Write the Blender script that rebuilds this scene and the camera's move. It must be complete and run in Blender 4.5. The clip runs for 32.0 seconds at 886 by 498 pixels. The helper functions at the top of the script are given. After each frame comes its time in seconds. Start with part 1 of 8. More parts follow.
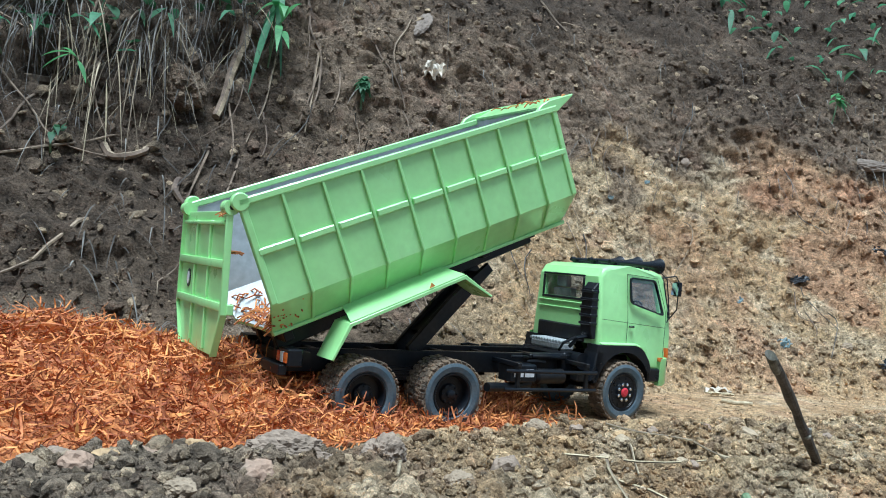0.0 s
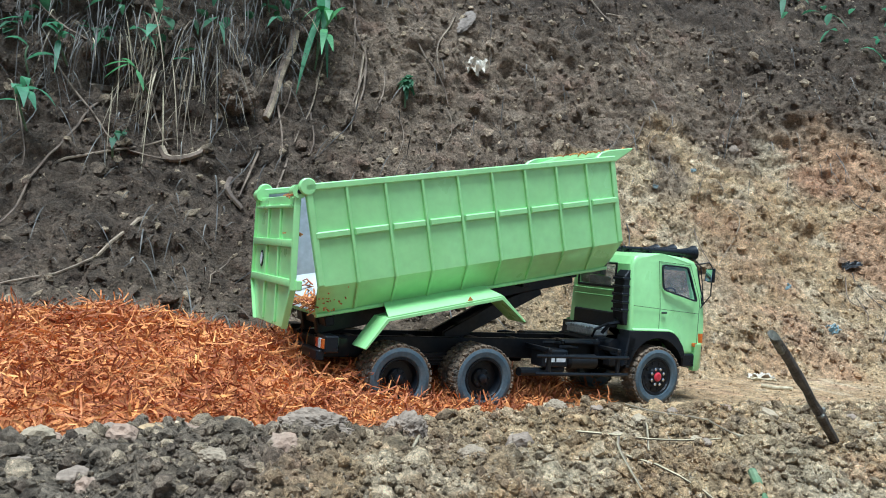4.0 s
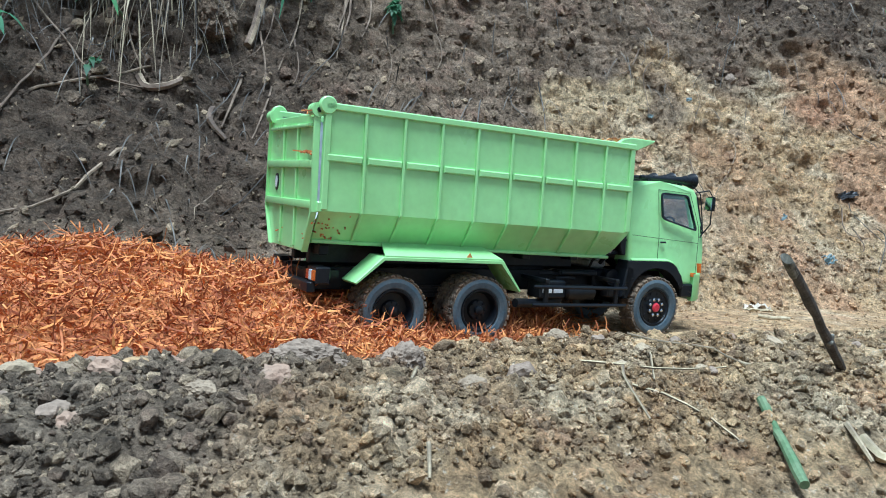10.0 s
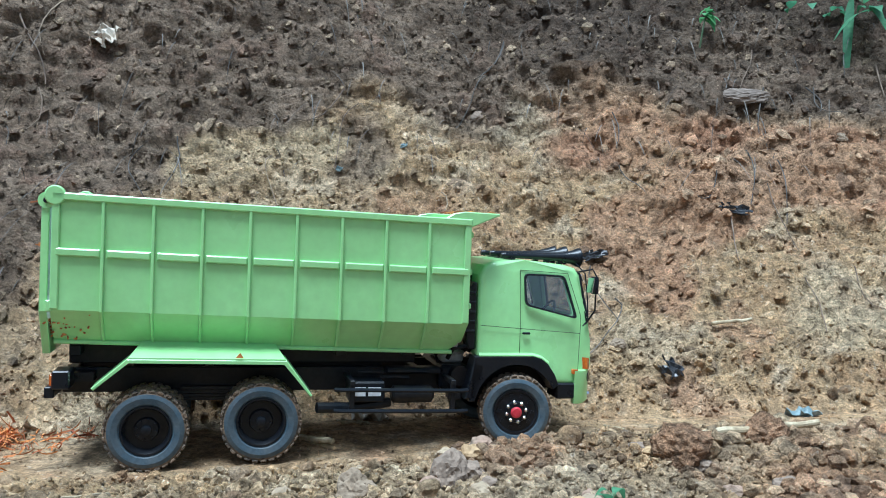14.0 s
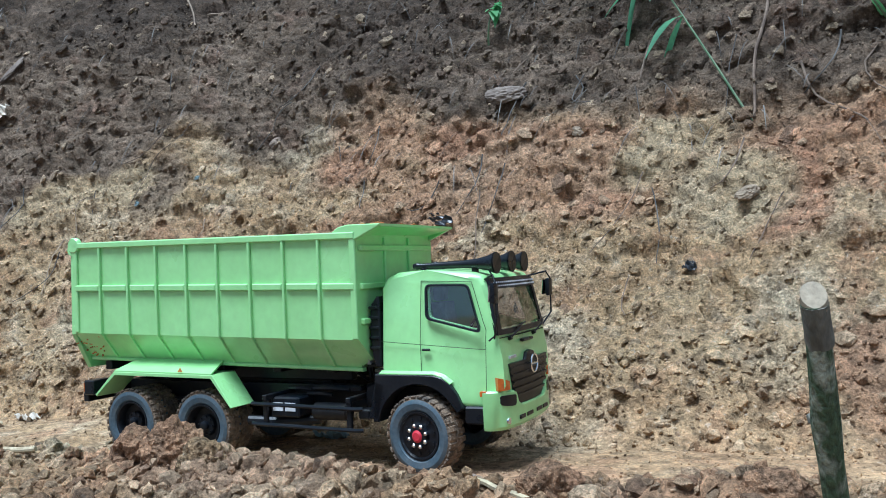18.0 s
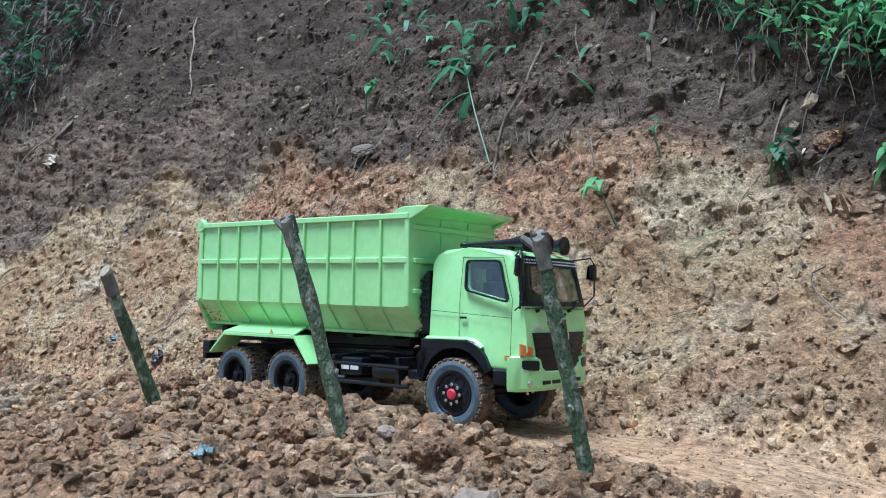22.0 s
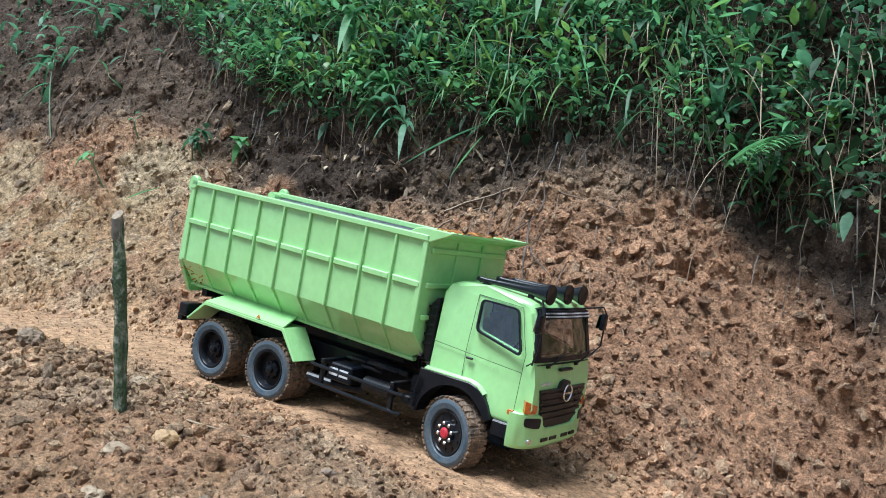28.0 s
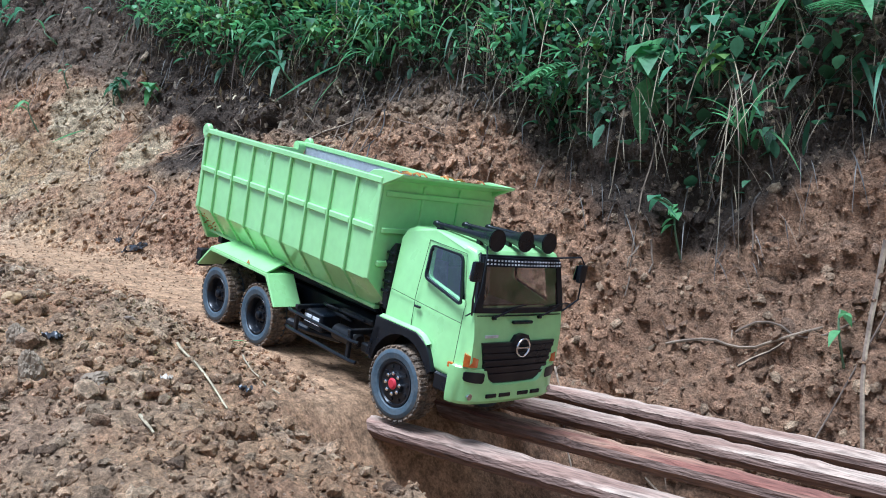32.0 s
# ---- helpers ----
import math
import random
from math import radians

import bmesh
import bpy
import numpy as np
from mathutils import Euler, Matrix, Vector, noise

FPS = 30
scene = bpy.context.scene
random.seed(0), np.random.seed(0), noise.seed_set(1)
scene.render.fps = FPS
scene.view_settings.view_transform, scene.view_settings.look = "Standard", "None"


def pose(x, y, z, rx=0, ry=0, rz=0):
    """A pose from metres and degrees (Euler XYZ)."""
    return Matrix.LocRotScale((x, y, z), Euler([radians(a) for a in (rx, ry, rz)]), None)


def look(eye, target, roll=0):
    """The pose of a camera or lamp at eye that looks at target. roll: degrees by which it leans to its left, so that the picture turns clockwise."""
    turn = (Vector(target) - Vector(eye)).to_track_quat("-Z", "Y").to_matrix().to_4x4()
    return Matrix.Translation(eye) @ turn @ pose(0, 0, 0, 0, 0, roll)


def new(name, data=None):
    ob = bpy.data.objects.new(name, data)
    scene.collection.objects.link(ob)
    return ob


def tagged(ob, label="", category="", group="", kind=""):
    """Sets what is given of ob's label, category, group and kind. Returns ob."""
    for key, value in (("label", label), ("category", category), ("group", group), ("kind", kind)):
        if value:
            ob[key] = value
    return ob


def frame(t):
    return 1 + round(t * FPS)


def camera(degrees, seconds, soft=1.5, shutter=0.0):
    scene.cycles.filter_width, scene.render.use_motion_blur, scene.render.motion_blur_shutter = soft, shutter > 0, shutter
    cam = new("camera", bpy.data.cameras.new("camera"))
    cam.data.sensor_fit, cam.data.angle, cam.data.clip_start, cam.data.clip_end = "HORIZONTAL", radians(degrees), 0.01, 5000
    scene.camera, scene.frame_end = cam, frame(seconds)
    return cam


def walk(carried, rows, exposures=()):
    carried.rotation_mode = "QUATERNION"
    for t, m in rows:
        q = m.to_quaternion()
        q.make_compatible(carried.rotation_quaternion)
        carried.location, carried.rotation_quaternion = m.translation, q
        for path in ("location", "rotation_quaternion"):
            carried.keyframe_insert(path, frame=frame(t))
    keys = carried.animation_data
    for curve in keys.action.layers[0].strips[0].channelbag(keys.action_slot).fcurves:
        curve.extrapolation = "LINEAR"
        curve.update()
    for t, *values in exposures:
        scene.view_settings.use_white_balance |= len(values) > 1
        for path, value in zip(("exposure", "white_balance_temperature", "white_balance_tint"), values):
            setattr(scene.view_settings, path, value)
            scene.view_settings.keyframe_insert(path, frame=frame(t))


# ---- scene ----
cam = camera(55.6, 32.0, 1.0)
METRES, EYE, TILT, LEAN, TURN = 4.8, 0.11, 4.5, -3.0, 0.0
ROWS = [
    (0.0, 0.0, 0.0, 0.0, 0.0, 0.0, -0.0),
    (0.5, 0.0097, -0.0038, -0.0004, 0.8, 0.07, 0.51),
    (1.0, 0.0144, -0.0039, 0.0007, 1.85, 0.15, 1.14),
    (1.5, 0.0132, -0.0048, 0.002, 2.99, 0.86, 1.32),
    (2.0, 0.0124, -0.0058, 0.0011, 3.95, 1.09, 1.56),
    (2.5, 0.0123, -0.0063, 0.0014, 4.26, 1.05, 1.57),
    (3.0, 0.0121, -0.0078, 0.0, 4.33, 0.34, 0.79),
    (3.5, 0.0107, -0.0092, -0.0001, 4.64, -0.05, 0.8),
    (4.0, 0.0108, -0.0099, -0.0009, 4.72, -0.38, 1.02),
    (4.5, 0.011, -0.0094, -0.0015, 4.78, -1.1, 2.33),
    (6.5, 0.0098, -0.0061, -0.0014, 4.29, -1.88, 4.92),
    (7.0, 0.009, -0.0057, -0.0018, 4.32, -1.89, 5.2),
    (7.5, 0.0076, -0.006, -0.0023, 4.32, -1.93, 5.14),
    (8.0, 0.0078, -0.0069, -0.0019, 4.35, -2.05, 4.93),
    (8.5, 0.0083, -0.0063, -0.0022, 4.34, -2.12, 4.29),
    (9.0, 0.0084, -0.0038, -0.0039, 4.41, -2.28, 3.02),
    (9.5, 0.0079, -0.0021, -0.0038, 4.31, -4.21, 1.57),
    (10.0, 0.0078, -0.0019, -0.0041, 3.71, -4.49, 1.45),
    (10.5, 0.0095, -0.0005, -0.0044, 2.98, -4.58, 1.4),
    (11.0, 0.0205, 0.0047, -0.0051, 2.84, -4.46, 1.17),
    (11.5, 0.0346, 0.0086, -0.0016, 2.69, -3.62, 0.29),
    (12.0, 0.0529, 0.0248, -0.0031, 2.19, -2.48, 1.23),
    (12.5, 0.0755, 0.0427, -0.0073, 2.06, -1.62, 2.45),
    (13.0, 0.1018, 0.0647, -0.0145, 2.92, -1.0, 4.75),
    (13.5, 0.1351, 0.0831, -0.0137, 7.46, -0.41, 4.39),
    (14.0, 0.1765, 0.0925, -0.0078, 11.54, -0.12, 4.13),
    (14.5, 0.2076, 0.1037, -0.0117, 15.72, -0.64, 4.96),
    (16.5, 0.3392, 0.1514, -0.0254, 30.66, 2.16, 4.89),
    (17.0, 0.3583, 0.1651, -0.0188, 30.89, 1.52, 5.49),
    (17.5, 0.3893, 0.1708, -0.0187, 33.92, 1.58, 6.4),
    (18.0, 0.4069, 0.178, -0.0162, 37.46, 0.77, 6.67),
    (18.5, 0.4185, 0.1836, -0.02, 40.28, 0.66, 7.46),
    (19.0, 0.4373, 0.1912, -0.0278, 46.15, 1.43, 6.37),
    (19.5, 0.4577, 0.1985, -0.0293, 47.91, 2.23, 5.22),
    (20.0, 0.4935, 0.2022, -0.0298, 49.17, 3.4, 4.51),
    (20.5, 0.518, 0.2033, -0.0323, 50.28, 3.61, 4.44),
    (21.0, 0.5334, 0.2093, -0.0377, 50.37, 3.94, 4.46),
    (21.5, 0.5594, 0.205, -0.0417, 50.12, 4.32, 4.52),
    (22.0, 0.5771, 0.202, -0.0394, 48.87, 4.13, 4.7),
    (22.5, 0.5932, 0.2005, -0.0402, 48.36, 4.04, 4.88),
    (23.0, 0.6131, 0.2036, -0.0421, 47.3, 3.98, 4.87),
    (23.5, 0.6333, 0.2037, -0.0452, 45.41, 3.59, 4.52),
    (24.0, 0.655, 0.1981, -0.0485, 44.18, 2.85, 4.44),
    (24.5, 0.6759, 0.1909, -0.0449, 43.63, 1.45, 4.48),
    (25.0, 0.6867, 0.1924, -0.0454, 40.65, 0.58, 5.13),
    (25.5, 0.7078, 0.1945, -0.0491, 40.26, 0.58, 5.63),
    (26.0, 0.733, 0.2033, -0.053, 39.69, 0.51, 5.8),
    (26.5, 0.7638, 0.2087, -0.0626, 38.91, 0.44, 5.35),
    (28.5, 0.8225, 0.2162, -0.0711, 39.59, 0.97, 3.59),
    (29.0, 0.8376, 0.2137, -0.0752, 40.43, 0.81, 3.69),
    (29.5, 0.8493, 0.2151, -0.0777, 40.45, 0.57, 3.82),
    (30.0, 0.8681, 0.2132, -0.0805, 40.47, 0.28, 3.96),
    (30.5, 0.8819, 0.2116, -0.0869, 40.5, -0.12, 4.7),
    (31.0, 0.8898, 0.2127, -0.0924, 40.46, -1.02, 4.8),
    (31.5, 0.8936, 0.2136, -0.0933, 40.36, -1.62, 5.16),
    (32.0, 0.8973, 0.2144, -0.0929, 39.94, -1.71, 5.31),
]
EXPOSURES = [(0.0, 0.47, 5270, -1), (7.0, 0.54, 5150, -2), (13.0, 0.49, 5060, -1), (19.0, 0.36, 5070, 3), (23.0, 0.45, 5000, 6), (26.0, 0.42, 5520, 6), (30.0, 0.46, 5560, 8), (31.0, 0.47, 5230, 8), (32.0, 0.47, 5040, 8)]
walk(cam, [(t, pose(0, 0, EYE, TILT, LEAN, TURN) @ pose(METRES * x, METRES * y, METRES * z, 90 + pitch, roll, yaw)) for t, x, y, z, yaw, pitch, roll in ROWS], EXPOSURES)

# ---- light: bright overcast sky, a broad soft sun behind the camera's shoulder ----
world = bpy.data.worlds.new("sky")
scene.world = world
world.use_nodes = True
wn = world.node_tree.nodes
sky = wn.new("ShaderNodeTexSky")
sky.sky_type = "NISHITA"
sky.sun_disc = False
SUN_EL, SUN_ROT = radians(72), radians(188)
sky.sun_elevation, sky.sun_rotation = SUN_EL, SUN_ROT
sky.dust_density, sky.air_density, sky.ozone_density = 4.0, 1.0, 1.0
soft = wn.new("ShaderNodeMixRGB")  # thin cloud greys the blue
soft.inputs[0].default_value = 0.7
soft.inputs[2].default_value = (6.2, 7.0, 7.9, 1)
world.node_tree.links.new(sky.outputs[0], soft.inputs[1])
world.node_tree.links.new(soft.outputs[0], wn["Background"].inputs[0])
wn["Background"].inputs[1].default_value = 0.062
sun = new("sun", bpy.data.lights.new("sun", "SUN"))
sun.data.energy, sun.data.angle, sun.data.color = 4.9, radians(27), (1.0, 0.985, 0.96)
SUN_DIR = Vector((math.sin(SUN_ROT) * math.cos(SUN_EL), math.cos(SUN_ROT) * math.cos(SUN_EL), math.sin(SUN_EL)))
sun.matrix_world = look(SUN_DIR * 8, (0, 0, 0))


# ---- materials ----
def material(name, base, rough=0.6, metal=0.0, second=None, scale=30.0, fine=200.0, bump=0.2, dist=0.002, vary=0.5, island=0.0,
             coat=0.0, gloss=0.5, ramp=(0.35, 0.65), obj=True, stretch=(1, 1, 1), rough_vary=0.1, trans=0.0):
    """A principled surface with colour variation at two scales and fine relief."""
    m = bpy.data.materials.new(name)
    m.use_nodes = True
    nt = m.node_tree
    n, link = nt.nodes, nt.links.new
    p = n["Principled BSDF"]
    co = n.new("ShaderNodeTexCoord")
    mp = n.new("ShaderNodeMapping")
    mp.inputs["Scale"].default_value = stretch
    link(co.outputs["Object"], mp.inputs[0])
    a = n.new("ShaderNodeTexNoise")
    a.inputs["Scale"].default_value, a.inputs["Detail"].default_value = scale, 6
    b = n.new("ShaderNodeTexNoise")
    b.inputs["Scale"].default_value, b.inputs["Detail"].default_value = fine, 4
    link(mp.outputs[0], a.inputs["Vector"])
    link(mp.outputs[0], b.inputs["Vector"])
    r = n.new("ShaderNodeMapRange")
    r.inputs[1].default_value, r.inputs[2].default_value = ramp
    link(a.outputs[0], r.inputs[0])
    mix = n.new("ShaderNodeMixRGB")
    link(r.outputs[0], mix.inputs[0])
    second = second or tuple(c * (1 - vary * 0.5) for c in base)
    mix.inputs[1].default_value, mix.inputs[2].default_value = (*base, 1), (*second, 1)
    out = mix.outputs[0]
    hsv = n.new("ShaderNodeHueSaturation")
    r2 = n.new("ShaderNodeMapRange")
    r2.inputs[1].default_value, r2.inputs[2].default_value = 0.25, 0.75
    r2.inputs[3].default_value, r2.inputs[4].default_value = 1 - vary * 0.6, 1 + vary * 0.6
    link(b.outputs[0], r2.inputs[0])
    link(r2.outputs[0], hsv.inputs["Value"])
    link(out, hsv.inputs["Color"])
    out = hsv.outputs[0]
    if island:
        g = n.new("ShaderNodeNewGeometry")
        h2 = n.new("ShaderNodeHueSaturation")
        r3 = n.new("ShaderNodeMapRange")
        r3.inputs[3].default_value, r3.inputs[4].default_value = 1 - island, 1 + island
        link(g.outputs["Random Per Island"], r3.inputs[0])
        link(r3.outputs[0], h2.inputs["Value"])
        r4 = n.new("ShaderNodeMath")
        r4.operation = "MULTIPLY_ADD"
        r4.inputs[1].default_value, r4.inputs[2].default_value = 0.05 * island, 0.5 - 0.025 * island
        link(g.outputs["Random Per Island"], r4.inputs[0])
        link(r4.outputs[0], h2.inputs["Hue"])
        link(out, h2.inputs["Color"])
        out = h2.outputs[0]
    link(out, p.inputs["Base Color"])
    p.inputs["Metallic"].default_value = metal
    rr = n.new("ShaderNodeMapRange")
    rr.inputs[3].default_value, rr.inputs[4].default_value = max(0.02, rough - rough_vary), min(1, rough + rough_vary)
    link(a.outputs[0], rr.inputs[0])
    link(rr.outputs[0], p.inputs["Roughness"])
    p.inputs["Coat Weight"].default_value = coat
    p.inputs["Specular IOR Level"].default_value = gloss
    p.inputs["Transmission Weight"].default_value = trans
    if bump:
        bp = n.new("ShaderNodeBump")
        bp.inputs["Strength"].default_value, bp.inputs["Distance"].default_value = bump, dist
        link(b.outputs[0], bp.inputs["Height"])
        link(bp.outputs[0], p.inputs["Normal"])
    return m


GREEN = material("green paint", (0.395, 0.735, 0.300), 0.30, 0, (0.360, 0.68, 0.265), 14, 90, 0.06, 0.001, 0.10, coat=0.5)
GREY_METAL = material("grey bed lining", (0.48, 0.51, 0.55), 0.5, 0.1, (0.38, 0.39, 0.40), 12, 120, 0.15, 0.001, 0.25)
BLACK = material("black plastic", (0.006, 0.008, 0.012), 0.30, 0, (0.012, 0.013, 0.016), 40, 250, 0.1, 0.0006, 0.4, gloss=0.3)
CHASSIS = material("black chassis paint", (0.006, 0.009, 0.014), 0.36, 0, (0.020, 0.018, 0.017), 30, 200, 0.15, 0.0008, 0.5, gloss=0.25)
RUBBER = material("tyre rubber", (0.050, 0.082, 0.110), 0.6, 0, (0.085, 0.105, 0.120), 60, 300, 0.3, 0.001, 0.4)
MUD = material("muddy tread", (0.24, 0.165, 0.105), 0.92, 0, (0.085, 0.07, 0.055), 60, 260, 1.0, 0.004, 0.8)
CHROME = material("chrome", (0.75, 0.77, 0.8), 0.18, 1, None, 40, 200, 0.05, 0.0005, 0.1)
RED = material("red hub paint", (0.55, 0.03, 0.05), 0.4, 0, None, 60, 200, 0.1, 0.0005, 0.2)
ORANGE = material("orange lens", (0.62, 0.16, 0.02), 0.15, 0, (0.45, 0.08, 0.01), 120, 300, 0.1, 0.0005, 0.3, coat=0.6)
REDLENS = material("red lens", (0.5, 0.05, 0.02), 0.15, 0, None, 120, 300, 0.1, 0.0005, 0.2, coat=0.6)
WHITE = material("white sticker", (0.75, 0.76, 0.78), 0.5, 0, (0.55, 0.56, 0.58), 60, 300, 0.05, 0.0005, 0.2)


def pane_material(name, tint):
    """Clear tinted glass."""
    m = bpy.data.materials.new(name)
    m.use_nodes = True
    p = m.node_tree.nodes["Principled BSDF"]
    p.inputs["Base Color"].default_value = (*tint, 1)
    p.inputs["Roughness"].default_value, p.inputs["IOR"].default_value, p.inputs["Transmission Weight"].default_value = 0.02, 1.8, 1.0
    return m


PANE = pane_material("bluish cab glass", (0.72, 0.80, 0.88))
SCREEN = pane_material("smoked windscreen glass", (0.60, 0.55, 0.54))
MIRROR = material("mirror glass", (0.70, 0.76, 0.82), 0.06, 1, None, 40, 200, 0.0, 0.0005, 0.05, rough_vary=0.02)
SEATS = material("grey seat cloth", (0.42, 0.46, 0.50), 0.9, 0, (0.28, 0.31, 0.34), 60, 300, 0.4, 0.001, 0.3)
SILVER = material("engine alloy", (0.62, 0.64, 0.66), 0.4, 0.25, None, 60, 250, 0.4, 0.001, 0.4)
SEAM = material("panel gap", (0.02, 0.04, 0.012), 0.8, 0, None, 60, 250, 0.0, 0.001, 0.2)
SHAVING = material("orange wood shavings", (0.57, 0.225, 0.078), 0.85, 0, (0.40, 0.122, 0.038), 18, 160, 0.25, 0.001, 0.4, island=0.5)
BARK = material("lichened bark", (0.062, 0.098, 0.048), 0.8, 0, (0.34, 0.36, 0.28), 110, 420, 1.0, 0.003, 0.9, ramp=(0.50, 0.70), stretch=(1, 1, 0.6))
DARKBARK = material("dark wet bark", (0.035, 0.028, 0.024), 0.7, 0, (0.085, 0.07, 0.06), 60, 240, 0.7, 0.002, 0.6)
CUTWOOD = material("cut wood", (0.50, 0.42, 0.28), 0.8, 0, (0.32, 0.25, 0.15), 90, 300, 0.4, 0.001, 0.4)
BAMBOO = material("green bamboo skin", (0.085, 0.15, 0.07), 0.55, 0, (0.15, 0.20, 0.11), 50, 220, 0.2, 0.001, 0.4)
ROOT = material("pale root", (0.27, 0.20, 0.14), 0.85, 0, (0.12, 0.085, 0.06), 40, 250, 0.5, 0.001, 0.5, island=0.5)
STRAW = material("dry straw", (0.36, 0.29, 0.19), 0.85, 0, (0.19, 0.15, 0.10), 40, 250, 0.4, 0.001, 0.4, island=0.5)
DEAD = material("dead grey grass", (0.165, 0.15, 0.135), 0.9, 0, (0.04, 0.035, 0.03), 20, 250, 0.3, 0.001, 0.4, island=0.6)
LEAF = material("green leaves", (0.165, 0.39, 0.15), 0.5, 0, (0.085, 0.22, 0.09), 16, 150, 0.25, 0.001, 0.3, island=0.55, gloss=0.35)
LEAF_Y = material("yellowish green leaves", (0.22, 0.38, 0.10), 0.5, 0, (0.08, 0.18, 0.04), 16, 150, 0.25, 0.001, 0.3, island=0.5)
LEAF_B = material("bluish green leaves", (0.12, 0.30, 0.15), 0.55, 0, (0.06, 0.17, 0.09), 16, 150, 0.25, 0.001, 0.3, island=0.4)
# own colour of dark creepers; on the undergrowth the dark tone paints shade
LEAF_D = material("dark ivy and shade-toned leaves", (0.075, 0.185, 0.085), 0.6, 0, (0.03, 0.085, 0.04), 16, 150, 0.25, 0.001, 0.3, island=0.5)


def leafy(m, share):
    """Thin leaves pass part of the light on."""
    nt = m.node_tree
    p, out = nt.nodes["Principled BSDF"], nt.nodes["Material Output"]
    thin, mix = nt.nodes.new("ShaderNodeBsdfTranslucent"), nt.nodes.new("ShaderNodeMixShader")
    nt.links.new(p.inputs["Base Color"].links[0].from_socket, thin.inputs["Color"])
    mix.inputs[0].default_value = share
    nt.links.new(p.outputs[0], mix.inputs[1])
    nt.links.new(thin.outputs[0], mix.inputs[2])
    nt.links.new(mix.outputs[0], out.inputs["Surface"])


for leaf_material in (LEAF, LEAF_Y, LEAF_B, LEAF_D):
    leafy(leaf_material, 0.42)
PLANKWOOD = material("rough bark side of a plank", (0.13, 0.075, 0.056), 0.9, 0, (0.22, 0.145, 0.11), 24, 200, 1.0, 0.004, 0.9, ramp=(0.36, 0.66), stretch=(0.16, 1.6, 1.6))
PLANKTOP = material("sawn pinkish plank face", (0.46, 0.345, 0.265), 0.88, 0, (0.27, 0.165, 0.122), 22, 190, 1.0, 0.004, 0.9, ramp=(0.40, 0.62), stretch=(0.22, 1.3, 1.3))
HEARTWOOD = material("orange heartwood plank face", (0.43, 0.275, 0.175), 0.88, 0, (0.21, 0.085, 0.060), 20, 190, 1.0, 0.004, 0.9, ramp=(0.38, 0.60), stretch=(0.18, 1.4, 1.4))
PAPER = material("crumpled pale litter", (0.62, 0.56, 0.47), 0.8, 0, (0.42, 0.35, 0.27), 40, 200, 0.5, 0.002, 0.4)
PLASTIC = material("black plastic scrap", (0.018, 0.02, 0.024), 0.3, 0, (0.05, 0.05, 0.055), 40, 200, 0.5, 0.002, 0.4)
BLUEPL = material("pale blue plastic", (0.15, 0.22, 0.24), 0.6, 0, (0.25, 0.30, 0.30), 40, 200, 0.3, 0.002, 0.4)
SLATE = material("grey slate", (0.15, 0.115, 0.092), 0.85, 0, (0.22, 0.175, 0.14), 30, 160, 0.6, 0.003, 0.5)
STONE = material("pale earthy stone", (0.34, 0.265, 0.18), 0.9, 0, (0.23, 0.17, 0.11), 45, 170, 0.7, 0.003, 0.4, island=0.3)


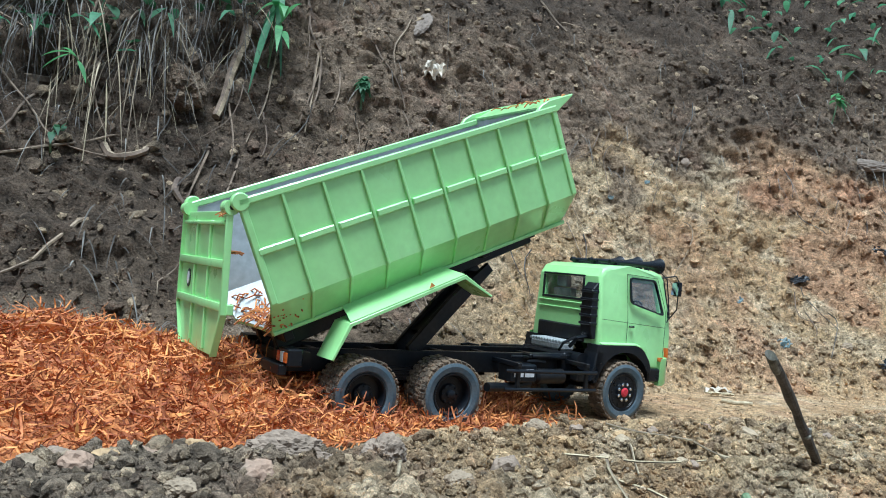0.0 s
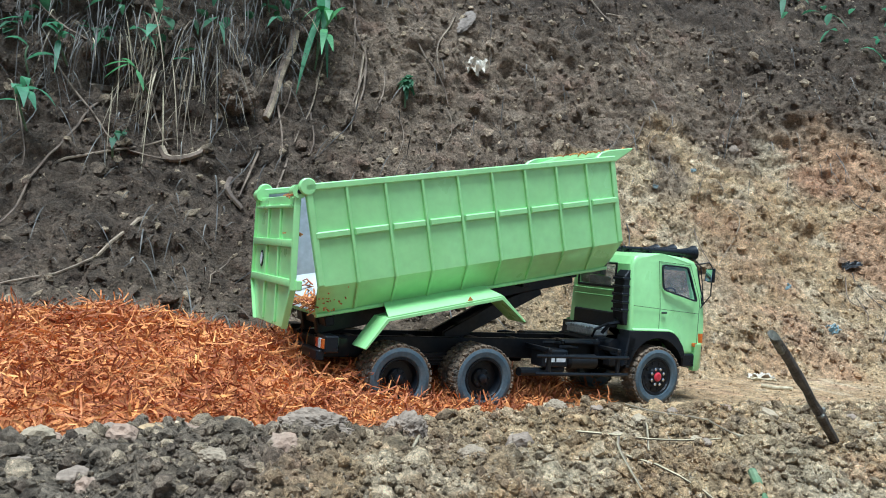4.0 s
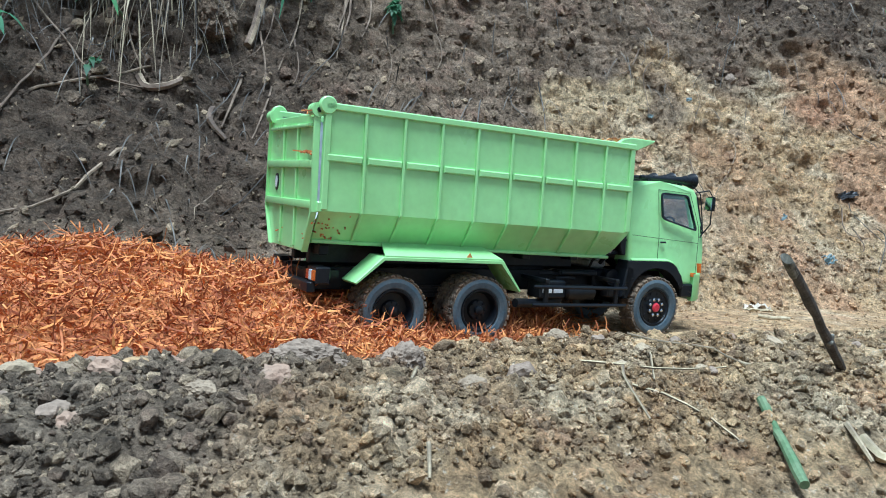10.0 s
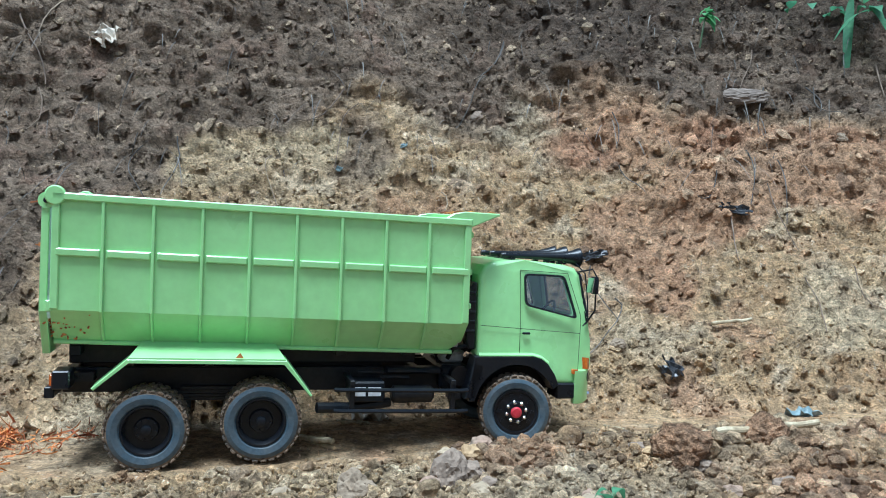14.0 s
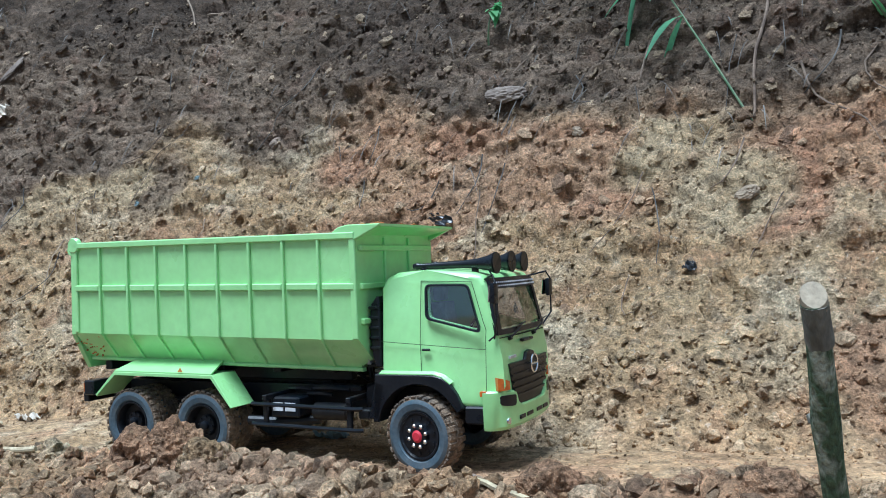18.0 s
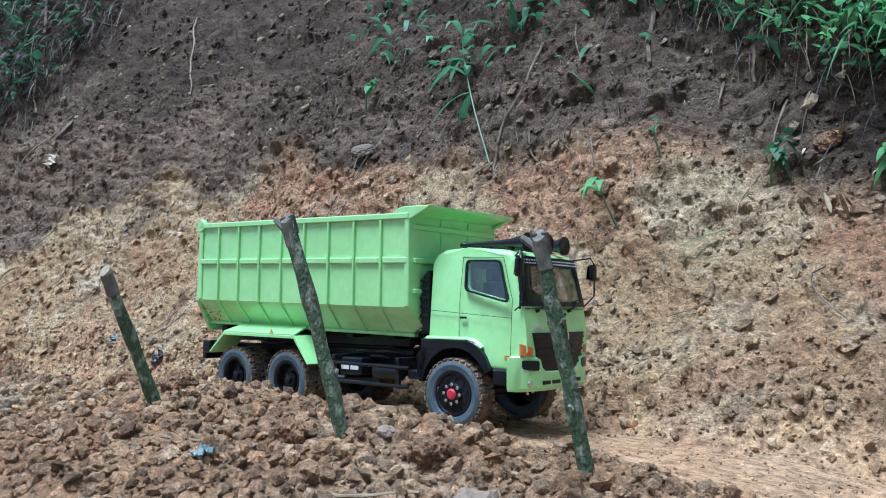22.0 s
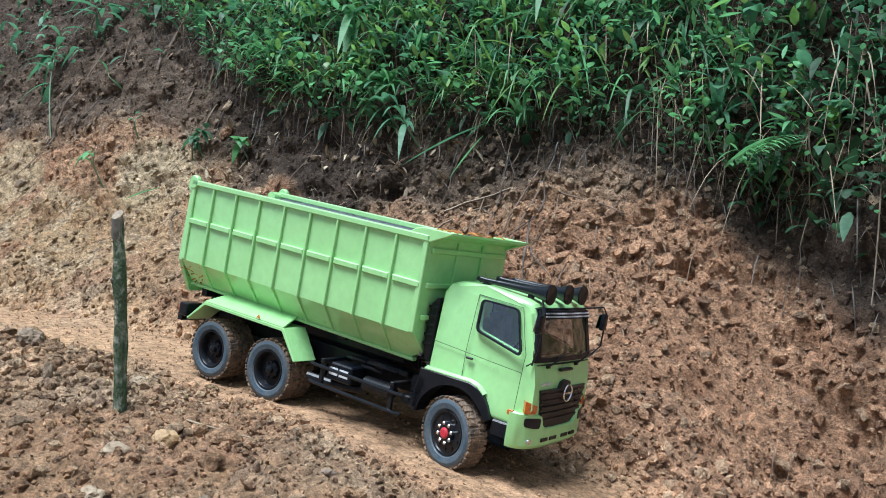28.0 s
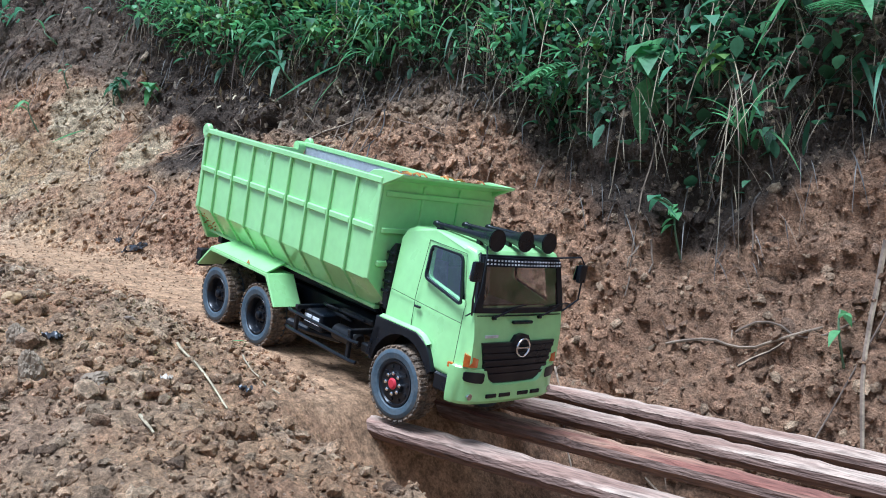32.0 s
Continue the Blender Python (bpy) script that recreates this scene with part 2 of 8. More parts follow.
def soil_material(name, loose=False):
    """Layered soil: dark humus, ochre clay, red clay and grey mud by the layer attributes, with clods and grain."""
    m = bpy.data.materials.new(name)
    m.use_nodes = True
    nt = m.node_tree
    n, link = nt.nodes, nt.links.new
    p = n["Principled BSDF"]
    co = n.new("ShaderNodeTexCoord")

    def tex(scale, detail=6, rough=0.6):
        t = n.new("ShaderNodeTexNoise")
        t.inputs["Scale"].default_value, t.inputs["Detail"].default_value, t.inputs["Roughness"].default_value = scale, detail, rough
        link(co.outputs["Object"], t.inputs["Vector"])
        return t.outputs[0]

    def span(v, a, b, c=0.0, d=1.0):
        r = n.new("ShaderNodeMapRange")
        for k, x in enumerate((a, b, c, d)):
            r.inputs[k + 1].default_value = x
        link(v, r.inputs[0])
        return r.outputs[0]

    def blend(f, a, b, kind="MIX"):
        x = n.new("ShaderNodeMixRGB")
        x.blend_type = kind
        for k, v in ((0, f), (1, a), (2, b)):
            if isinstance(v, tuple):
                x.inputs[k].default_value = (*v, 1)
            elif isinstance(v, float):
                x.inputs[k].default_value = v
            else:
                link(v, x.inputs[k])
        return x.outputs[0]

    def layer(name):
        a = n.new("ShaderNodeAttribute")
        a.attribute_name = name
        return a.outputs["Fac"]

    big, mid, small, grain = tex(4), tex(16), tex(64, 8, 0.72), tex(260, 5, 0.75)
    patch, fleck = tex(9, 5, 0.6), tex(150, 3, 0.6)
    mp = n.new("ShaderNodeMapping")
    mp.inputs["Scale"].default_value = (34, 34, 5)
    link(co.outputs["Object"], mp.inputs[0])
    wash = n.new("ShaderNodeTexNoise")  # runs of washed soil down the face
    wash.inputs["Scale"].default_value, wash.inputs["Detail"].default_value = 1.0, 6
    link(mp.outputs[0], wash.inputs["Vector"])
    humus = blend(span(mid, 0.38, 0.62), (0.29, 0.208, 0.142), (0.155, 0.110, 0.074))
    humus = blend(span(wash.outputs[0], 0.50, 0.66, 0.0, 0.55), humus, (0.365, 0.275, 0.195))
    humus = blend(span(patch, 0.56, 0.66, 0.0, 0.6), humus, (0.26, 0.16, 0.11))
    ochre = blend(span(mid, 0.35, 0.62), (0.60, 0.425, 0.235), (0.43, 0.272, 0.140))
    ochre = blend(span(big, 0.52, 0.66), ochre, (0.66, 0.53, 0.35))
    ochre = blend(span(patch, 0.55, 0.64, 0.0, 0.75), ochre, (0.49, 0.29, 0.16))
    ochre = blend(span(patch, 0.43, 0.35, 0.0, 0.7), ochre, (0.68, 0.53, 0.35))
    ochre = blend(span(fleck, 0.62, 0.68, 0.0, 0.6), ochre, (0.72, 0.62, 0.48))
    red = blend(span(mid, 0.36, 0.64), (0.58, 0.335, 0.195), (0.40, 0.215, 0.122))
    grey = blend(span(mid, 0.36, 0.64), (0.225, 0.182, 0.135), (0.35, 0.285, 0.205))
    trail = blend(span(mid, 0.36, 0.64), (0.34, 0.215, 0.120), (0.255, 0.158, 0.087))
    c = blend(layer("ochre"), humus, ochre)
    c = blend(layer("red"), c, red)
    # near-black soil: wet humus, and shade of the plants painted on the bank
    c = blend(layer("wet_shade"), c, blend(span(mid, 0.38, 0.62), (0.122, 0.086, 0.060), (0.061, 0.044, 0.032)))
    c = blend(layer("cream"), c, blend(span(mid, 0.38, 0.62), (0.68, 0.54, 0.34), (0.53, 0.395, 0.235)))
    c = blend(layer("grey"), c, grey)
    c = blend(layer("trail"), c, trail)
    v = n.new("ShaderNodeHueSaturation")
    mul = n.new("ShaderNodeMath")
    mul.operation = "MULTIPLY"
    link(span(small, 0.38, 0.62, 0.48, 1.48), mul.inputs[0])
    link(span(grain, 0.36, 0.64, 0.64, 1.36), mul.inputs[1])
    lum = mul.outputs[0]
    if loose:  # every clod a shade of its own
        geo = n.new("ShaderNodeNewGeometry")
        mul2 = n.new("ShaderNodeMath")
        mul2.operation = "MULTIPLY"
        link(lum, mul2.inputs[0])
        link(span(geo.outputs["Random Per Island"], 0.0, 1.0, 0.66, 1.42), mul2.inputs[1])
        lum = mul2.outputs[0]
        tone = n.new("ShaderNodeTexWhiteNoise")
        tone.noise_dimensions = "1D"
        link(geo.outputs["Random Per Island"], tone.inputs["W"])
        c = blend(span(tone.outputs["Value"], 0.74, 0.80, 0.0, 0.5), c, (0.56, 0.42, 0.27))
        c = blend(span(tone.outputs["Value"], 0.16, 0.10, 0.0, 0.5), c, (0.20, 0.135, 0.095))
    link(lum, v.inputs["Value"])
    link(c, v.inputs["Color"])
    link(v.outputs[0], p.inputs["Base Color"])
    link(span(mid, 0.3, 0.7, 0.78, 0.98), p.inputs["Roughness"])
    p.inputs["Specular IOR Level"].default_value = 0.25
    h = n.new("ShaderNodeMath")
    h.operation = "MULTIPLY_ADD"
    h.inputs[1].default_value = 0.45
    link(grain, h.inputs[0])
    link(small, h.inputs[2])
    bp = n.new("ShaderNodeBump")
    bp.inputs["Distance"].default_value = 0.022
    link(span(layer("trail"), 0.0, 0.85, 1.0, 0.40), bp.inputs["Strength"])
    link(h.outputs[0], bp.inputs["Height"])
    link(bp.outputs[0], p.inputs["Normal"])
    return m


SOIL = soil_material("layered soil")
LOOSE = soil_material("loose layered soil", True)


# ---- mesh helpers ----
ORIGIN = {}


def finish(bm, name, mat, smooth=False):
    me = bpy.data.meshes.new(name)
    bmesh.ops.recalc_face_normals(bm, faces=bm.faces)
    bm.to_mesh(me)
    bm.free()
    for mt in mat if isinstance(mat, (list, tuple)) else (mat,):
        me.materials.append(mt)
    if smooth:
        me.shade_smooth()
        me.set_sharp_from_angle(angle=radians(26))
    return me


def part(name, bm, mat, parent, label="", origin=None, smooth=True):
    """One mesh under a thing or a part. The bmesh is in the thing's space; origin: the part's own pivot in that space."""
    base = ORIGIN.get(parent.name, Vector())
    own = Vector(origin) if origin is not None else base
    bmesh.ops.translate(bm, vec=-own, verts=bm.verts)
    ob = new(name, finish(bm, name, mat, smooth))
    ob.parent = parent
    ob.location = own - base
    ORIGIN[ob.name] = own
    if label:
        tagged(ob, label)
    return ob


def thing(name, bm, mat, label, category, group="", kind="", m=None, smooth=True):
    ob = new(name, finish(bm, name, mat, smooth))
    if m is not None:
        ob.matrix_basis = m
    return tagged(ob, label, category, group, kind)


def empty(name, label, category, group="", m=None):
    ob = new(name)
    ob.empty_display_size = 0.05
    if m is not None:
        ob.matrix_basis = m
    return tagged(ob, label, category, group)


def box(bm, x0, x1, y0, y1, z0, z1, bevel=0.0, seg=1):
    vs = [bm.verts.new((x, y, z)) for x in (x0, x1) for y in (y0, y1) for z in (z0, z1)]
    fs = [bm.faces.new([vs[k] for k in q]) for q in ((0, 1, 3, 2), (4, 6, 7, 5), (0, 4, 5, 1), (2, 3, 7, 6), (0, 2, 6, 4), (1, 5, 7, 3))]
    if bevel:
        es = list({e for f in fs for e in f.edges})
        bmesh.ops.bevel(bm, geom=es, offset=bevel, segments=seg, affect="EDGES", profile=0.6)
    return bm


def prism(bm, pts, y0, y1, bevel=0.0, axis="y", seg=1):
    """A polygon of (x, z) pulled from y0 to y1 (axis "x": of (y, z) from x0 to x1)."""
    put = (lambda a, b, c: (a, c, b)) if axis == "y" else (lambda a, b, c: (c, a, b))
    a = [bm.verts.new(put(u, v, y0)) for u, v in pts]
    b = [bm.verts.new(put(u, v, y1)) for u, v in pts]
    fs = [bm.faces.new(a), bm.faces.new(b[::-1])]
    for k in range(len(pts)):
        j = (k + 1) % len(pts)
        fs.append(bm.faces.new((a[k], b[k], b[j], a[j])))
    if bevel:
        es = list({e for f in fs[:2] for e in f.edges})
        bmesh.ops.bevel(bm, geom=es, offset=bevel, segments=seg, affect="EDGES", profile=0.6)
    return bm


def tube(bm, pts, radii, seg=8, cap=True, rough=0.0):
    """A round tube through points; radii: one or one each."""
    pts = [Vector(p) for p in pts]
    radii = radii if isinstance(radii, (list, tuple)) else [radii] * len(pts)
    rings = []
    side = None
    for k, p in enumerate(pts):
        way = (pts[min(k + 1, len(pts) - 1)] - pts[max(k - 1, 0)]).normalized()
        if side is None:
            side = way.orthogonal().normalized()
        side = (side - way * side.dot(way)).normalized()
        up = way.cross(side)
        ring = []
        for j in range(seg):
            a = 2 * math.pi * j / seg
            r = radii[k] * (1 + rough * (noise.noise(Vector((p.x * 40 + j * 1.7, p.y * 40 + k, p.z * 40))) if rough else 0))
            ring.append(bm.verts.new(p + side * math.cos(a) * r + up * math.sin(a) * r))
        rings.append(ring)
    for a, b in zip(rings, rings[1:]):
        for j in range(seg):
            bm.faces.new((a[j], a[(j + 1) % seg], b[(j + 1) % seg], b[j]))
    if cap:
        bm.faces.new(rings[0][::-1])
        bm.faces.new(rings[-1])
    return bm


def lathe(bm, prof, centre, seg=24, closed=False):
    """A profile of (radius, y) turned round an axle along y through centre."""
    cx, cy, cz = centre
    rings = []
    for r, y in prof:
        rings.append([bm.verts.new((cx + r * math.cos(2 * math.pi * j / seg), cy + y, cz + r * math.sin(2 * math.pi * j / seg))) for j in range(seg)])
    for a, b in zip(rings, rings[1:] + (rings[:1] if closed else [])):
        for j in range(seg):
            bm.faces.new((a[j], a[(j + 1) % seg], b[(j + 1) % seg], b[j]))
    return bm


def from_arrays(name, verts, faces, mats, face_mat=None, smooth=False):
    """A mesh from numpy arrays of vertices and of quads or triangles of one kind."""
    me = bpy.data.meshes.new(name)
    verts, faces = np.asarray(verts, np.float32), np.asarray(faces, np.int32)
    me.vertices.add(len(verts))
    me.vertices.foreach_set("co", verts.ravel())
    k = faces.shape[1]
    me.loops.add(faces.size)
    me.loops.foreach_set("vertex_index", faces.ravel())
    me.polygons.add(len(faces))
    me.polygons.foreach_set("loop_start", np.arange(0, faces.size, k, dtype=np.int32))
    for mt in mats:
        me.materials.append(mt)
    if face_mat is not None:
        me.polygons.foreach_set("material_index", np.asarray(face_mat, np.int32))
    me.update(calc_edges=True)
    me.shade_smooth() if smooth else me.shade_flat()
    return me


# ---- the lie of the land: a trail along the foot of a cut bank ----
TX = np.array([-12, -3, -1.2, -0.6, -0.1, 0.05, 0.2, 0.35, 0.5, 0.65, 0.8, 0.95, 1.1, 1.25, 1.4, 1.55, 1.7, 1.85, 2.0, 2.15, 2.3, 2.45, 2.6, 2.75, 2.9, 3.05, 3.2, 3.35, 3.5, 3.65, 4.2, 5.0, 7.0, 14])
TY = np.array([-1.2, -0.1, 0.5, 0.83, 1.10, 1.19, 1.287, 1.376, 1.455, 1.522, 1.553, 1.58, 1.618, 1.646, 1.657, 1.675, 1.706, 1.735, 1.764, 1.787, 1.809, 1.834, 1.86, 1.884, 1.904, 1.914, 1.909, 1.903, 1.876, 1.846, 1.86, 1.9, 1.9, 1.9])
TZ = np.array([-0.4, -0.15, -0.06, -0.035, -0.027, -0.026, -0.023, -0.019, -0.014, -0.012, -0.015, -0.013, -0.009, -0.007, -0.004, 0.003, 0.011, 0.013, 0.005, -0.001, -0.014, -0.028, -0.044, -0.062, -0.087, -0.11, -0.138, -0.166, -0.194, -0.225, -0.32, -0.42, -0.65, -1.2])
TS = np.array([0.05, 0.06, 0.07, 0.07, 0.069, 0.07, 0.076, 0.08, 0.09, 0.09, 0.04, 0.027, 0.021, 0.023, 0.025, 0.02, 0.013, 0.0, -0.013, -0.03, -0.03, -0.021, -0.014, -0.01, -0.006, -0.018, -0.033, -0.029, -0.033, -0.037, 0, 0, 0, 0])
# the bank's section: across from the trail's middle, and up
# the first points raise an unseen slope, added to block low sky light
PD = np.array([-14, -6, -3, -1.7, -1.25, -0.95, -0.75, -0.55, -0.42, -0.32, -0.22, -0.13, 0.0, 0.12, 0.15, 0.19, 0.30, 0.40, 0.47, 0.53, 0.60, 0.72, 0.9, 1.2, 1.8, 4.0, 14.0])
PH = np.array([2.6, -0.7, -1.2, -0.75, -0.5, -0.25, -0.10, -0.015, 0.010, 0.014, 0.006, 0.0, 0.0, 0.0, 0.025, 0.085, 0.18, 0.31, 0.42, 0.52, 0.66, 0.84, 1.08, 1.50, 2.40, 6.0, 14.0])
PU = np.concatenate([[0], np.cumsum(np.hypot(np.diff(PD), np.diff(PH)))])
PU -= PU[12]
BX = np.array([-0.6, 0.0, 0.5, 0.7, 0.95, 1.2, 1.7, 2.2, 2.5, 2.9, 3.3, 3.8])
BH = np.array([-0.008, -0.012, -0.006, 0.012, 0.030, 0.028, 0.030, 0.030, 0.022, 0.004, 0.0, 0.0])


def step(a, b, x):
    t = np.clip((x - a) / (b - a), 0, 1)
    return t * t * (3 - 2 * t)


def u_at(d):
    return np.interp(d, PD, PU)


def lay(x, u):
    """The smooth ground at x along the trail and u over the section, with its normal and d (numpy arrays)."""
    d, h = np.interp(u, PU, PD), np.interp(u, PU, PH)
    e = 0.03
    td = np.interp(u + e, PU, PD) - np.interp(u - e, PU, PD)
    th = np.interp(u + e, PU, PH) - np.interp(u - e, PU, PH)
    ln = np.hypot(td, th)
    ny, nz = -th / ln, td / ln
    # the bank swells and recedes along its length
    onbank = step(0.15, 0.5, d)
    d2 = d + onbank * (0.05 * np.sin(x * 2.3 + 1.0) * 0.6 + np.interp(x, [-1, -0.4, 0.2, 0.6, 1.2, 2.0, 2.6, 3.1, 3.5, 4.2], [0.05, 0.03, 0.0, 0.0, 0.02, 0.06, 0.0, -0.02, 0.08, 0.1]))
    z = np.interp(x, TX, TZ) + h + np.interp(x, TX, TS) * np.clip(d, -0.16, 0.16) * step(-0.36, -0.16, d)
    z = z + np.interp(x, BX, BH) * np.exp(-(((d + 0.26) / 0.075) ** 2))
    # the bank's foot stands back by the bridge
    z = z - h * step(3.32, 3.55, x) * (1 - step(0.30, 0.48, d)) * step(0.05, 0.12, d)
    # the hollow under the plank bridge
    z = z - 0.16 * step(3.58, 3.70, x) * step(-0.24, -0.10, d) * (1 - step(0.22, 0.40, d)) * (1 - step(4.9, 5.3, x))
    return x, np.interp(x, TX, TY) + d2, z, ny, nz, d


DENTS = ((-0.672, 0.795, 0.04, 0.11), (-0.717, 0.925, 0.05, 0.10), (-0.446, 0.893, 0.035, 0.09), (3.341, 0.508, 0.018, 0.05), (2.52, 0.682, 0.02, 0.05), (2.74, 0.555, 0.02, 0.05), (-0.86, 0.62, 0.08, 0.08), (2.75, 0.50, 0.02, 0.03), (3.30, 0.47, 0.02, 0.03), (3.44, 0.66, 0.06, 0.05),
         (3.75, 0.62, 0.10, 0.06), (0.562, 0.80, 0.025, 0.03), (1.27, 0.60, 0.02, 0.02), (2.42, 0.44, 0.02, 0.03))


def rough(x, y, z, d, u):
    """How far clods and crumbs stand out, metres."""
    v = Vector((x, y, z))
    flat = 1.0 if abs(d) > 0.17 else 0.16 + 0.84 * (abs(d) / 0.17) ** 3
    k = 0.018 * noise.fractal(v * 3.0, 1.0, 2.0, 2)
    if d <= 0.18:
        k += 0.008 * noise.fractal(v * 19.0, 0.7, 2.0, 4)
    if abs(d) > 0.12:
        if d < 0.18:
            c = noise.voronoi(v * 25.0)[0]
            k += 0.008 * (min(c[1] - c[0], 0.4) - 0.2)
        if d >= 0.18:
            c = noise.voronoi(Vector((x * 20.0, y * 26.0, z * 34.0)))[0]
            k += 0.011 * (min(c[1] - c[0], 0.35) - 0.18)
        c = noise.voronoi(v * 46.0)[0]
        k += 0.0085 * (min(c[1] - c[0], 0.4) - 0.2)
        k += 0.005 * noise.noise(v * 62.0) + 0.0035 * noise.noise(v * 115.0)
    if d > 0.18:  # broken ledges on the bank
        w, q, a, f = Vector((x * 0.62, y, z * 1.45)), 0.0, 1.0, 9.0
        for _ in range(4):
            q += a * abs(noise.noise(w * f)) ** 0.6
            a, f = a * 0.56, f * 2.15
        edge = min(1.0, (d - 0.18) / 0.1)
        k += edge * (0.025 if x < 0.9 or x > 2.7 else 0.020) * (q - 0.95)
        bend = noise.noise_vector(v * 14.0) * 0.18
        for f, tall in ((11.0, 0.013), (27.0, 0.0065)):  # broken blocks, each tilted its own way
            w = Vector((x * f, y * f, z * f * 1.35)) + bend
            near = noise.voronoi(w)[1][0]
            k += edge * tall * (noise.noise(near * 3.1) + 1.1 * (w - near).dot(noise.noise_vector(near * 5.7)))
        for a, b, r, deep in DENTS:
            e = ((x - a) / r) ** 2 + ((u - b) / r) ** 2
            if e < 4:
                k -= deep * math.exp(-e * 1.5)
    return k * flat


def spot(x, d=None, u=None):
    """A place on the broken ground and its normal."""
    u = float(u_at(d)) if u is None else u
    X, Y, Z, ny, nz, dd = (float(a) for a in lay(np.float64(x), np.float64(u)))
    k = rough(X, Y, Z, dd, u)
    return Vector((X, Y + ny * k, Z + nz * k)), Vector((0, ny, nz))


# height over the trail at which the undergrowth begins
MX = np.array([1.6, 1.86, 2.10, 2.40, 2.68, 2.95, 3.20, 3.32, 3.43, 3.63, 3.84, 3.92, 4.02, 4.30])
MZ = -0.04 + np.interp([1.16, 1.04, 0.90, 0.74, 0.70, 0.70, 0.76, 0.72, 0.60, 0.48, 0.48, 0.58, 0.68, 0.74], PU, PH)


# patches of cream, red and grey-brown soil in the bank: x, height over the trail, and their half sizes
CREAM = ((0.19, 0.43, 0.07, 0.05), (0.32, 0.45, 0.05, 0.05), (1.18, 0.14, 0.07, 0.05), (1.95, 0.37, 0.10, 0.06), (2.09, 0.29, 0.10, 0.05), (2.01, 0.36, 0.09, 0.05), (1.39, 0.39, 0.08, 0.05), (1.44, 0.44, 0.08, 0.04), (2.39, 0.24, 0.06, 0.05), (1.53, 0.34, 0.09, 0.06))
RUDDY = ((1.10, 0.47, 0.09, 0.05), (1.05, 0.38, 0.06, 0.05), (1.62, 0.34, 0.07, 0.07), (1.04, 0.46, 0.10, 0.06), (1.07, 0.48, 0.08, 0.04), (1.62, 0.38, 0.10, 0.05), (1.32, 0.34, 0.12, 0.05), (0.85, 0.47, 0.12, 0.06), (2.44, 0.27, 0.06, 0.06))
DUN = ((0.40, 0.42, 0.05, 0.07), (0.22, 0.61, 0.06, 0.10), (0.38, 0.44, 0.05, 0.10), (1.34, 0.81, 0.08, 0.10))


def patches(spots, X, dz, wob):
    """How far a place lies inside ragged patches."""
    k = 0.0
    for a, b, ra, rb in spots:
        k = np.maximum(k, 1 - step(0.2, 1.5, ((X - a) / ra) ** 2 + ((dz - b) / rb) ** 2 + 1.6 * wob))
    return k


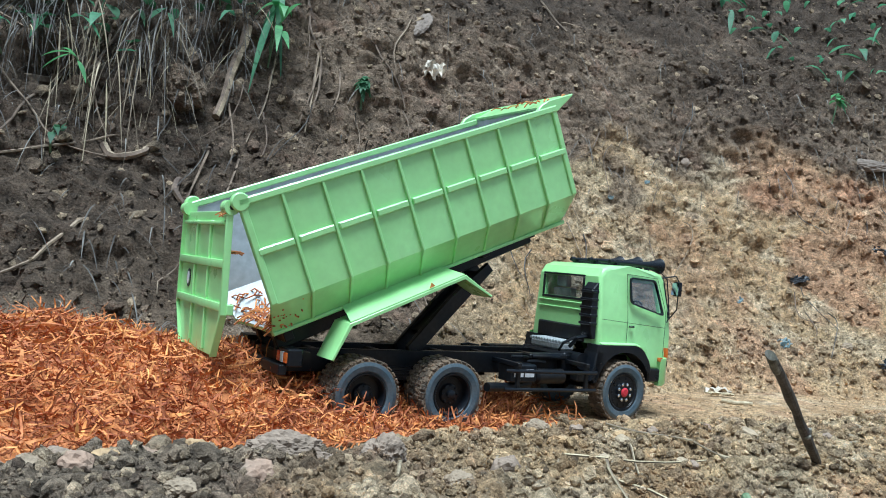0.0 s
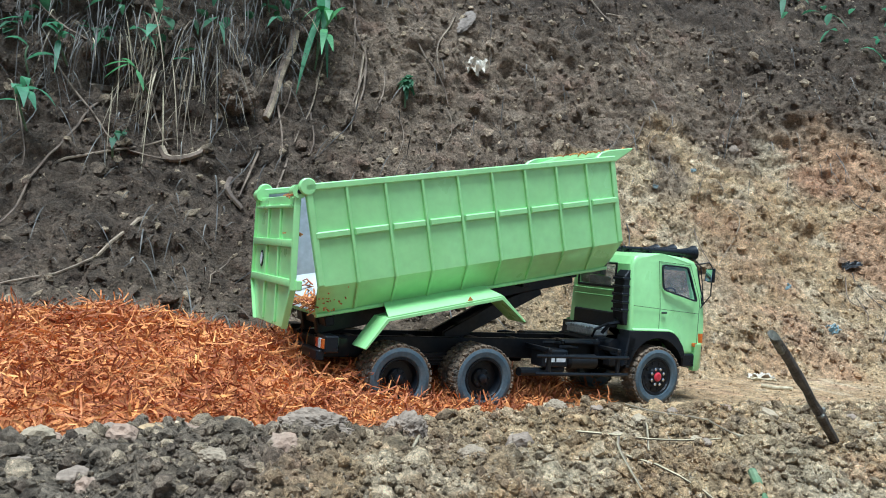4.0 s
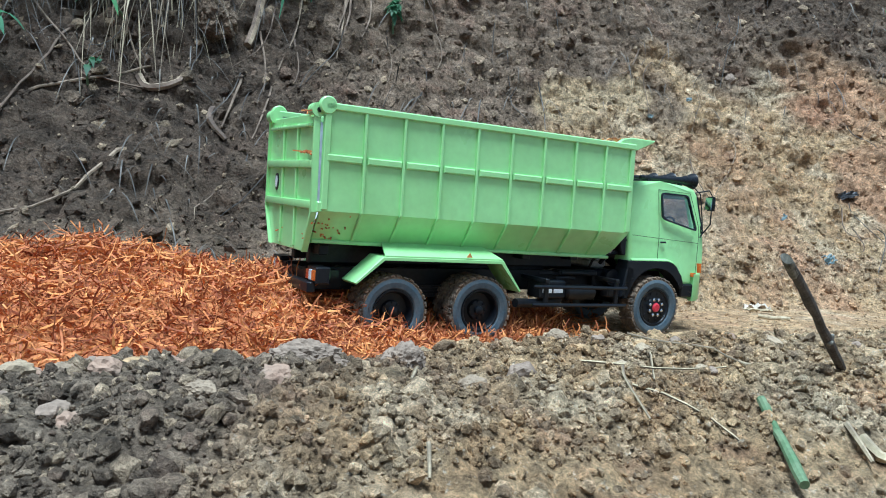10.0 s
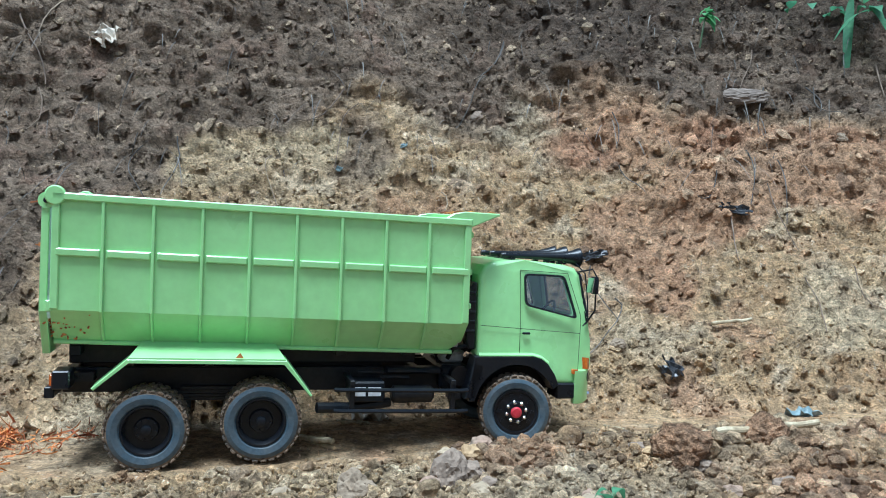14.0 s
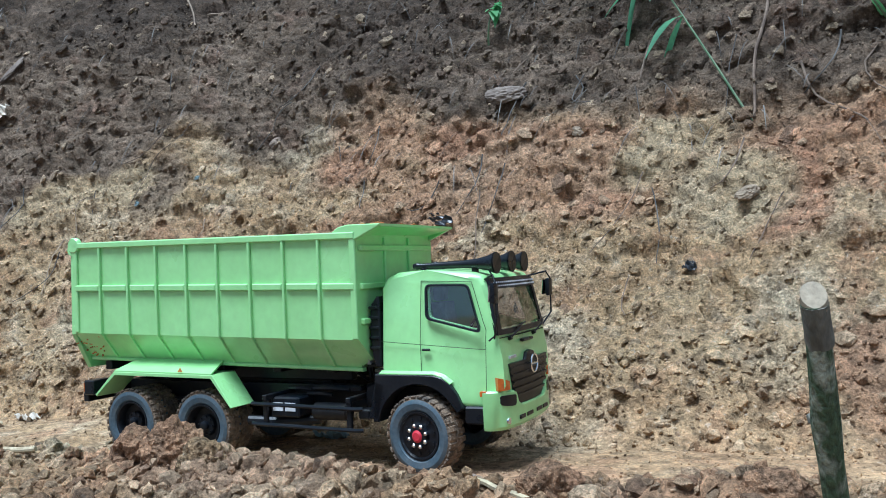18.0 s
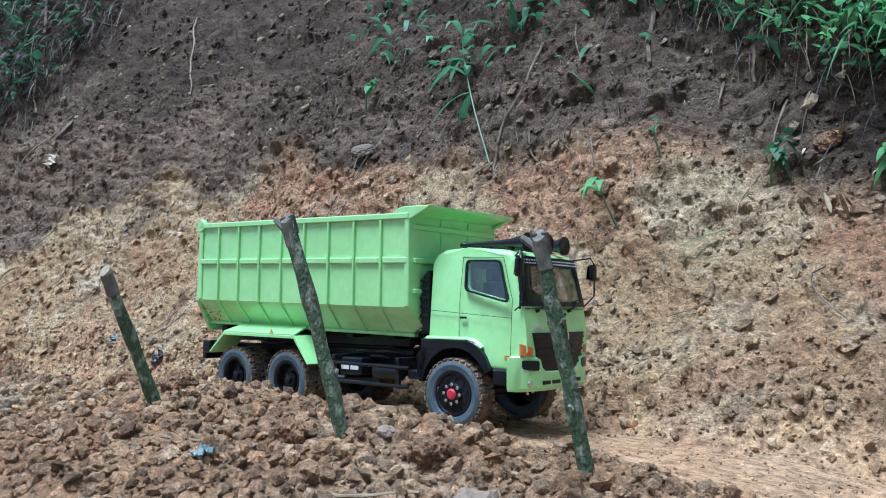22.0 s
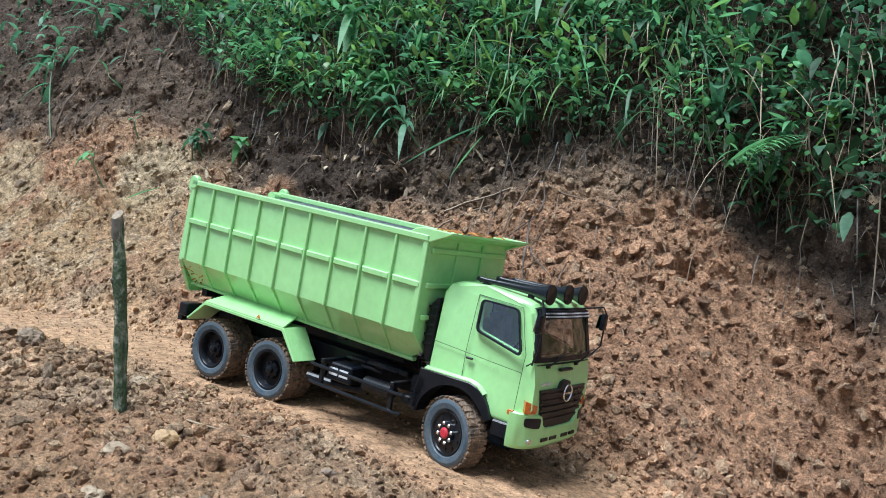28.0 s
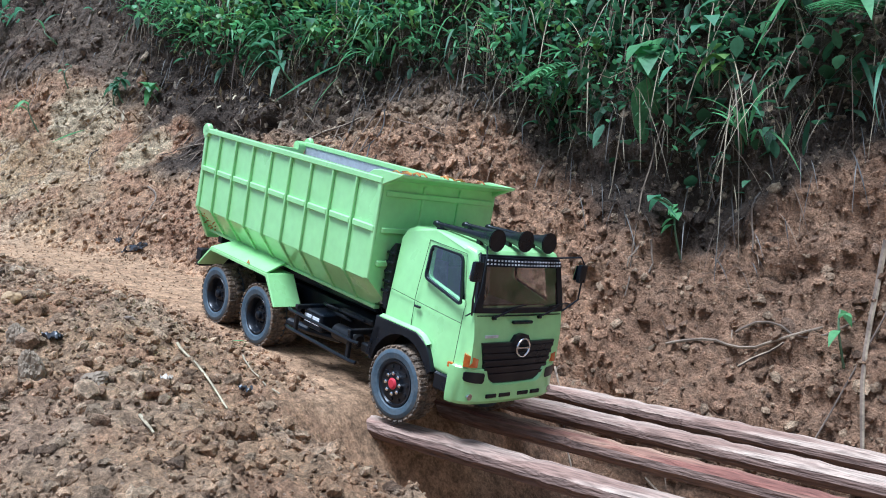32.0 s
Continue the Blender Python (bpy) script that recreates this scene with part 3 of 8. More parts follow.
def layers(X, Z, D, wob):
    """How much of each soil, and of painted shade, shows at a place."""
    dz = Z - np.interp(X, TX, TZ)
    top = np.interp(X, [-0.25, -0.08, 0.05, 0.18, 0.30, 0.38, 0.45, 0.52, 0.64, 0.99, 1.26, 1.44, 1.64, 1.85, 2.05, 2.3, 2.45, 2.6, 2.75, 2.9, 3.3], [-0.3, 0.05, 0.36, 0.46, 0.50, 0.60, 0.61, 0.54, 0.55, 0.52, 0.49, 0.465, 0.41, 0.42, 0.46, 0.31, 0.20, 0.17, 0.19, 0.24, 0.45])
    ochre = 1 - step(-0.05, 0.05, dz - top - 0.10 * wob)
    ochre = ochre * step(-0.25, 0.1, X + 0.15 * wob)
    red = step(1.9, 3.0, X + 0.5 * wob) * (1 - step(-0.06, 0.06, dz - top - 0.1 * wob)) * (0.35 + 0.55 * step(-0.24, -0.10, D))
    red = np.maximum(red, 0.7 * step(0.12, 0.3, wob) * ochre * step(0.3, 0.8, X))
    red = np.maximum(red, (0.30 + 0.5 * np.clip(wob, -0.5, 1)) * step(0.5, 1.3, X + 0.3 * wob) * (1 - step(-0.2, -0.1, D)))
    red = np.maximum(red, 0.52 * step(1.3, 2.1, X + 0.4 * wob) * (1 - step(-0.2, -0.1, D)))
    red = np.maximum(red, 0.85 * np.exp(-(((dz - top + 0.05 - 0.1 * wob) / 0.05) ** 2)) * step(0.6, 1.0, X + 0.2 * wob) * ochre)
    grey = (0.46 + 0.5 * np.clip(wob, -0.5, 0.5)) * (1 - step(-0.35, 0.15, X + 0.25 * wob)) * (1 - step(-0.25, -0.05, D))
    trail = (1 - step(0.10, 0.19, np.abs(D + 0.05 * wob))) * step(-0.3, 0.1, X) * (0.32 + 0.53 * step(1.2, 2.3, X))
    near = step(-2.2, -1.3, D)  # the unseen slope added behind the camera is dark humus
    # wet black humus below the undergrowth and under the dead grass, with plant shade painted in
    wet_shade = step(1.95, 2.25, X + 0.3 * wob) * (1 - step(2.85, 3.10, X + 0.3 * wob)) * step(0.0, 0.06, dz - top - 0.12 * wob)
    wet_shade = np.maximum(wet_shade, 0.8 * step(0.6, 0.85, dz + 0.3 * wob) * (1 - step(-0.45, -0.15, X)))
    # black humus behind the leaves, darkened in place of the shade there
    wet_shade = np.maximum(wet_shade, step(-0.05, 0.03, dz - np.interp(X, MX, MZ) - 0.06 * wob) * step(1.6, 1.9, X))
    wet_shade = np.maximum(wet_shade, (0.40 + 0.40 * step(0.6, 0.85, dz + 0.2 * wob) + 0.18 * step(0.8, 1.1, dz + 0.2 * wob)) * step(0.1, 0.9, X + 0.3 * wob) * (1 - np.maximum(ochre, red)))
    wet_shade = np.maximum(wet_shade, 0.8 * (1 - step(-0.5, -0.2, X + 0.2 * wob)) * step(0.05, 0.2, dz))
    # top of the bank: plant shade put into the soil colour
    wet_shade = np.maximum(wet_shade, 0.9 * step(0.72, 1.0, dz + 0.2 * wob) * (1 - step(0.9, 1.3, X)))
    wet_shade = np.maximum(wet_shade, 0.30 * step(3.45, 3.75, X + 0.2 * wob) * step(0.1, 0.2, D))
    bank = step(0.16, 0.22, D)
    dun = patches(DUN, X, dz, wob) * bank
    ochre, red = ochre * (1 - 0.8 * dun), red * (1 - 0.8 * dun)
    ruddy = patches(RUDDY, X, dz, wob) * bank
    red, ochre = np.maximum(red, ruddy), np.maximum(ochre, ruddy)
    cream = patches(CREAM, X, dz, wob) * bank
    red, ochre, wet_shade = red * (1 - cream), np.maximum(ochre, cream), wet_shade * (1 - np.maximum(cream, ruddy))
    return ochre * near, red * near, grey * near, trail * near, wet_shade * near, 0.62 * cream


LAND = {}


def build_ground():
    xs = np.concatenate([np.linspace(-12, -1.6, 22)[:-1], np.linspace(-1.6, -1.0, 30)[:-1], np.arange(-1.0, 4.6, 0.0063), np.linspace(4.6, 5.6, 40), np.linspace(5.6, 14, 16)[1:]])
    us = np.concatenate([np.linspace(PU[0], -1.0, 24)[:-1], np.linspace(-1.0, -0.62, 22)[:-1], np.arange(-0.62, 1.22, 0.0062), np.linspace(1.22, 2.2, 80), np.linspace(2.2, PU[-1], 14)[1:]])
    X, U = np.meshgrid(xs, us, indexing="ij")
    X, Y, Z, NY, NZ, D = lay(X, U)
    sh = X.shape
    K = np.array([rough(a, b, c, d, e) for a, b, c, d, e in zip(X.ravel(), Y.ravel(), Z.ravel(), D.ravel(), U.ravel())]).reshape(sh)
    wob = np.array([noise.fractal(Vector((a * 3.1, b * 3.1, c * 3.1)), 1.0, 2.0, 3) for a, b, c in zip(X.ravel(), Y.ravel(), Z.ravel())]).reshape(sh)
    verts = np.stack([X, Y + NY * K, Z + NZ * K], -1).reshape(-1, 3)
    n0, n1 = sh
    i = np.arange(n0 * n1).reshape(sh)
    faces = np.stack([i[:-1, :-1], i[1:, :-1], i[1:, 1:], i[:-1, 1:]], -1).reshape(-1, 4)
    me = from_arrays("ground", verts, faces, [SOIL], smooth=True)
    ochre, red, grey, trail, wet_shade, cream = layers(X, Z, D, wob)
    for name, val in (("ochre", ochre), ("red", red), ("grey", grey), ("trail", trail), ("wet_shade", wet_shade), ("cream", cream)):
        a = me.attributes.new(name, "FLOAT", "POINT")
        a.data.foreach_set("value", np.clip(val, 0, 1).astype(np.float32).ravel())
    LAND.update(x=X.ravel(), u=U.ravel(), d=D.ravel(), p=verts, n=np.stack([X * 0, NY, NZ], -1).reshape(-1, 3), soil=np.clip(np.stack([ochre, red, grey, trail, wet_shade, cream], -1), 0, 1).reshape(-1, 6))
    tagged(new("ground", me), "cut bank of dark humus over ochre and red clay with a dirt trail", "ground", "", "structure")


build_ground()

# ---- the model dump truck: x ahead, y to its left, z up from the ground ----
R_TYRE = 0.0445
PIVOT = (-0.140, 0.0, 0.092)      # bed's hinge
GATE = (-0.170, 0.0, 0.277)       # tailgate's hinge
ARM = (0.030, 0.0, 0.088)         # hoist's foot
truck = empty("dump_truck", "lime green scale model six-wheel dump truck with muddy tyres", "dump truck")


def bed_z(z, x):
    """The bed sits nose down by a little over a degree."""
    return z - 0.0245 * (x + 0.172)


def side_ring(x, inset):
    """The bed's section at x, from the left rim round to the right."""
    zt, zc, zb = bed_z(0.284, x), bed_z(0.162, x), bed_z(0.126, x)
    yt, yc, yb = 0.0925 - inset, 0.0935 - inset, 0.066 - inset * 0.7
    zb += inset * 1.2
    return [(yt, zt), (yc, zc), (yb, zb), (-yb, zb), (-yc, zc), (-yt, zt)]


def build_bed():
    bm = bmesh.new()
    x0, x1, th = -0.170, 0.284, 0.004
    rings = []
    for x, inset in ((x0, 0), (x1 - 0.018, 0), (x1, 0)):
        ring = side_ring(x, inset)
        if x == x1:  # the belly turns up towards the front wall
            ring = [(y, z + (0.012 if 1 < k < 4 else 0)) for k, (y, z) in enumerate(ring)]
        rings.append([bm.verts.new((x, y, z)) for y, z in ring])
    inner = [[bm.verts.new((x, y, z)) for y, z in side_ring(x, th)] for x in (x0, x1 - th)]
    for a, b in zip(rings, rings[1:]):
        for k in range(5):
            bm.faces.new((a[k], a[k + 1], b[k + 1], b[k]))
    lining = []
    for k in range(5):
        f = bm.faces.new((inner[0][k], inner[1][k], inner[1][k + 1], inner[0][k + 1]))
        lining.append(f)
        bm.faces.new((rings[0][k], inner[0][k], inner[0][k + 1], rings[0][k + 1]))
    bm.faces.new(rings[-1])
    lining.append(bm.faces.new(inner[1][::-1]))
    bm.faces.new((rings[0][0], rings[1][0], rings[2][0], inner[1][0], inner[0][0]))
    bm.faces.new((rings[0][5], inner[0][5], inner[1][5], rings[2][5], rings[1][5]))
    bm.faces.new((rings[2][0], rings[2][5], inner[1][5], inner[1][0]))
    for f in lining:
        f.material_index = 1
    bed = part("bed", bm, [GREEN, GREY_METAL], truck, "lime green ribbed tipper bed with a grey lining", PIVOT)
    L = 0.284 + 0.170
    for s in (-1, 1):
        yo = s * 0.0925
        # rim and middle rail
        bm = bmesh.new()
        prism(bm, [(x0, bed_z(0.277, x0)), (x1, bed_z(0.277, x1)), (x1, bed_z(0.285, x1)), (x0, bed_z(0.285, x0))], min(yo - s * 0.0065, yo + s * 0.0035), max(yo - s * 0.0065, yo + s * 0.0035), 0.0012)
        bmesh.ops.translate(bm, vec=(0, s * 0.001, 0), verts=bm.verts)
        part("rim_bar", bm, GREEN, bed)
        for xe in (x0 + 0.004, x1 - 0.004):
            bm = bmesh.new()
            prism(bm, [(xe - 0.004, bed_z(0.163, xe)), (xe + 0.004, bed_z(0.163, xe)), (xe + 0.004, bed_z(0.280, xe)), (xe - 0.004, bed_z(0.280, xe))], yo, yo + s * 0.0035, 0.001)
            part("end_post", bm, GREEN, bed)
        xs = [x0 + L * k / 9.0 for k in range(10)]
        for k in range(1, 9):
            x = xs[k]
            bm = bmesh.new()
            zt, zc, zb = bed_z(0.279, x), bed_z(0.162, x), bed_z(0.127, x)
            w = 0.0017
            pts = [(yo, zt), (s * 0.0965, zt), (s * 0.0975, zc), (s * 0.070, zb), (s * 0.066, zb), (s * 0.0925, zc + 0.002)]
            prism(bm, pts, x - w, x + w, 0.0007, axis="x")
            part("rib", bm, GREEN, bed)
        for k in range(9):
            a, b = xs[k] + 0.004, xs[k + 1] - 0.0022
            bm = bmesh.new()
            zr = bed_z(0.2235, (a + b) / 2)
            prism(bm, [(a, zr - 0.0042), (b, zr - 0.0042 - 0.0245 * (b - a)), (b, zr + 0.0042 - 0.0245 * (b - a)), (a, zr + 0.0042)], yo, yo + s * 0.0042, 0.0014)
            part("rail_segment", bm, GREEN, bed)
        # bottom edge strip
        bm = bmesh.new()
        prism(bm, [(x0, bed_z(0.123, x0)), (x1 - 0.012, bed_z(0.123, x1)), (x1 - 0.012, bed_z(0.1275, x1)), (x0, bed_z(0.1275, x0))], s * 0.060, s * 0.0695, 0.001)
        part("sill_strip", bm, GREEN, bed)
        # rear ear that carries the gate's hinge
        bm = bmesh.new()
        tube(bm, [(x0 + 0.003, s * 0.089, 0.2815), (x0 + 0.003, s * 0.0905, 0.2815), (x0 + 0.003, s * 0.0955, 0.2815), (x0 + 0.003, s * 0.097, 0.2815)], [0.0092, 0.0105, 0.0105, 0.0092], 20)
        part("hinge_ear", bm, GREEN, bed)
        # cheek of the cab guard
        bm = bmesh.new()
        prism(bm, [(0.252, bed_z(0.284, 0.25)), (0.284, bed_z(0.276, 0.284)), (0.316, 0.2785), (0.318, 0.2815), (0.275, 0.2825), (0.262, 0.2800)], s * 0.0885, s * 0.0955, 0.001)
        part("guard_cheek", bm, GREEN, bed)
        # mudguard over the rear wheels, carried by the bed
        bm = bmesh.new()
        y0, y1 = s * 0.060, s * 0.1035
        path = [(-0.124, 0.078), (-0.090, 0.108), (0.073, 0.106), (0.102, 0.069)]
        thick = 0.0032
        pts = path + [(0.1045, 0.0705), (0.0755, 0.1095), (-0.0915, 0.1115), (-0.1265, 0.0805)]
        prism(bm, pts, y0, y1, 0.0008)
        part("mudguard", bm, GREEN, bed)
        bm = bmesh.new()  # sloping skirt from the belly to the mudguard
        a = [(-0.080, s * 0.068, 0.1235), (0.064, s * 0.068, 0.121), (0.074, s * 0.1030, 0.1085), (-0.090, s * 0.1030, 0.1105)]
        lo = [bm.verts.new(p) for p in a]
        hi = [bm.verts.new((p[0], p[1], p[2] + 0.0025)) for p in a]
        bm.faces.new(lo), bm.faces.new(hi[::-1])
        for k in range(4):
            bm.faces.new((lo[k], hi[k], hi[(k + 1) % 4], lo[(k + 1) % 4]))
        part("skirt", bm, GREEN, bed)
        # rust spot
        bm = bmesh.new()
        prism(bm, [(0.020, 0.1125), (0.029, 0.1125), (0.025, 0.1185)], s * 0.1037, s * 0.1040)
        part("sticker", bm, SHAVING, bed, "small orange warning triangle")
    # front wall ribs and the cab guard
    for z in (0.262, 0.218, 0.178):
        bm = box(bmesh.new(), 0.283, 0.2885, -0.088, 0.088, z - 0.010, z - 0.003, 0.0012)
        part("front_rib", bm, GREEN, bed)
    for y in (-0.03, 0.03):
        bm = box(bmesh.new(), 0.283, 0.287, y - 0.002, y + 0.002, 0.135, 0.268, 0.0008)
        part("front_rib", bm, GREEN, bed)
    bm = prism(bmesh.new(), [(0.280, 0.270), (0.318, 0.2785), (0.318, 0.2815), (0.280, 0.2755)], -0.093, 0.093, 0.0008)
    part("cab_guard", bm, GREEN, bed)
    # black tipping frame under the belly
    bm = bmesh.new()
    for s in (-1, 1):
        box(bm, -0.160, 0.235, s * 0.028 - 0.006, s * 0.028 + 0.006, 0.096, 0.1215, 0.0015)
    for x in (-0.15, -0.06, 0.05, 0.14, 0.22):
        box(bm, x - 0.006, x + 0.006, -0.058, 0.058, 0.108, 0.120, 0.001)
    part("tipping_frame", bm, CHASSIS, bed, "black steel tipping frame")
    # tailgate
    x = x0 - 0.003
    bm = bmesh.new()
    pts = [(0.088, 0.272), (0.0905, 0.160), (0.066, 0.112), (-0.066, 0.112), (-0.0905, 0.160), (-0.088, 0.272)]
    prism(bm, pts, x - 0.004, x, 0.0008, axis="x")
    ORIGIN["gate"] = Vector(GATE)
    gate = part("tailgate", bm, GREEN, bed, "lime green ribbed tailgate hinged at the top", GATE)
    for z, w, h in ((0.259, 0.080, 0.0022), (0.2145, 0.087, 0.0046), (0.168, 0.088, 0.0046)):
        part("gate_rib", box(bmesh.new(), x - 0.0085, x - 0.0035, -w, w, z - h, z + h, 0.0018, 2), GREEN, gate)
    for y in (-0.027, 0.027):
        part("gate_post", box(bmesh.new(), x - 0.0070, x - 0.0035, y - 0.0018, y + 0.0018, 0.116, 0.262, 0.0008), GREEN, gate)
    for s in (-1, 1):
        bm = prism(bmesh.new(), [(s * 0.0890, 0.272), (s * 0.0915, 0.160), (s * 0.067, 0.112), (s * 0.064, 0.112), (s * 0.0885, 0.160), (s * 0.0860, 0.272)], x - 0.0080, x, 0.0008, axis="x")
        part("gate_edge", bm, GREEN, gate)
        bm = tube(bmesh.new(), [(x - 0.003, s * 0.074, 0.276), (x - 0.003, s * 0.091, 0.276)], 0.0085, 16)
        part("gate_hinge", bm, GREEN, gate, "rounded green hinge knuckle")
        bm = tube(bmesh.new(), [(x - 0.003, s * 0.0905, 0.276), (x - 0.003, s * 0.0925, 0.276)], 0.0030, 10)
        part("hinge_bolt", bm, CHASSIS, gate)
        bm = box(bmesh.new(), x - 0.0015, x + 0.006, min(s * 0.0905, s * 0.0945), max(s * 0.0905, s * 0.0945), 0.160, 0.172, 0.001)
        part("gate_latch", bm, GREEN, gate)
    bm = bmesh.new()
    ring = [(0.0 + 0.0072 * math.cos(a), 0.198 + 0.0108 * math.sin(a)) for a in np.linspace(0, 2 * math.pi, 25)[:-1]]
    prism(bm, ring, x - 0.0050, x - 0.0038, axis="x")
    bmesh.ops.translate(bm, vec=(0, 0.053, -0.006), verts=bm.verts)
    badge = part("badge", bm, BLACK, gate, "small dark oval badge")
    bm = bmesh.new()
    ring = [(0.053 + 0.0042 * math.cos(a), 0.192 + 0.0076 * math.sin(a)) for a in np.linspace(0, 2 * math.pi, 25)[:-1]]
    prism(bm, ring, x - 0.0056, x - 0.0046, axis="x")
    part("badge_face", bm, WHITE, gate)
    # stray shavings caught on the bed
    rnd = random.Random(5)
    bm = bmesh.new()
    for k in range(60):
        if k < 34:
            c = Vector((x0 + rnd.uniform(-0.002, 0.03), -rnd.uniform(0.055, 0.092), rnd.uniform(0.129, 0.150)))
            c.y = -0.068 - (c.z - 0.127) * 0.75 + 0.004
        elif k < 48:
            c = Vector((rnd.uniform(0.27, 0.314), rnd.uniform(-0.085, 0.06), 0.2815))
        else:
            c = Vector((x0 - 0.011, -rnd.uniform(0.05, 0.088), rnd.choice((0.274, 0.273, 0.227))))
        a, ln = rnd.uniform(0, 6.3), rnd.uniform(0.004, 0.011)
        dv = Vector((math.cos(a), math.sin(a) * 0.8, rnd.uniform(-0.3, 0.3))) * ln
        tube(bm, [c - dv, c + Vector((0, 0, 0.002)), c + dv], 0.0011, 4)
    for k in range(110):  # strands left on the bed's floor and lower flanks by the tail
        t = rnd.random() ** 1.6
        y = rnd.uniform(-0.084, 0.084)
        z = 0.1325 + max(0.0, abs(y) - 0.062) * 1.15
        c = Vector((x0 + 0.002 + 0.05 * t, y, z))
        a, ln = rnd.uniform(0, 6.3), rnd.uniform(0.006, 0.013)
        dv = Vector((math.cos(a), math.sin(a) * 0.8, rnd.uniform(-0.1, 0.4))) * ln
        tube(bm, [c - dv, c + Vector((0, 0, rnd.uniform(0.002, 0.006))), c + dv], 0.0011, 4)
    tagged(part("wood_shaving", bm, SHAVING, bed, "orange wood shavings caught on the bed"), kind="stuff")
    return bed, gate


bed, gate = build_bed()


def build_chassis():
    bm = bmesh.new()
    for s in (-1, 1):
        box(bm, -0.165, 0.425, s * 0.034 - 0.004, s * 0.034 + 0.004, 0.064, 0.092, 0.001)
    for x in (-0.16, -0.10, -0.01, 0.09, 0.16, 0.24, 0.30, 0.38, 0.42):
        box(bm, x - 0.005, x + 0.005, -0.032, 0.032, 0.066, 0.088, 0.001)
    part("chassis_rail", bm, CHASSIS, truck, "black ladder chassis")
    for x in (-0.071, 0.050, 0.350):
        bm = tube(bmesh.new(), [(x, -0.07, 0.0445), (x, 0.07, 0.0445)], 0.008, 10)
        if x < 0.2:
            bmesh.ops.create_uvsphere(bm, u_segments=12, v_segments=8, radius=0.016, matrix=Matrix.Translation((x, 0, 0.0445)))
        part("axle", bm, CHASSIS, truck)
    for s in (-1, 1):
        bm = bmesh.new()
        for k in range(4):
            box(bm, -0.075 + k * 0.012, 0.055 - k * 0.012, s * 0.046 - 0.004, s * 0.046 + 0.004, 0.056 + k * 0.004, 0.0595 + k * 0.004)
        part("leaf_spring", bm, CHASSIS, truck)
        # side guard of two tubes and their brackets
        y = s * 0.0985
        for z in (0.0515, 0.0755):
            bm = tube(bmesh.new(), [(0.130, y * 0.97, z), (0.139, y, z), (0.278, y, z - 0.002), (0.286, y * 0.97, z - 0.002)], 0.0024, 8)
            part("side_bar", bm, BLACK, truck, "glossy black side guard tube")
        for x in (0.150, 0.268):
            bm = box(bmesh.new(), x - 0.003, x + 0.003, y - s * 0.006, y - s * 0.001, 0.050, 0.086, 0.0008)
            box(bm, x - 0.003, x + 0.003, min(s * 0.036, y), max(s * 0.036, y), 0.080, 0.086, 0.0008)
            part("guard_bracket", bm, CHASSIS, truck)
        # battery box with two white labels, and the tank
        bm = box(bmesh.new(), 0.148, 0.190, s * 0.068 - 0.016, s * 0.068 + 0.016, 0.058, 0.082, 0.002)
        part("battery_box", bm, CHASSIS, truck)
        for k in range(2):
            bm = box(bmesh.new(), 0.152 + k * 0.018, 0.167 + k * 0.018, s * 0.0842 - 0.0006, s * 0.0842 + 0.0006, 0.0655, 0.0755)
            part("label_plate", bm, WHITE, truck, "white sticker")
        bm = tube(bmesh.new(), [(0.200, s * 0.066, 0.064), (0.203, s * 0.066, 0.064), (0.248, s * 0.066, 0.064), (0.251, s * 0.066, 0.064)], [0.007, 0.0105, 0.0105, 0.007], 16)
        part("air_tank", bm, CHASSIS, truck)
        bm = box(bmesh.new(), 0.195, 0.262, min(s * 0.040, s * 0.060), max(s * 0.040, s * 0.060), 0.086, 0.094, 0.002)
        part("tool_box", bm, CHASSIS, truck)
        bm = tube(bmesh.new(), [(0.112, s * 0.080, 0.052), (0.150, s * 0.072, 0.050), (0.20, s * 0.055, 0.052)], 0.006, 10)
        part("exhaust", bm, CHASSIS, truck)
        for k, (x, z, l) in enumerate(((0.205, 0.0835, 0.034), (0.222, 0.0905, 0.05), (0.176, 0.0900, 0.03))):
            bm = tube(bmesh.new(), [(x - l / 2, s * 0.062, z), (x, s * (0.064 + 0.002 * k), z + 0.001), (x + l / 2, s * 0.060, z - 0.001)], 0.0022, 7)
            part("air_line", bm, CHASSIS, truck)
        bm = box(bmesh.new(), 0.268, 0.284, min(s * 0.060, s * 0.078), max(s * 0.060, s * 0.078), 0.058, 0.070, 0.002)
        part("valve_block", bm, CHASSIS, truck)
        # rear lamp cluster
        bm = box(bmesh.new(), -0.168, -0.150, s * 0.070 - 0.016, s * 0.070 + 0.016, 0.076, 0.096, 0.0015)
        box(bm, -0.166, -0.130, min(s * 0.034, s * 0.060), max(s * 0.034, s * 0.060), 0.080, 0.090)
        lamp = part("rear_lamp", bm, BLACK, truck)
        for k, mt in ((0, REDLENS), (1, WHITE), (2, ORANGE)):
            bm = box(bmesh.new(), -0.1705, -0.1675, s * (0.060 + k * 0.010) - 0.004, s * (0.060 + k * 0.010) + 0.004, 0.080, 0.092, 0.0006)
            part("lens", bm, mt, lamp)
    # engine, gearbox and the pump behind the cab
    part("gearbox", box(bmesh.new(), 0.262, 0.300, -0.052, 0.052, 0.066, 0.0955, 0.004), CHASSIS, truck, "black gearbox")
    bm = box(bmesh.new(), 0.268, 0.297, -0.034, 0.036, 0.0957, 0.108, 0.003)
    for k in range(11):
        tube(bm, [(0.267, -0.032 + k * 0.0066, 0.1085), (0.297, -0.032 + k * 0.0066, 0.1085)], 0.0024, 6)
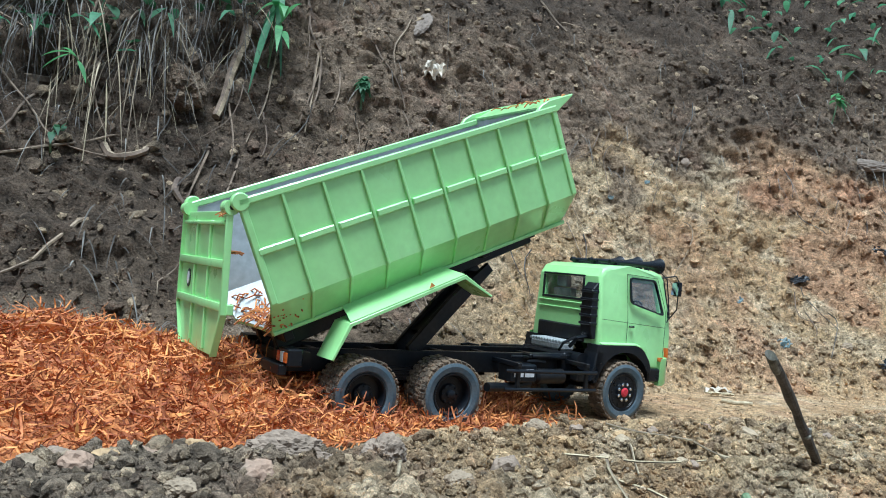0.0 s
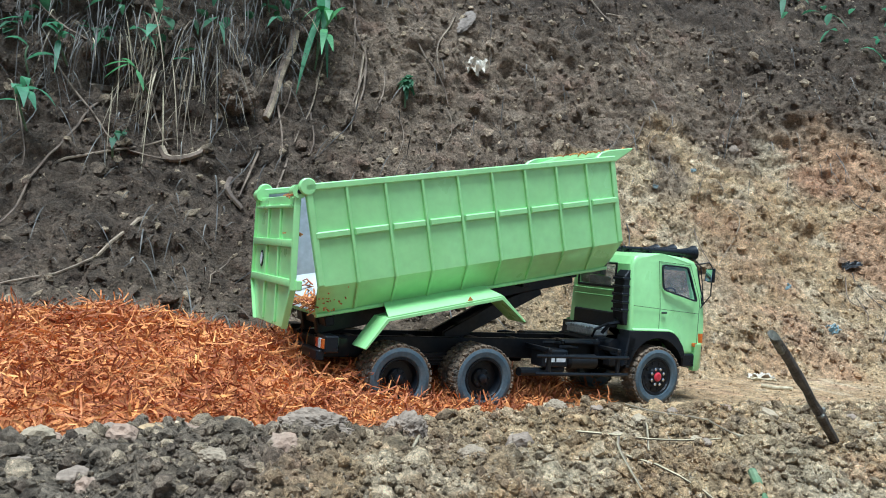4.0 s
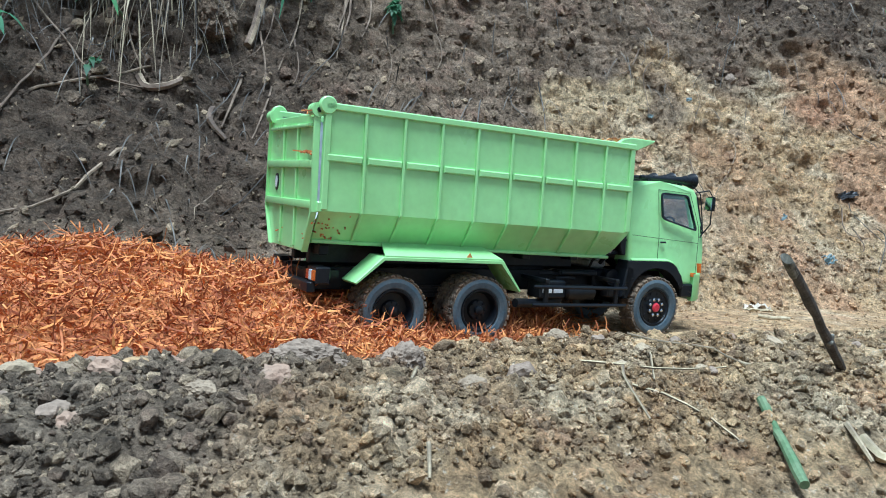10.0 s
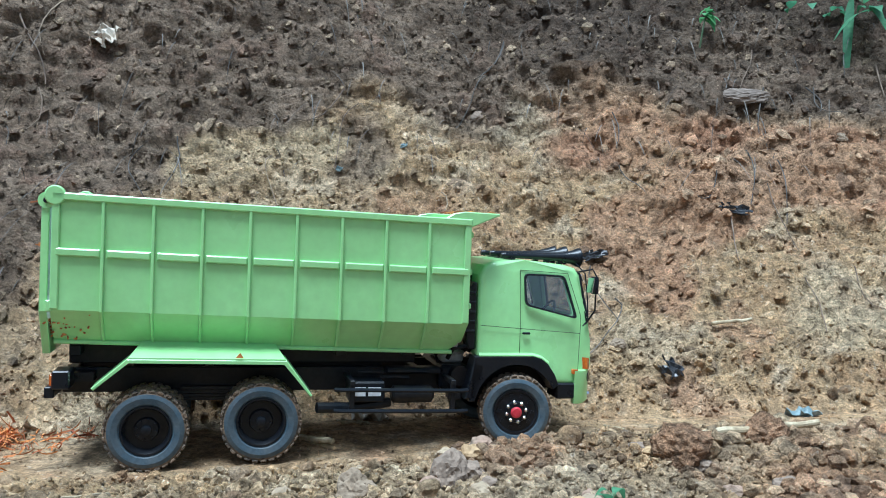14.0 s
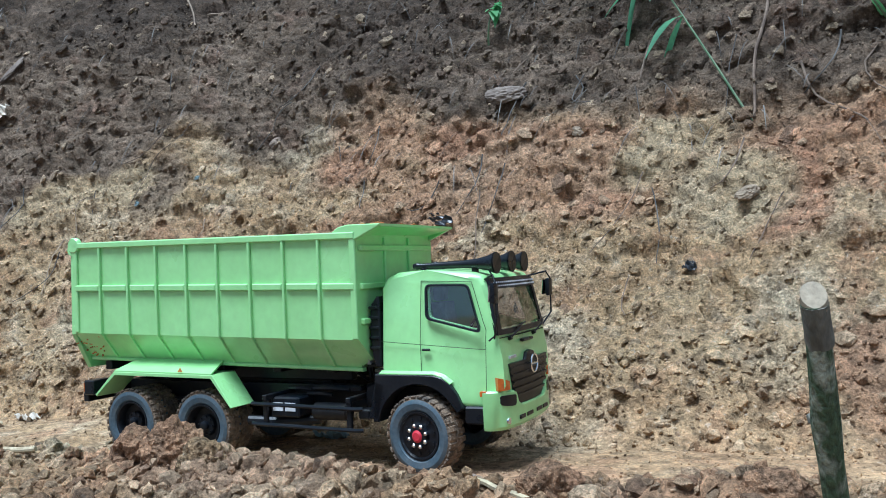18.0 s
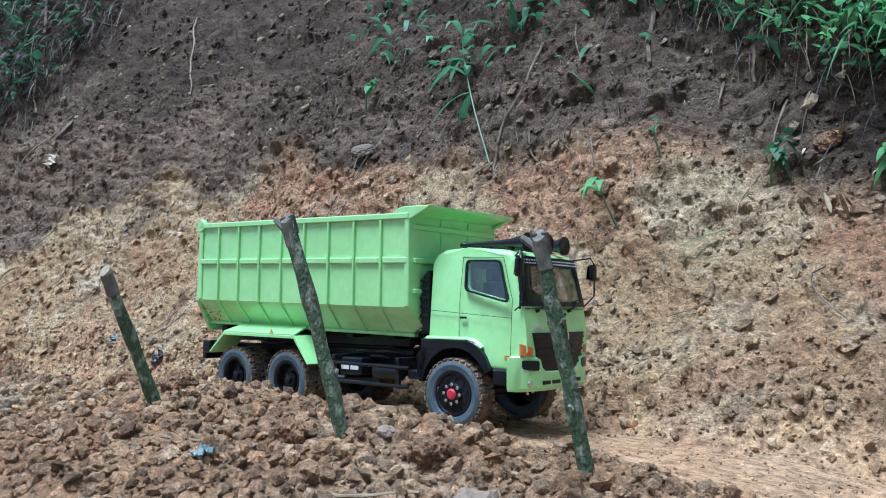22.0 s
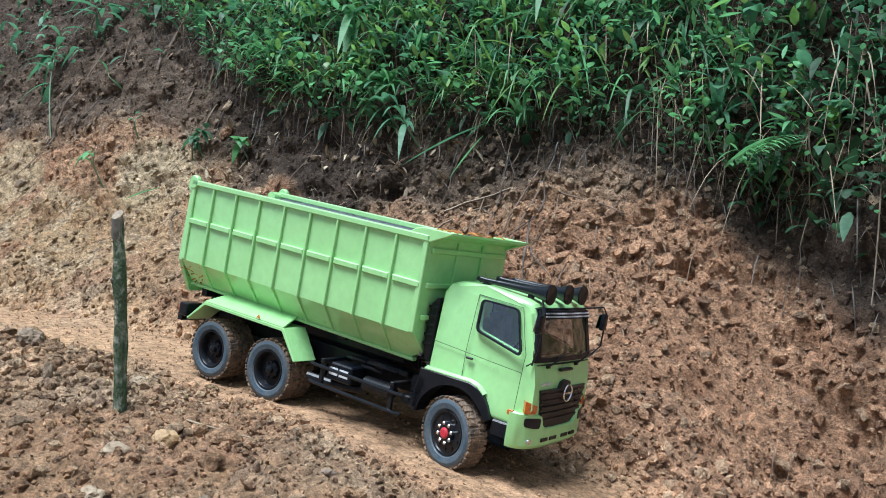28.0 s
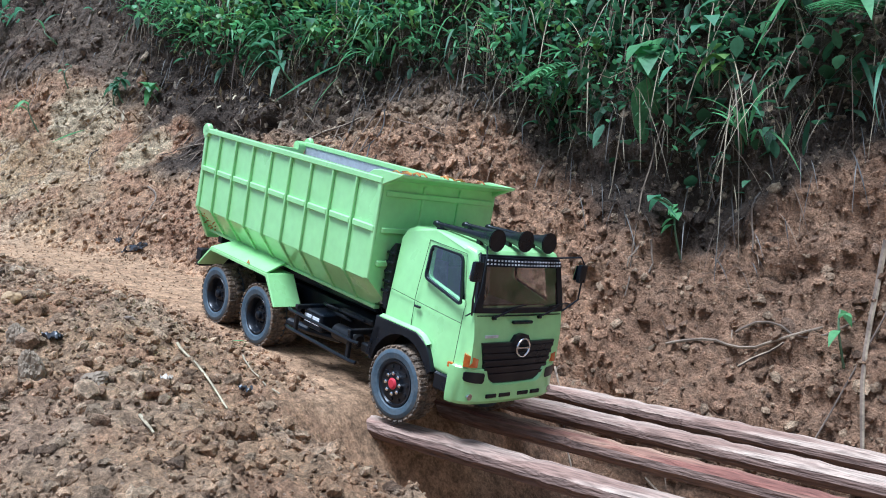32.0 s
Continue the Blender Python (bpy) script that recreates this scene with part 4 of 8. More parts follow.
    part("engine_block", bm, SILVER, truck, "bright alloy engine block")
    bm = tube(bmesh.new(), [(0.285, -0.052, 0.085), (0.285, -0.066, 0.085)], 0.012, 14)
    tube(bm, [(0.272, -0.050, 0.104), (0.276, -0.060, 0.118), (0.296, -0.064, 0.122)], 0.003, 6)
    tube(bm, [(0.262, -0.040, 0.098), (0.255, -0.056, 0.110), (0.270, -0.066, 0.120)], 0.002, 6)
    part("hose", bm, BLACK, truck)
    # intake column
    bm = prism(bmesh.new(), [(0.2925, 0.118), (0.2995, 0.118), (0.2995, 0.199), (0.2960, 0.199), (0.2885, 0.190), (0.2870, 0.160), (0.2885, 0.128)], -0.073, -0.050, 0.0015)
    for k in range(5):
        box(bm, 0.2855, 0.2990, -0.0745, -0.0485, 0.138 + k * 0.0115, 0.142 + k * 0.0115, 0.001)
    part("air_intake", bm, BLACK, truck, "black plastic air intake column behind the cab")
    # rear crossbeam
    bm = box(bmesh.new(), -0.176, -0.166, -0.080, 0.080, 0.066, 0.078, 0.001)
    part("rear_beam", bm, CHASSIS, truck)
    # hoist arm
    bm = bmesh.new()
    for s in (-1, 1):
        prism(bm, [(0.022, 0.080), (0.040, 0.080), (0.196, 0.084), (0.196, 0.098), (0.120, 0.102), (0.030, 0.098)], s * 0.016 - 0.004, s * 0.016 + 0.004, 0.0012)
    box(bm, 0.06, 0.18, -0.014, 0.014, 0.086, 0.096)
    return part("hoist_arm", bm, CHASSIS, truck, "black welded hoist arm", ARM)


hoist = build_chassis()


def rounded(pts, r=0.004, n=4):
    """A polygon with its corners rounded."""
    out = []
    for k, p in enumerate(pts):
        a, b, c = Vector(pts[k - 1]), Vector(p), Vector(pts[(k + 1) % len(pts)])
        p0, p1 = b + (a - b).normalized() * r, b + (c - b).normalized() * r
        for i in range(n + 1):
            t = i / n
            out.append(tuple((1 - t) ** 2 * p0 + 2 * t * (1 - t) * b + t * t * p1))
    return out


def carve(bm, cuts):
    """The solid less the cutters, as a new bmesh."""
    body = new("carved", finish(bm, "carved", GREEN))
    tools = []
    for c in cuts:
        t = new("cutter", finish(c, "cutter", GREEN))
        tools.append(t)
        mod = body.modifiers.new("cut", "BOOLEAN")
        mod.object, mod.operation, mod.solver = t, "DIFFERENCE", "EXACT"
    graph = bpy.context.evaluated_depsgraph_get()
    me = bpy.data.meshes.new_from_object(body.evaluated_get(graph))
    res = bmesh.new()
    res.from_mesh(me)
    for ob in [body] + tools:
        old = ob.data
        bpy.data.objects.remove(ob)
        bpy.data.meshes.remove(old)
    bpy.data.meshes.remove(me)
    return res


def build_cab():
    prof = [(0.302, 0.1105), (0.3700, 0.1105), (0.3810, 0.1075), (0.3905, 0.1005), (0.3975, 0.0895), (0.402, 0.0760), (0.447, 0.072), (0.4495, 0.100), (0.4485, 0.128), (0.4435, 0.156), (0.4325, 0.210),
            (0.4255, 0.2185), (0.4130, 0.2225), (0.360, 0.2270), (0.322, 0.2255), (0.309, 0.2200), (0.302, 0.208)]
    bm = bmesh.new()
    prism(bm, prof, -0.0785, 0.0785)
    # the flanks lean in above the waist and the nose is rounded in plan
    for v in bm.verts:
        lean = max(0.0, v.co.z - 0.150) * 0.13
        v.co.y -= math.copysign(lean, v.co.y)
        if v.co.x > 0.43:
            v.co.y -= math.copysign((v.co.x - 0.43) * 0.38, v.co.y)
    es = [e for e in bm.edges if abs(e.verts[0].co.y) > 0.05 and e.verts[0].co.y * e.verts[1].co.y > 0 and min(e.verts[0].co.z, e.verts[1].co.z) > 0.07
          and not (max(e.verts[0].co.z, e.verts[1].co.z) < 0.1110 and max(e.verts[0].co.x, e.verts[1].co.x) < 0.41)]
    bmesh.ops.bevel(bm, geom=es, offset=0.0065, segments=4, affect="EDGES", profile=0.5)
    # crown the front in plan
    for v in bm.verts:
        if v.co.x > 0.42:
            v.co.x += 0.004 * (1 - (v.co.y / 0.075) ** 2)
    win = [(0.3610, 0.2090), (0.4105, 0.2075), (0.4255, 0.1590), (0.3625, 0.1740)]
    room = prism(bmesh.new(), [(0.310, 0.118), (0.436, 0.118), (0.4375, 0.150), (0.4275, 0.204), (0.418, 0.2135), (0.36, 0.2195), (0.320, 0.2175), (0.310, 0.205)], -0.0725, 0.0725)
    for v in room.verts:
        v.co.y -= math.copysign(max(0.0, v.co.z - 0.150) * 0.13 + max(0.0, v.co.x - 0.42) * 0.38, v.co.y)
    cuts = [room, prism(bmesh.new(), rounded(win, 0.006), -0.12, 0.12), box(bmesh.new(), 0.290, 0.320, -0.034, 0.054, 0.174, 0.206),
            prism(bmesh.new(), [(-0.0625, 0.1590), (0.0625, 0.1590), (0.0585, 0.2030), (-0.0585, 0.2030)], 0.405, 0.480, axis="x")]
    cab = part("cab", carve(bm, cuts), GREEN, truck, "lime green forward-control cab")

    def flank(pts, s, out=0.0, th=0.0016):
        """A plate on the cab's flank from (x, z) points, following its lean."""
        b = bmesh.new()
        lo, hi = [], []
        for x, z in pts:
            y = 0.0785 - max(0.0, z - 0.150) * 0.13 + out - (max(0.0, x - 0.43) * 0.38)
            lo.append(b.verts.new((x, s * (y - 0.003), z)))
            hi.append(b.verts.new((x, s * (y + th), z)))
        b.faces.new(lo[::-1]), b.faces.new(hi)
        for k in range(len(pts)):
            j = (k + 1) % len(pts)
            b.faces.new((lo[k], lo[j], hi[j], hi[k]))
        bmesh.ops.bevel(b, geom=list({e for f in b.faces for e in f.edges if len(f.verts) == len(pts)}), offset=0.0005, segments=1, affect="EDGES")
        return b

    for s in (-1, 1):
        inner = rounded(win, 0.006)
        outer = rounded([(0.3588, 0.2112), (0.4120, 0.2097), (0.4283, 0.1562), (0.3602, 0.1722)], 0.007)
        side_y = lambda x, z: 0.0785 - max(0.0, z - 0.150) * 0.13 - max(0.0, x - 0.43) * 0.38
        bm = bmesh.new()
        rings = [[bm.verts.new((x, s * (side_y(x, z) + o), z)) for x, z in line] for line, o in ((inner, -0.003), (inner, 0.0014), (outer, 0.0014), (outer, -0.001))]
        for p, q in zip(rings, rings[1:]):
            for k in range(len(inner)):
                bm.faces.new((p[k], p[(k + 1) % len(inner)], q[(k + 1) % len(inner)], q[k]))
        part("window_rubber", bm, BLACK, cab, "black window rubber")
        bm = bmesh.new()
        lo, hi = [[bm.verts.new((x, s * (side_y(x, z) + o), z)) for x, z in inner] for o in (-0.0012, -0.0004)]
        bm.faces.new(lo), bm.faces.new(hi)
        for k in range(len(inner)):
            bm.faces.new((lo[k], lo[(k + 1) % len(inner)], hi[(k + 1) % len(inner)], hi[k]))
        pane = part("window_pane", bm, PANE, cab, "bluish reflecting cab window pane", smooth=False)
        pane.visible_shadow = False
        # seat behind the door
        bm = box(bmesh.new(), 0.335, 0.385, s * 0.036 - 0.022, s * 0.036 + 0.022, 0.119, 0.148, 0.006, 2)
        prism(bm, [(0.327, 0.140), (0.342, 0.140), (0.334, 0.186), (0.321, 0.186)], s * 0.036 - 0.021, s * 0.036 + 0.021, 0.004, seg=2)
        box(bm, 0.320, 0.331, s * 0.036 - 0.012, s * 0.036 + 0.012, 0.188, 0.205, 0.003, 2)
        part("cab_seat", bm, SEATS, cab, "grey cloth driver's seat" if s < 0 else "grey cloth passenger seat")
        # door seams
        bm = bmesh.new()
        for pts in ([(0.3540, 0.108), (0.3540, 0.215)], [(0.3540, 0.215), (0.416, 0.212)], [(0.416, 0.212), (0.433, 0.160)], [(0.433, 0.160), (0.431, 0.090)],
                    [(0.304, 0.148), (0.432, 0.139)]):
            (xa, za), (xb, zb) = pts
            n = 8
            P = []
            for k in range(n + 1):
                x, z = xa + (xb - xa) * k / n, za + (zb - za) * k / n
                y = 0.0785 - max(0.0, z - 0.150) * 0.13 - max(0.0, x - 0.43) * 0.38
                P.append((x, s * (y + 0.0001), z))
            tube(bm, P, 0.00034, 5)
        part("door_seam", bm, SEAM, cab, "dark panel gaps of the door")
        bm = box(bmesh.new(), 0.3565, 0.3665, s * 0.0785, s * 0.0815, 0.1375, 0.1402, 0.0008)
        part("door_handle", bm, BLACK, cab, "small black door handle")
        bm = flank(rounded([(0.4235, 0.0945), (0.4315, 0.0945), (0.4315, 0.0885), (0.4235, 0.0885)], 0.0015, 3), s, 0.0, 0.0016)
        part("side_marker", bm, ORANGE, cab, "small orange side marker lamp")
        # black fender round the front wheel and the lit lip above it
        over = [(0.2960, 0.1115), (0.3700, 0.1115), (0.3810, 0.1085), (0.3905, 0.1015), (0.3985, 0.0900), (0.4050, 0.0760)]
        inn = [(0.350 + 0.0515 * math.cos(a), 0.050 + 0.0515 * math.sin(a)) for a in np.linspace(radians(24), radians(172), 18)]
        bm = prism(bmesh.new(), over + [(0.3990, 0.0720)] + inn + [(0.2920, 0.0570)], s * 0.060, s * 0.0840, 0.0012)
        part("wheel_arch", bm, BLACK, cab, "black plastic wheel arch")
        bm = bmesh.new()
        lip = [(0.3025, 0.1115), (0.335, 0.1115)] + over[1:4]
        lo, mid, hi = [], [], []
        for k, (x, z) in enumerate(lip):
            a, c = lip[max(0, k - 1)], lip[min(len(lip) - 1, k + 1)]
            nx, nz = -(c[1] - a[1]), c[0] - a[0]
            ln = math.hypot(nx, nz)
            nx, nz = nx / ln, nz / ln
            lo.append(bm.verts.new((x, s * 0.0838, z)))
            mid.append(bm.verts.new((x + nx * 0.0012, s * 0.0838, z + nz * 0.0012)))
            hi.append(bm.verts.new((x + nx * 0.0036, s * 0.0783, z + nz * 0.0036)))
        bk = [bm.verts.new((v.co.x, s * 0.0770, v.co.z)) for v in lo]
        for a, b in ((lo, mid), (mid, hi), (bk, lo)):
            for k in range(len(lip) - 1):
                bm.faces.new((a[k], a[k + 1], b[k + 1], b[k]))
        part("arch_lip", bm, GREEN, cab, "pale lit green lip above the wheel arch")
        bm = box(bmesh.new(), 0.404, 0.432, min(s * 0.045, s * 0.0788), max(s * 0.045, s * 0.0788), 0.058, 0.0775, 0.002)
        part("step_panel", bm, BLACK, cab)
        bm = prism(bmesh.new(), [(0.286, 0.060), (0.300, 0.060), (0.309, 0.100), (0.296, 0.104)], s * 0.056, s * 0.084, 0.0015)
        part("rear_mudflap", bm, BLACK, cab)
        # corner turn lamp
        bm = bmesh.new()
        line = [(0.4420, 0.0748, 0.1085), (0.4455, 0.0718, 0.1075), (0.4485, 0.0660, 0.1055), (0.4500, 0.0600, 0.1035)]
        rows = []
        for x, y, zt in line:
            rows.append([bm.verts.new(q) for q in ((x + 0.0022, s * (y + 0.0020), 0.0945), (x + 0.0020, s * (y + 0.0018), zt), (x - 0.004, s * (y - 0.004), zt), (x - 0.004, s * (y - 0.004), 0.0945))])
        for p, q in zip(rows, rows[1:]):
            for i in range(4):
                bm.faces.new((p[i], p[(i + 1) % 4], q[(i + 1) % 4], q[i]))
        bm.faces.new(rows[0]), bm.faces.new(rows[-1][::-1])
        part("turn_lamp", bm, ORANGE, cab, "orange corner turn lamp")
        # door mirror on a long bracket
        bm = bmesh.new()
        yb = s * (0.094 if s > 0 else 0.083)
        tube(bm, [(0.430, s * 0.067, 0.214), (0.445, yb * 0.96, 0.2185), (0.449, yb, 0.210), (0.4485, yb, 0.168), (0.441, s * 0.073, 0.150)], 0.0011, 6)
        arm = part("mirror_arm", bm, BLACK, cab, "thin black mirror bracket")
        bm = box(bmesh.new(), 0.4440, 0.4500, yb - 0.0065, yb + 0.0065, 0.188, 0.210, 0.0025, 2)
        part("mirror", bm, BLACK, cab, "black wing mirror")
        bm = box(bmesh.new(), 0.4412, 0.4420, yb - 0.005, yb + 0.005, 0.190, 0.208)
        for v in bm.verts:
            v.co.x += 0.30 * s * (v.co.y - yb) + 0.12 * (v.co.z - 0.199)
        part("mirror_glass", bm, MIRROR, cab, "bluish mirror glass")

    def nose(pts, out=0.0, th=0.002):
        """A plate on the cab's front from (y, z) points, following its slope and crown."""
        b = bmesh.new()
        line_z = [0.06, 0.072, 0.100, 0.128, 0.156, 0.210, 0.2185, 0.2225]
        line_x = [0.447, 0.447, 0.4495, 0.4485, 0.4435, 0.4325, 0.4255, 0.413]
        lo, hi = [], []
        for y, z in pts:
            x = float(np.interp(z, line_z, line_x)) + 0.004 * (1 - (y / 0.075) ** 2) + out
            lo.append(b.verts.new((x - 0.003, y, z)))
            hi.append(b.verts.new((x + th, y, z)))
        n = len(pts) // 2
        for ring in (lo, hi):
            for k in range(n - 1):
                b.faces.new((ring[k], ring[k + 1], ring[-2 - k], ring[-1 - k]))
        for k in range(len(pts)):
            j = (k + 1) % len(pts)
            b.faces.new((lo[k], lo[j], hi[j], hi[k]))
        return b

    def band(z0, z1, w0, w1, n=14):
        """Points of a plate: along the bottom, then back along the top."""
        return [(-w0 + 2 * w0 * k / n, z0) for k in range(n + 1)] + [(w1 - 2 * w1 * k / n, z1) for k in range(n + 1)]

    for strip in (band(0.1535, 0.1590, 0.0728, 0.0722), band(0.2030, 0.2150, 0.0672, 0.0655), [(-0.0728, 0.1590), (-0.0625, 0.1590), (-0.0585, 0.2030), (-0.0672, 0.2030)], [(0.0625, 0.1590), (0.0728, 0.1590), (0.0672, 0.2030), (0.0585, 0.2030)]):
        part("windscreen_frame", nose(strip, 0.0003, 0.0012), BLACK, cab, "black windscreen rubber")
    screen = part("windscreen", nose(band(0.1580, 0.2040, 0.0640, 0.0600), 0.0003 + 0.0022, 0.0002 - 0.0022), SCREEN, cab, "smoked windscreen")
    screen.visible_shadow = False
    part("light_bar", nose(band(0.2035, 0.2130, 0.0655, 0.0640), 0.0003, 0.0035), BLACK, cab, "black light bar with two rows of small lamps")
    lamp = None
    for r in range(2):
        for k in range(24):
            y = -0.060 + 0.120 * k / 23
            x = 0.4337 - r * 0.0008 + 0.004 * (1 - (y / 0.075) ** 2) + 0.0034
            spot_at = Vector((x, y, 0.2062 + r * 0.0038))
            if lamp is None:
                lamp = part("lamp", box(bmesh.new(), x, x + 0.0012, y - 0.0009, y + 0.0009, spot_at.z - 0.0008, spot_at.z + 0.0008), WHITE, cab, "small pale lamp", spot_at)
            else:
                one = new("lamp", lamp.data)
                one.parent, one.location = cab, spot_at
                tagged(one, "small pale lamp")
    # dashboard and steering wheel
    part("dashboard", prism(bmesh.new(), [(0.412, 0.119), (0.434, 0.119), (0.4355, 0.150), (0.424, 0.157), (0.410, 0.152)], -0.064, 0.064, 0.003), BLACK, cab, "black dashboard")
    bm = tube(bmesh.new(), [(0.404 + 0.0075 * math.sin(a), -0.036 + 0.017 * math.cos(a), 0.160 + 0.0150 * math.sin(a)) for a in np.linspace(0, 2 * math.pi, 25)], 0.0016, 6)
    tube(bm, [(0.404, -0.036, 0.160), (0.416, -0.036, 0.150)], 0.003, 8)
    tube(bm, [(0.404, -0.053, 0.160), (0.404, -0.036, 0.160), (0.404, -0.019, 0.160)], 0.0015, 6)
    part("steering_wheel", bm, BLACK, cab, "black steering wheel")
    part("grille_panel", nose(band(0.0745, 0.1215, 0.0470, 0.0600), 0.0004, 0.0012), BLACK, cab, "black grille")
    for k in range(5):
        z = 0.0830 + k * 0.0078
        w = 0.049 + 0.009 * k / 4
        part("grille_slat", nose(band(z, z + 0.0032, w, w), 0.001, 0.0014), BLACK, cab)
    part("panel_gap", nose(band(0.1500, 0.1508, 0.069, 0.069), 0.0, 0.0009), SEAM, cab)
    part("grille_crest", nose([(-0.016, 0.1205), (0.0, 0.1205), (0.016, 0.1205), (0.010, 0.1290), (0.0, 0.1310), (-0.010, 0.1290)], 0.0004, 0.0012), BLACK, cab, "black crest of the grille")
    bm = bmesh.new()
    tube(bm, [(0.4580, 0.0102 * math.cos(a), 0.1160 + 0.0102 * math.sin(a)) for a in np.linspace(0, 2 * math.pi, 25)], 0.0011, 6)
    tube(bm, [(0.4580, -0.0095, 0.1160), (0.4584, 0.0, 0.1160), (0.4580, 0.0095, 0.1160)], 0.0013, 6)
    part("emblem", bm, CHROME, cab, "round chrome emblem")
    bm = box(bmesh.new(), 0.4490, 0.4508, -0.056, -0.036, 0.1265, 0.1295)
    part("badge_bar", bm, SILVER, cab, "small unreadable badge")
    bm = box(bmesh.new(), 0.4475, 0.4525, -0.016, 0.016, 0.1415, 0.1450, 0.001)
    part("bonnet_handle", bm, BLACK, cab)
    for y0, y1, z1 in ((-0.045, -0.010, 0.1610), (0.030, 0.062, 0.1625)):
        bm = tube(bmesh.new(), [(0.4490, y0, 0.1490), (0.4515, (y0 + y1) / 2, 0.1560), (0.4490, y1, z1)], 0.0011, 6)
        tube(bm, [(0.446, y0, 0.1475), (0.4500, y0, 0.1490)], 0.0022, 8)
        tube(bm, [(0.4500, y1 - 0.02, z1 - 0.002), (0.4490, y1 + 0.012, z1 + 0.0015)], 0.0009, 5)
        part("wiper", bm, BLACK, cab, "black windscreen wiper")
    # bumper that wraps round both corners, with dark lamp recesses
    half = [(0.0, 0.4560, 0.0750), (0.020, 0.4558, 0.0750), (0.036, 0.4553, 0.0755), (0.043, 0.4546, 0.0800), (0.0475, 0.4541, 0.0905), (0.053, 0.4534, 0.0925), (0.060, 0.4520, 0.0930), (0.068, 0.4496, 0.0935),
            (0.0745, 0.4455, 0.0940), (0.0785, 0.4400, 0.0940), (0.0800, 0.4340, 0.0940), (0.0800, 0.4270, 0.0940)]
    plan = [(-y, x, z) for y, x, z in half[:0:-1]] + half

    def on_bumper(y):
        y = abs(y)
        return float(np.interp(y, [q[0] for q in half[:10]], [q[1] for q in half[:10]]))

    bm = bmesh.new()
    rows = []
    for y, x, zt in plan:
        k = 1 if abs(y) < 0.079 else 0
        iy = y - math.copysign(min(abs(y), 0.010), y)
        ix = x - 0.010 * k
        rows.append([bm.verts.new(q) for q in ((x - 0.003 * k, y * 0.985, 0.0520), (x, y, 0.0560), (x - 0.0002, y, zt - 0.0015), (x - 0.0015 * k, y * 0.985, zt), (ix, iy, zt), (ix, iy, 0.0520))])
    for p, q in zip(rows, rows[1:]):
        for i in range(6):
            bm.faces.new((p[i], p[(i + 1) % 6], q[(i + 1) % 6], q[i]))
    bm.faces.new(rows[0]), bm.faces.new(rows[-1][::-1])
    bumper = part("bumper", bm, GREEN, cab, "lime green front bumper")
    for s in (-1, 1):
        bm = bmesh.new()
        rows = []
        for y, z0, z1 in ((0.0500, 0.0790, 0.0868), (0.0520, 0.0765, 0.0882), (0.0600, 0.0768, 0.0888), (0.0680, 0.0778, 0.0892), (0.0730, 0.0790, 0.0892), (0.0745, 0.0815, 0.0880)):
            x = on_bumper(y)
            rows.append([bm.verts.new(q) for q in ((x + 0.0006, s * (y + 0.0004), z0), (x + 0.0006, s * (y + 0.0004), z1), (x - 0.002, s * y, z1), (x - 0.002, s * y, z0))])
        for p, q in zip(rows, rows[1:]):
            for i in range(4):
                bm.faces.new((p[i], p[(i + 1) % 4], q[(i + 1) % 4], q[i]))
        bm.faces.new(rows[0]), bm.faces.new(rows[-1][::-1])
        part("headlamp", bm, BLACK, bumper, "dark headlamp recess")
        bm = tube(bmesh.new(), [(0.447, s * 0.0655, 0.0615), (0.4518, s * 0.0655, 0.0615)], 0.0036, 14)
        part("fog_lamp", bm, CHROME, bumper, "small round fog lamp")
        for k in range(2):
            y0, y1 = 0.006 + k * 0.022, 0.024 + k * 0.020
            bm = box(bmesh.new(), 0.4535, on_bumper(y0) + 0.0008, min(s * y0, s * y1), max(s * y0, s * y1), 0.0595, 0.0640, 0.0006)
            part("bumper_slot", bm, BLACK, bumper)
    # rear window, roof ridges
    bm = box(bmesh.new(), 0.3040, 0.3050, -0.0335, 0.0535, 0.1745, 0.2055)
    part("rear_window", bm, PANE, cab, "dark rear window", smooth=False).visible_shadow = False
    for y0, y1, z0, z1 in ((-0.038, 0.058, 0.1700, 0.1740), (-0.038, 0.058, 0.2060, 0.2090), (-0.038, -0.034, 0.1740, 0.2060), (0.054, 0.058, 0.1740, 0.2060)):
        part("rear_window_rubber", box(bmesh.new(), 0.3005, 0.3035, y0, y1, z0, z1, 0.0008), BLACK, cab, "black rear window rubber")
    for z in (0.1655, 0.1560):
        part("rear_ridge", box(bmesh.new(), 0.2998, 0.304, -0.045, 0.064, z, z + 0.0022, 0.0008), GREEN, cab)
    part("rear_panel", box(bmesh.new(), 0.2985, 0.3035, -0.047, 0.060, 0.1105, 0.1340, 0.002), CHASSIS, cab, "black panel at the back of the cab")
    # three trumpet horns on the roof
    for y in (-0.050, -0.004, 0.036):
        bm = bmesh.new()
        z = 0.2325 - abs(y) * 0.02
        pts = [(0.335, 0.0030), (0.340, 0.0042), (0.344, 0.0030), (0.395, 0.0042), (0.415, 0.0058), (0.428, 0.0085), (0.437, 0.0122), (0.4385, 0.0122), (0.436, 0.0104), (0.424, 0.0060), (0.410, 0.003)]
        tube(bm, [(x, y, z) for x, _ in pts], [r for _, r in pts], 18)
        for x in (0.350, 0.412):
            box(bm, x - 0.003, x + 0.003, y - 0.003, y + 0.003, 0.2195, z)
        part("air_horn", bm, BLACK, cab, "black roof trumpet horn")
    bm = tube(bmesh.new(), [(0.348, -0.056, 0.2270), (0.348, 0.045, 0.2285)], 0.0022, 8)
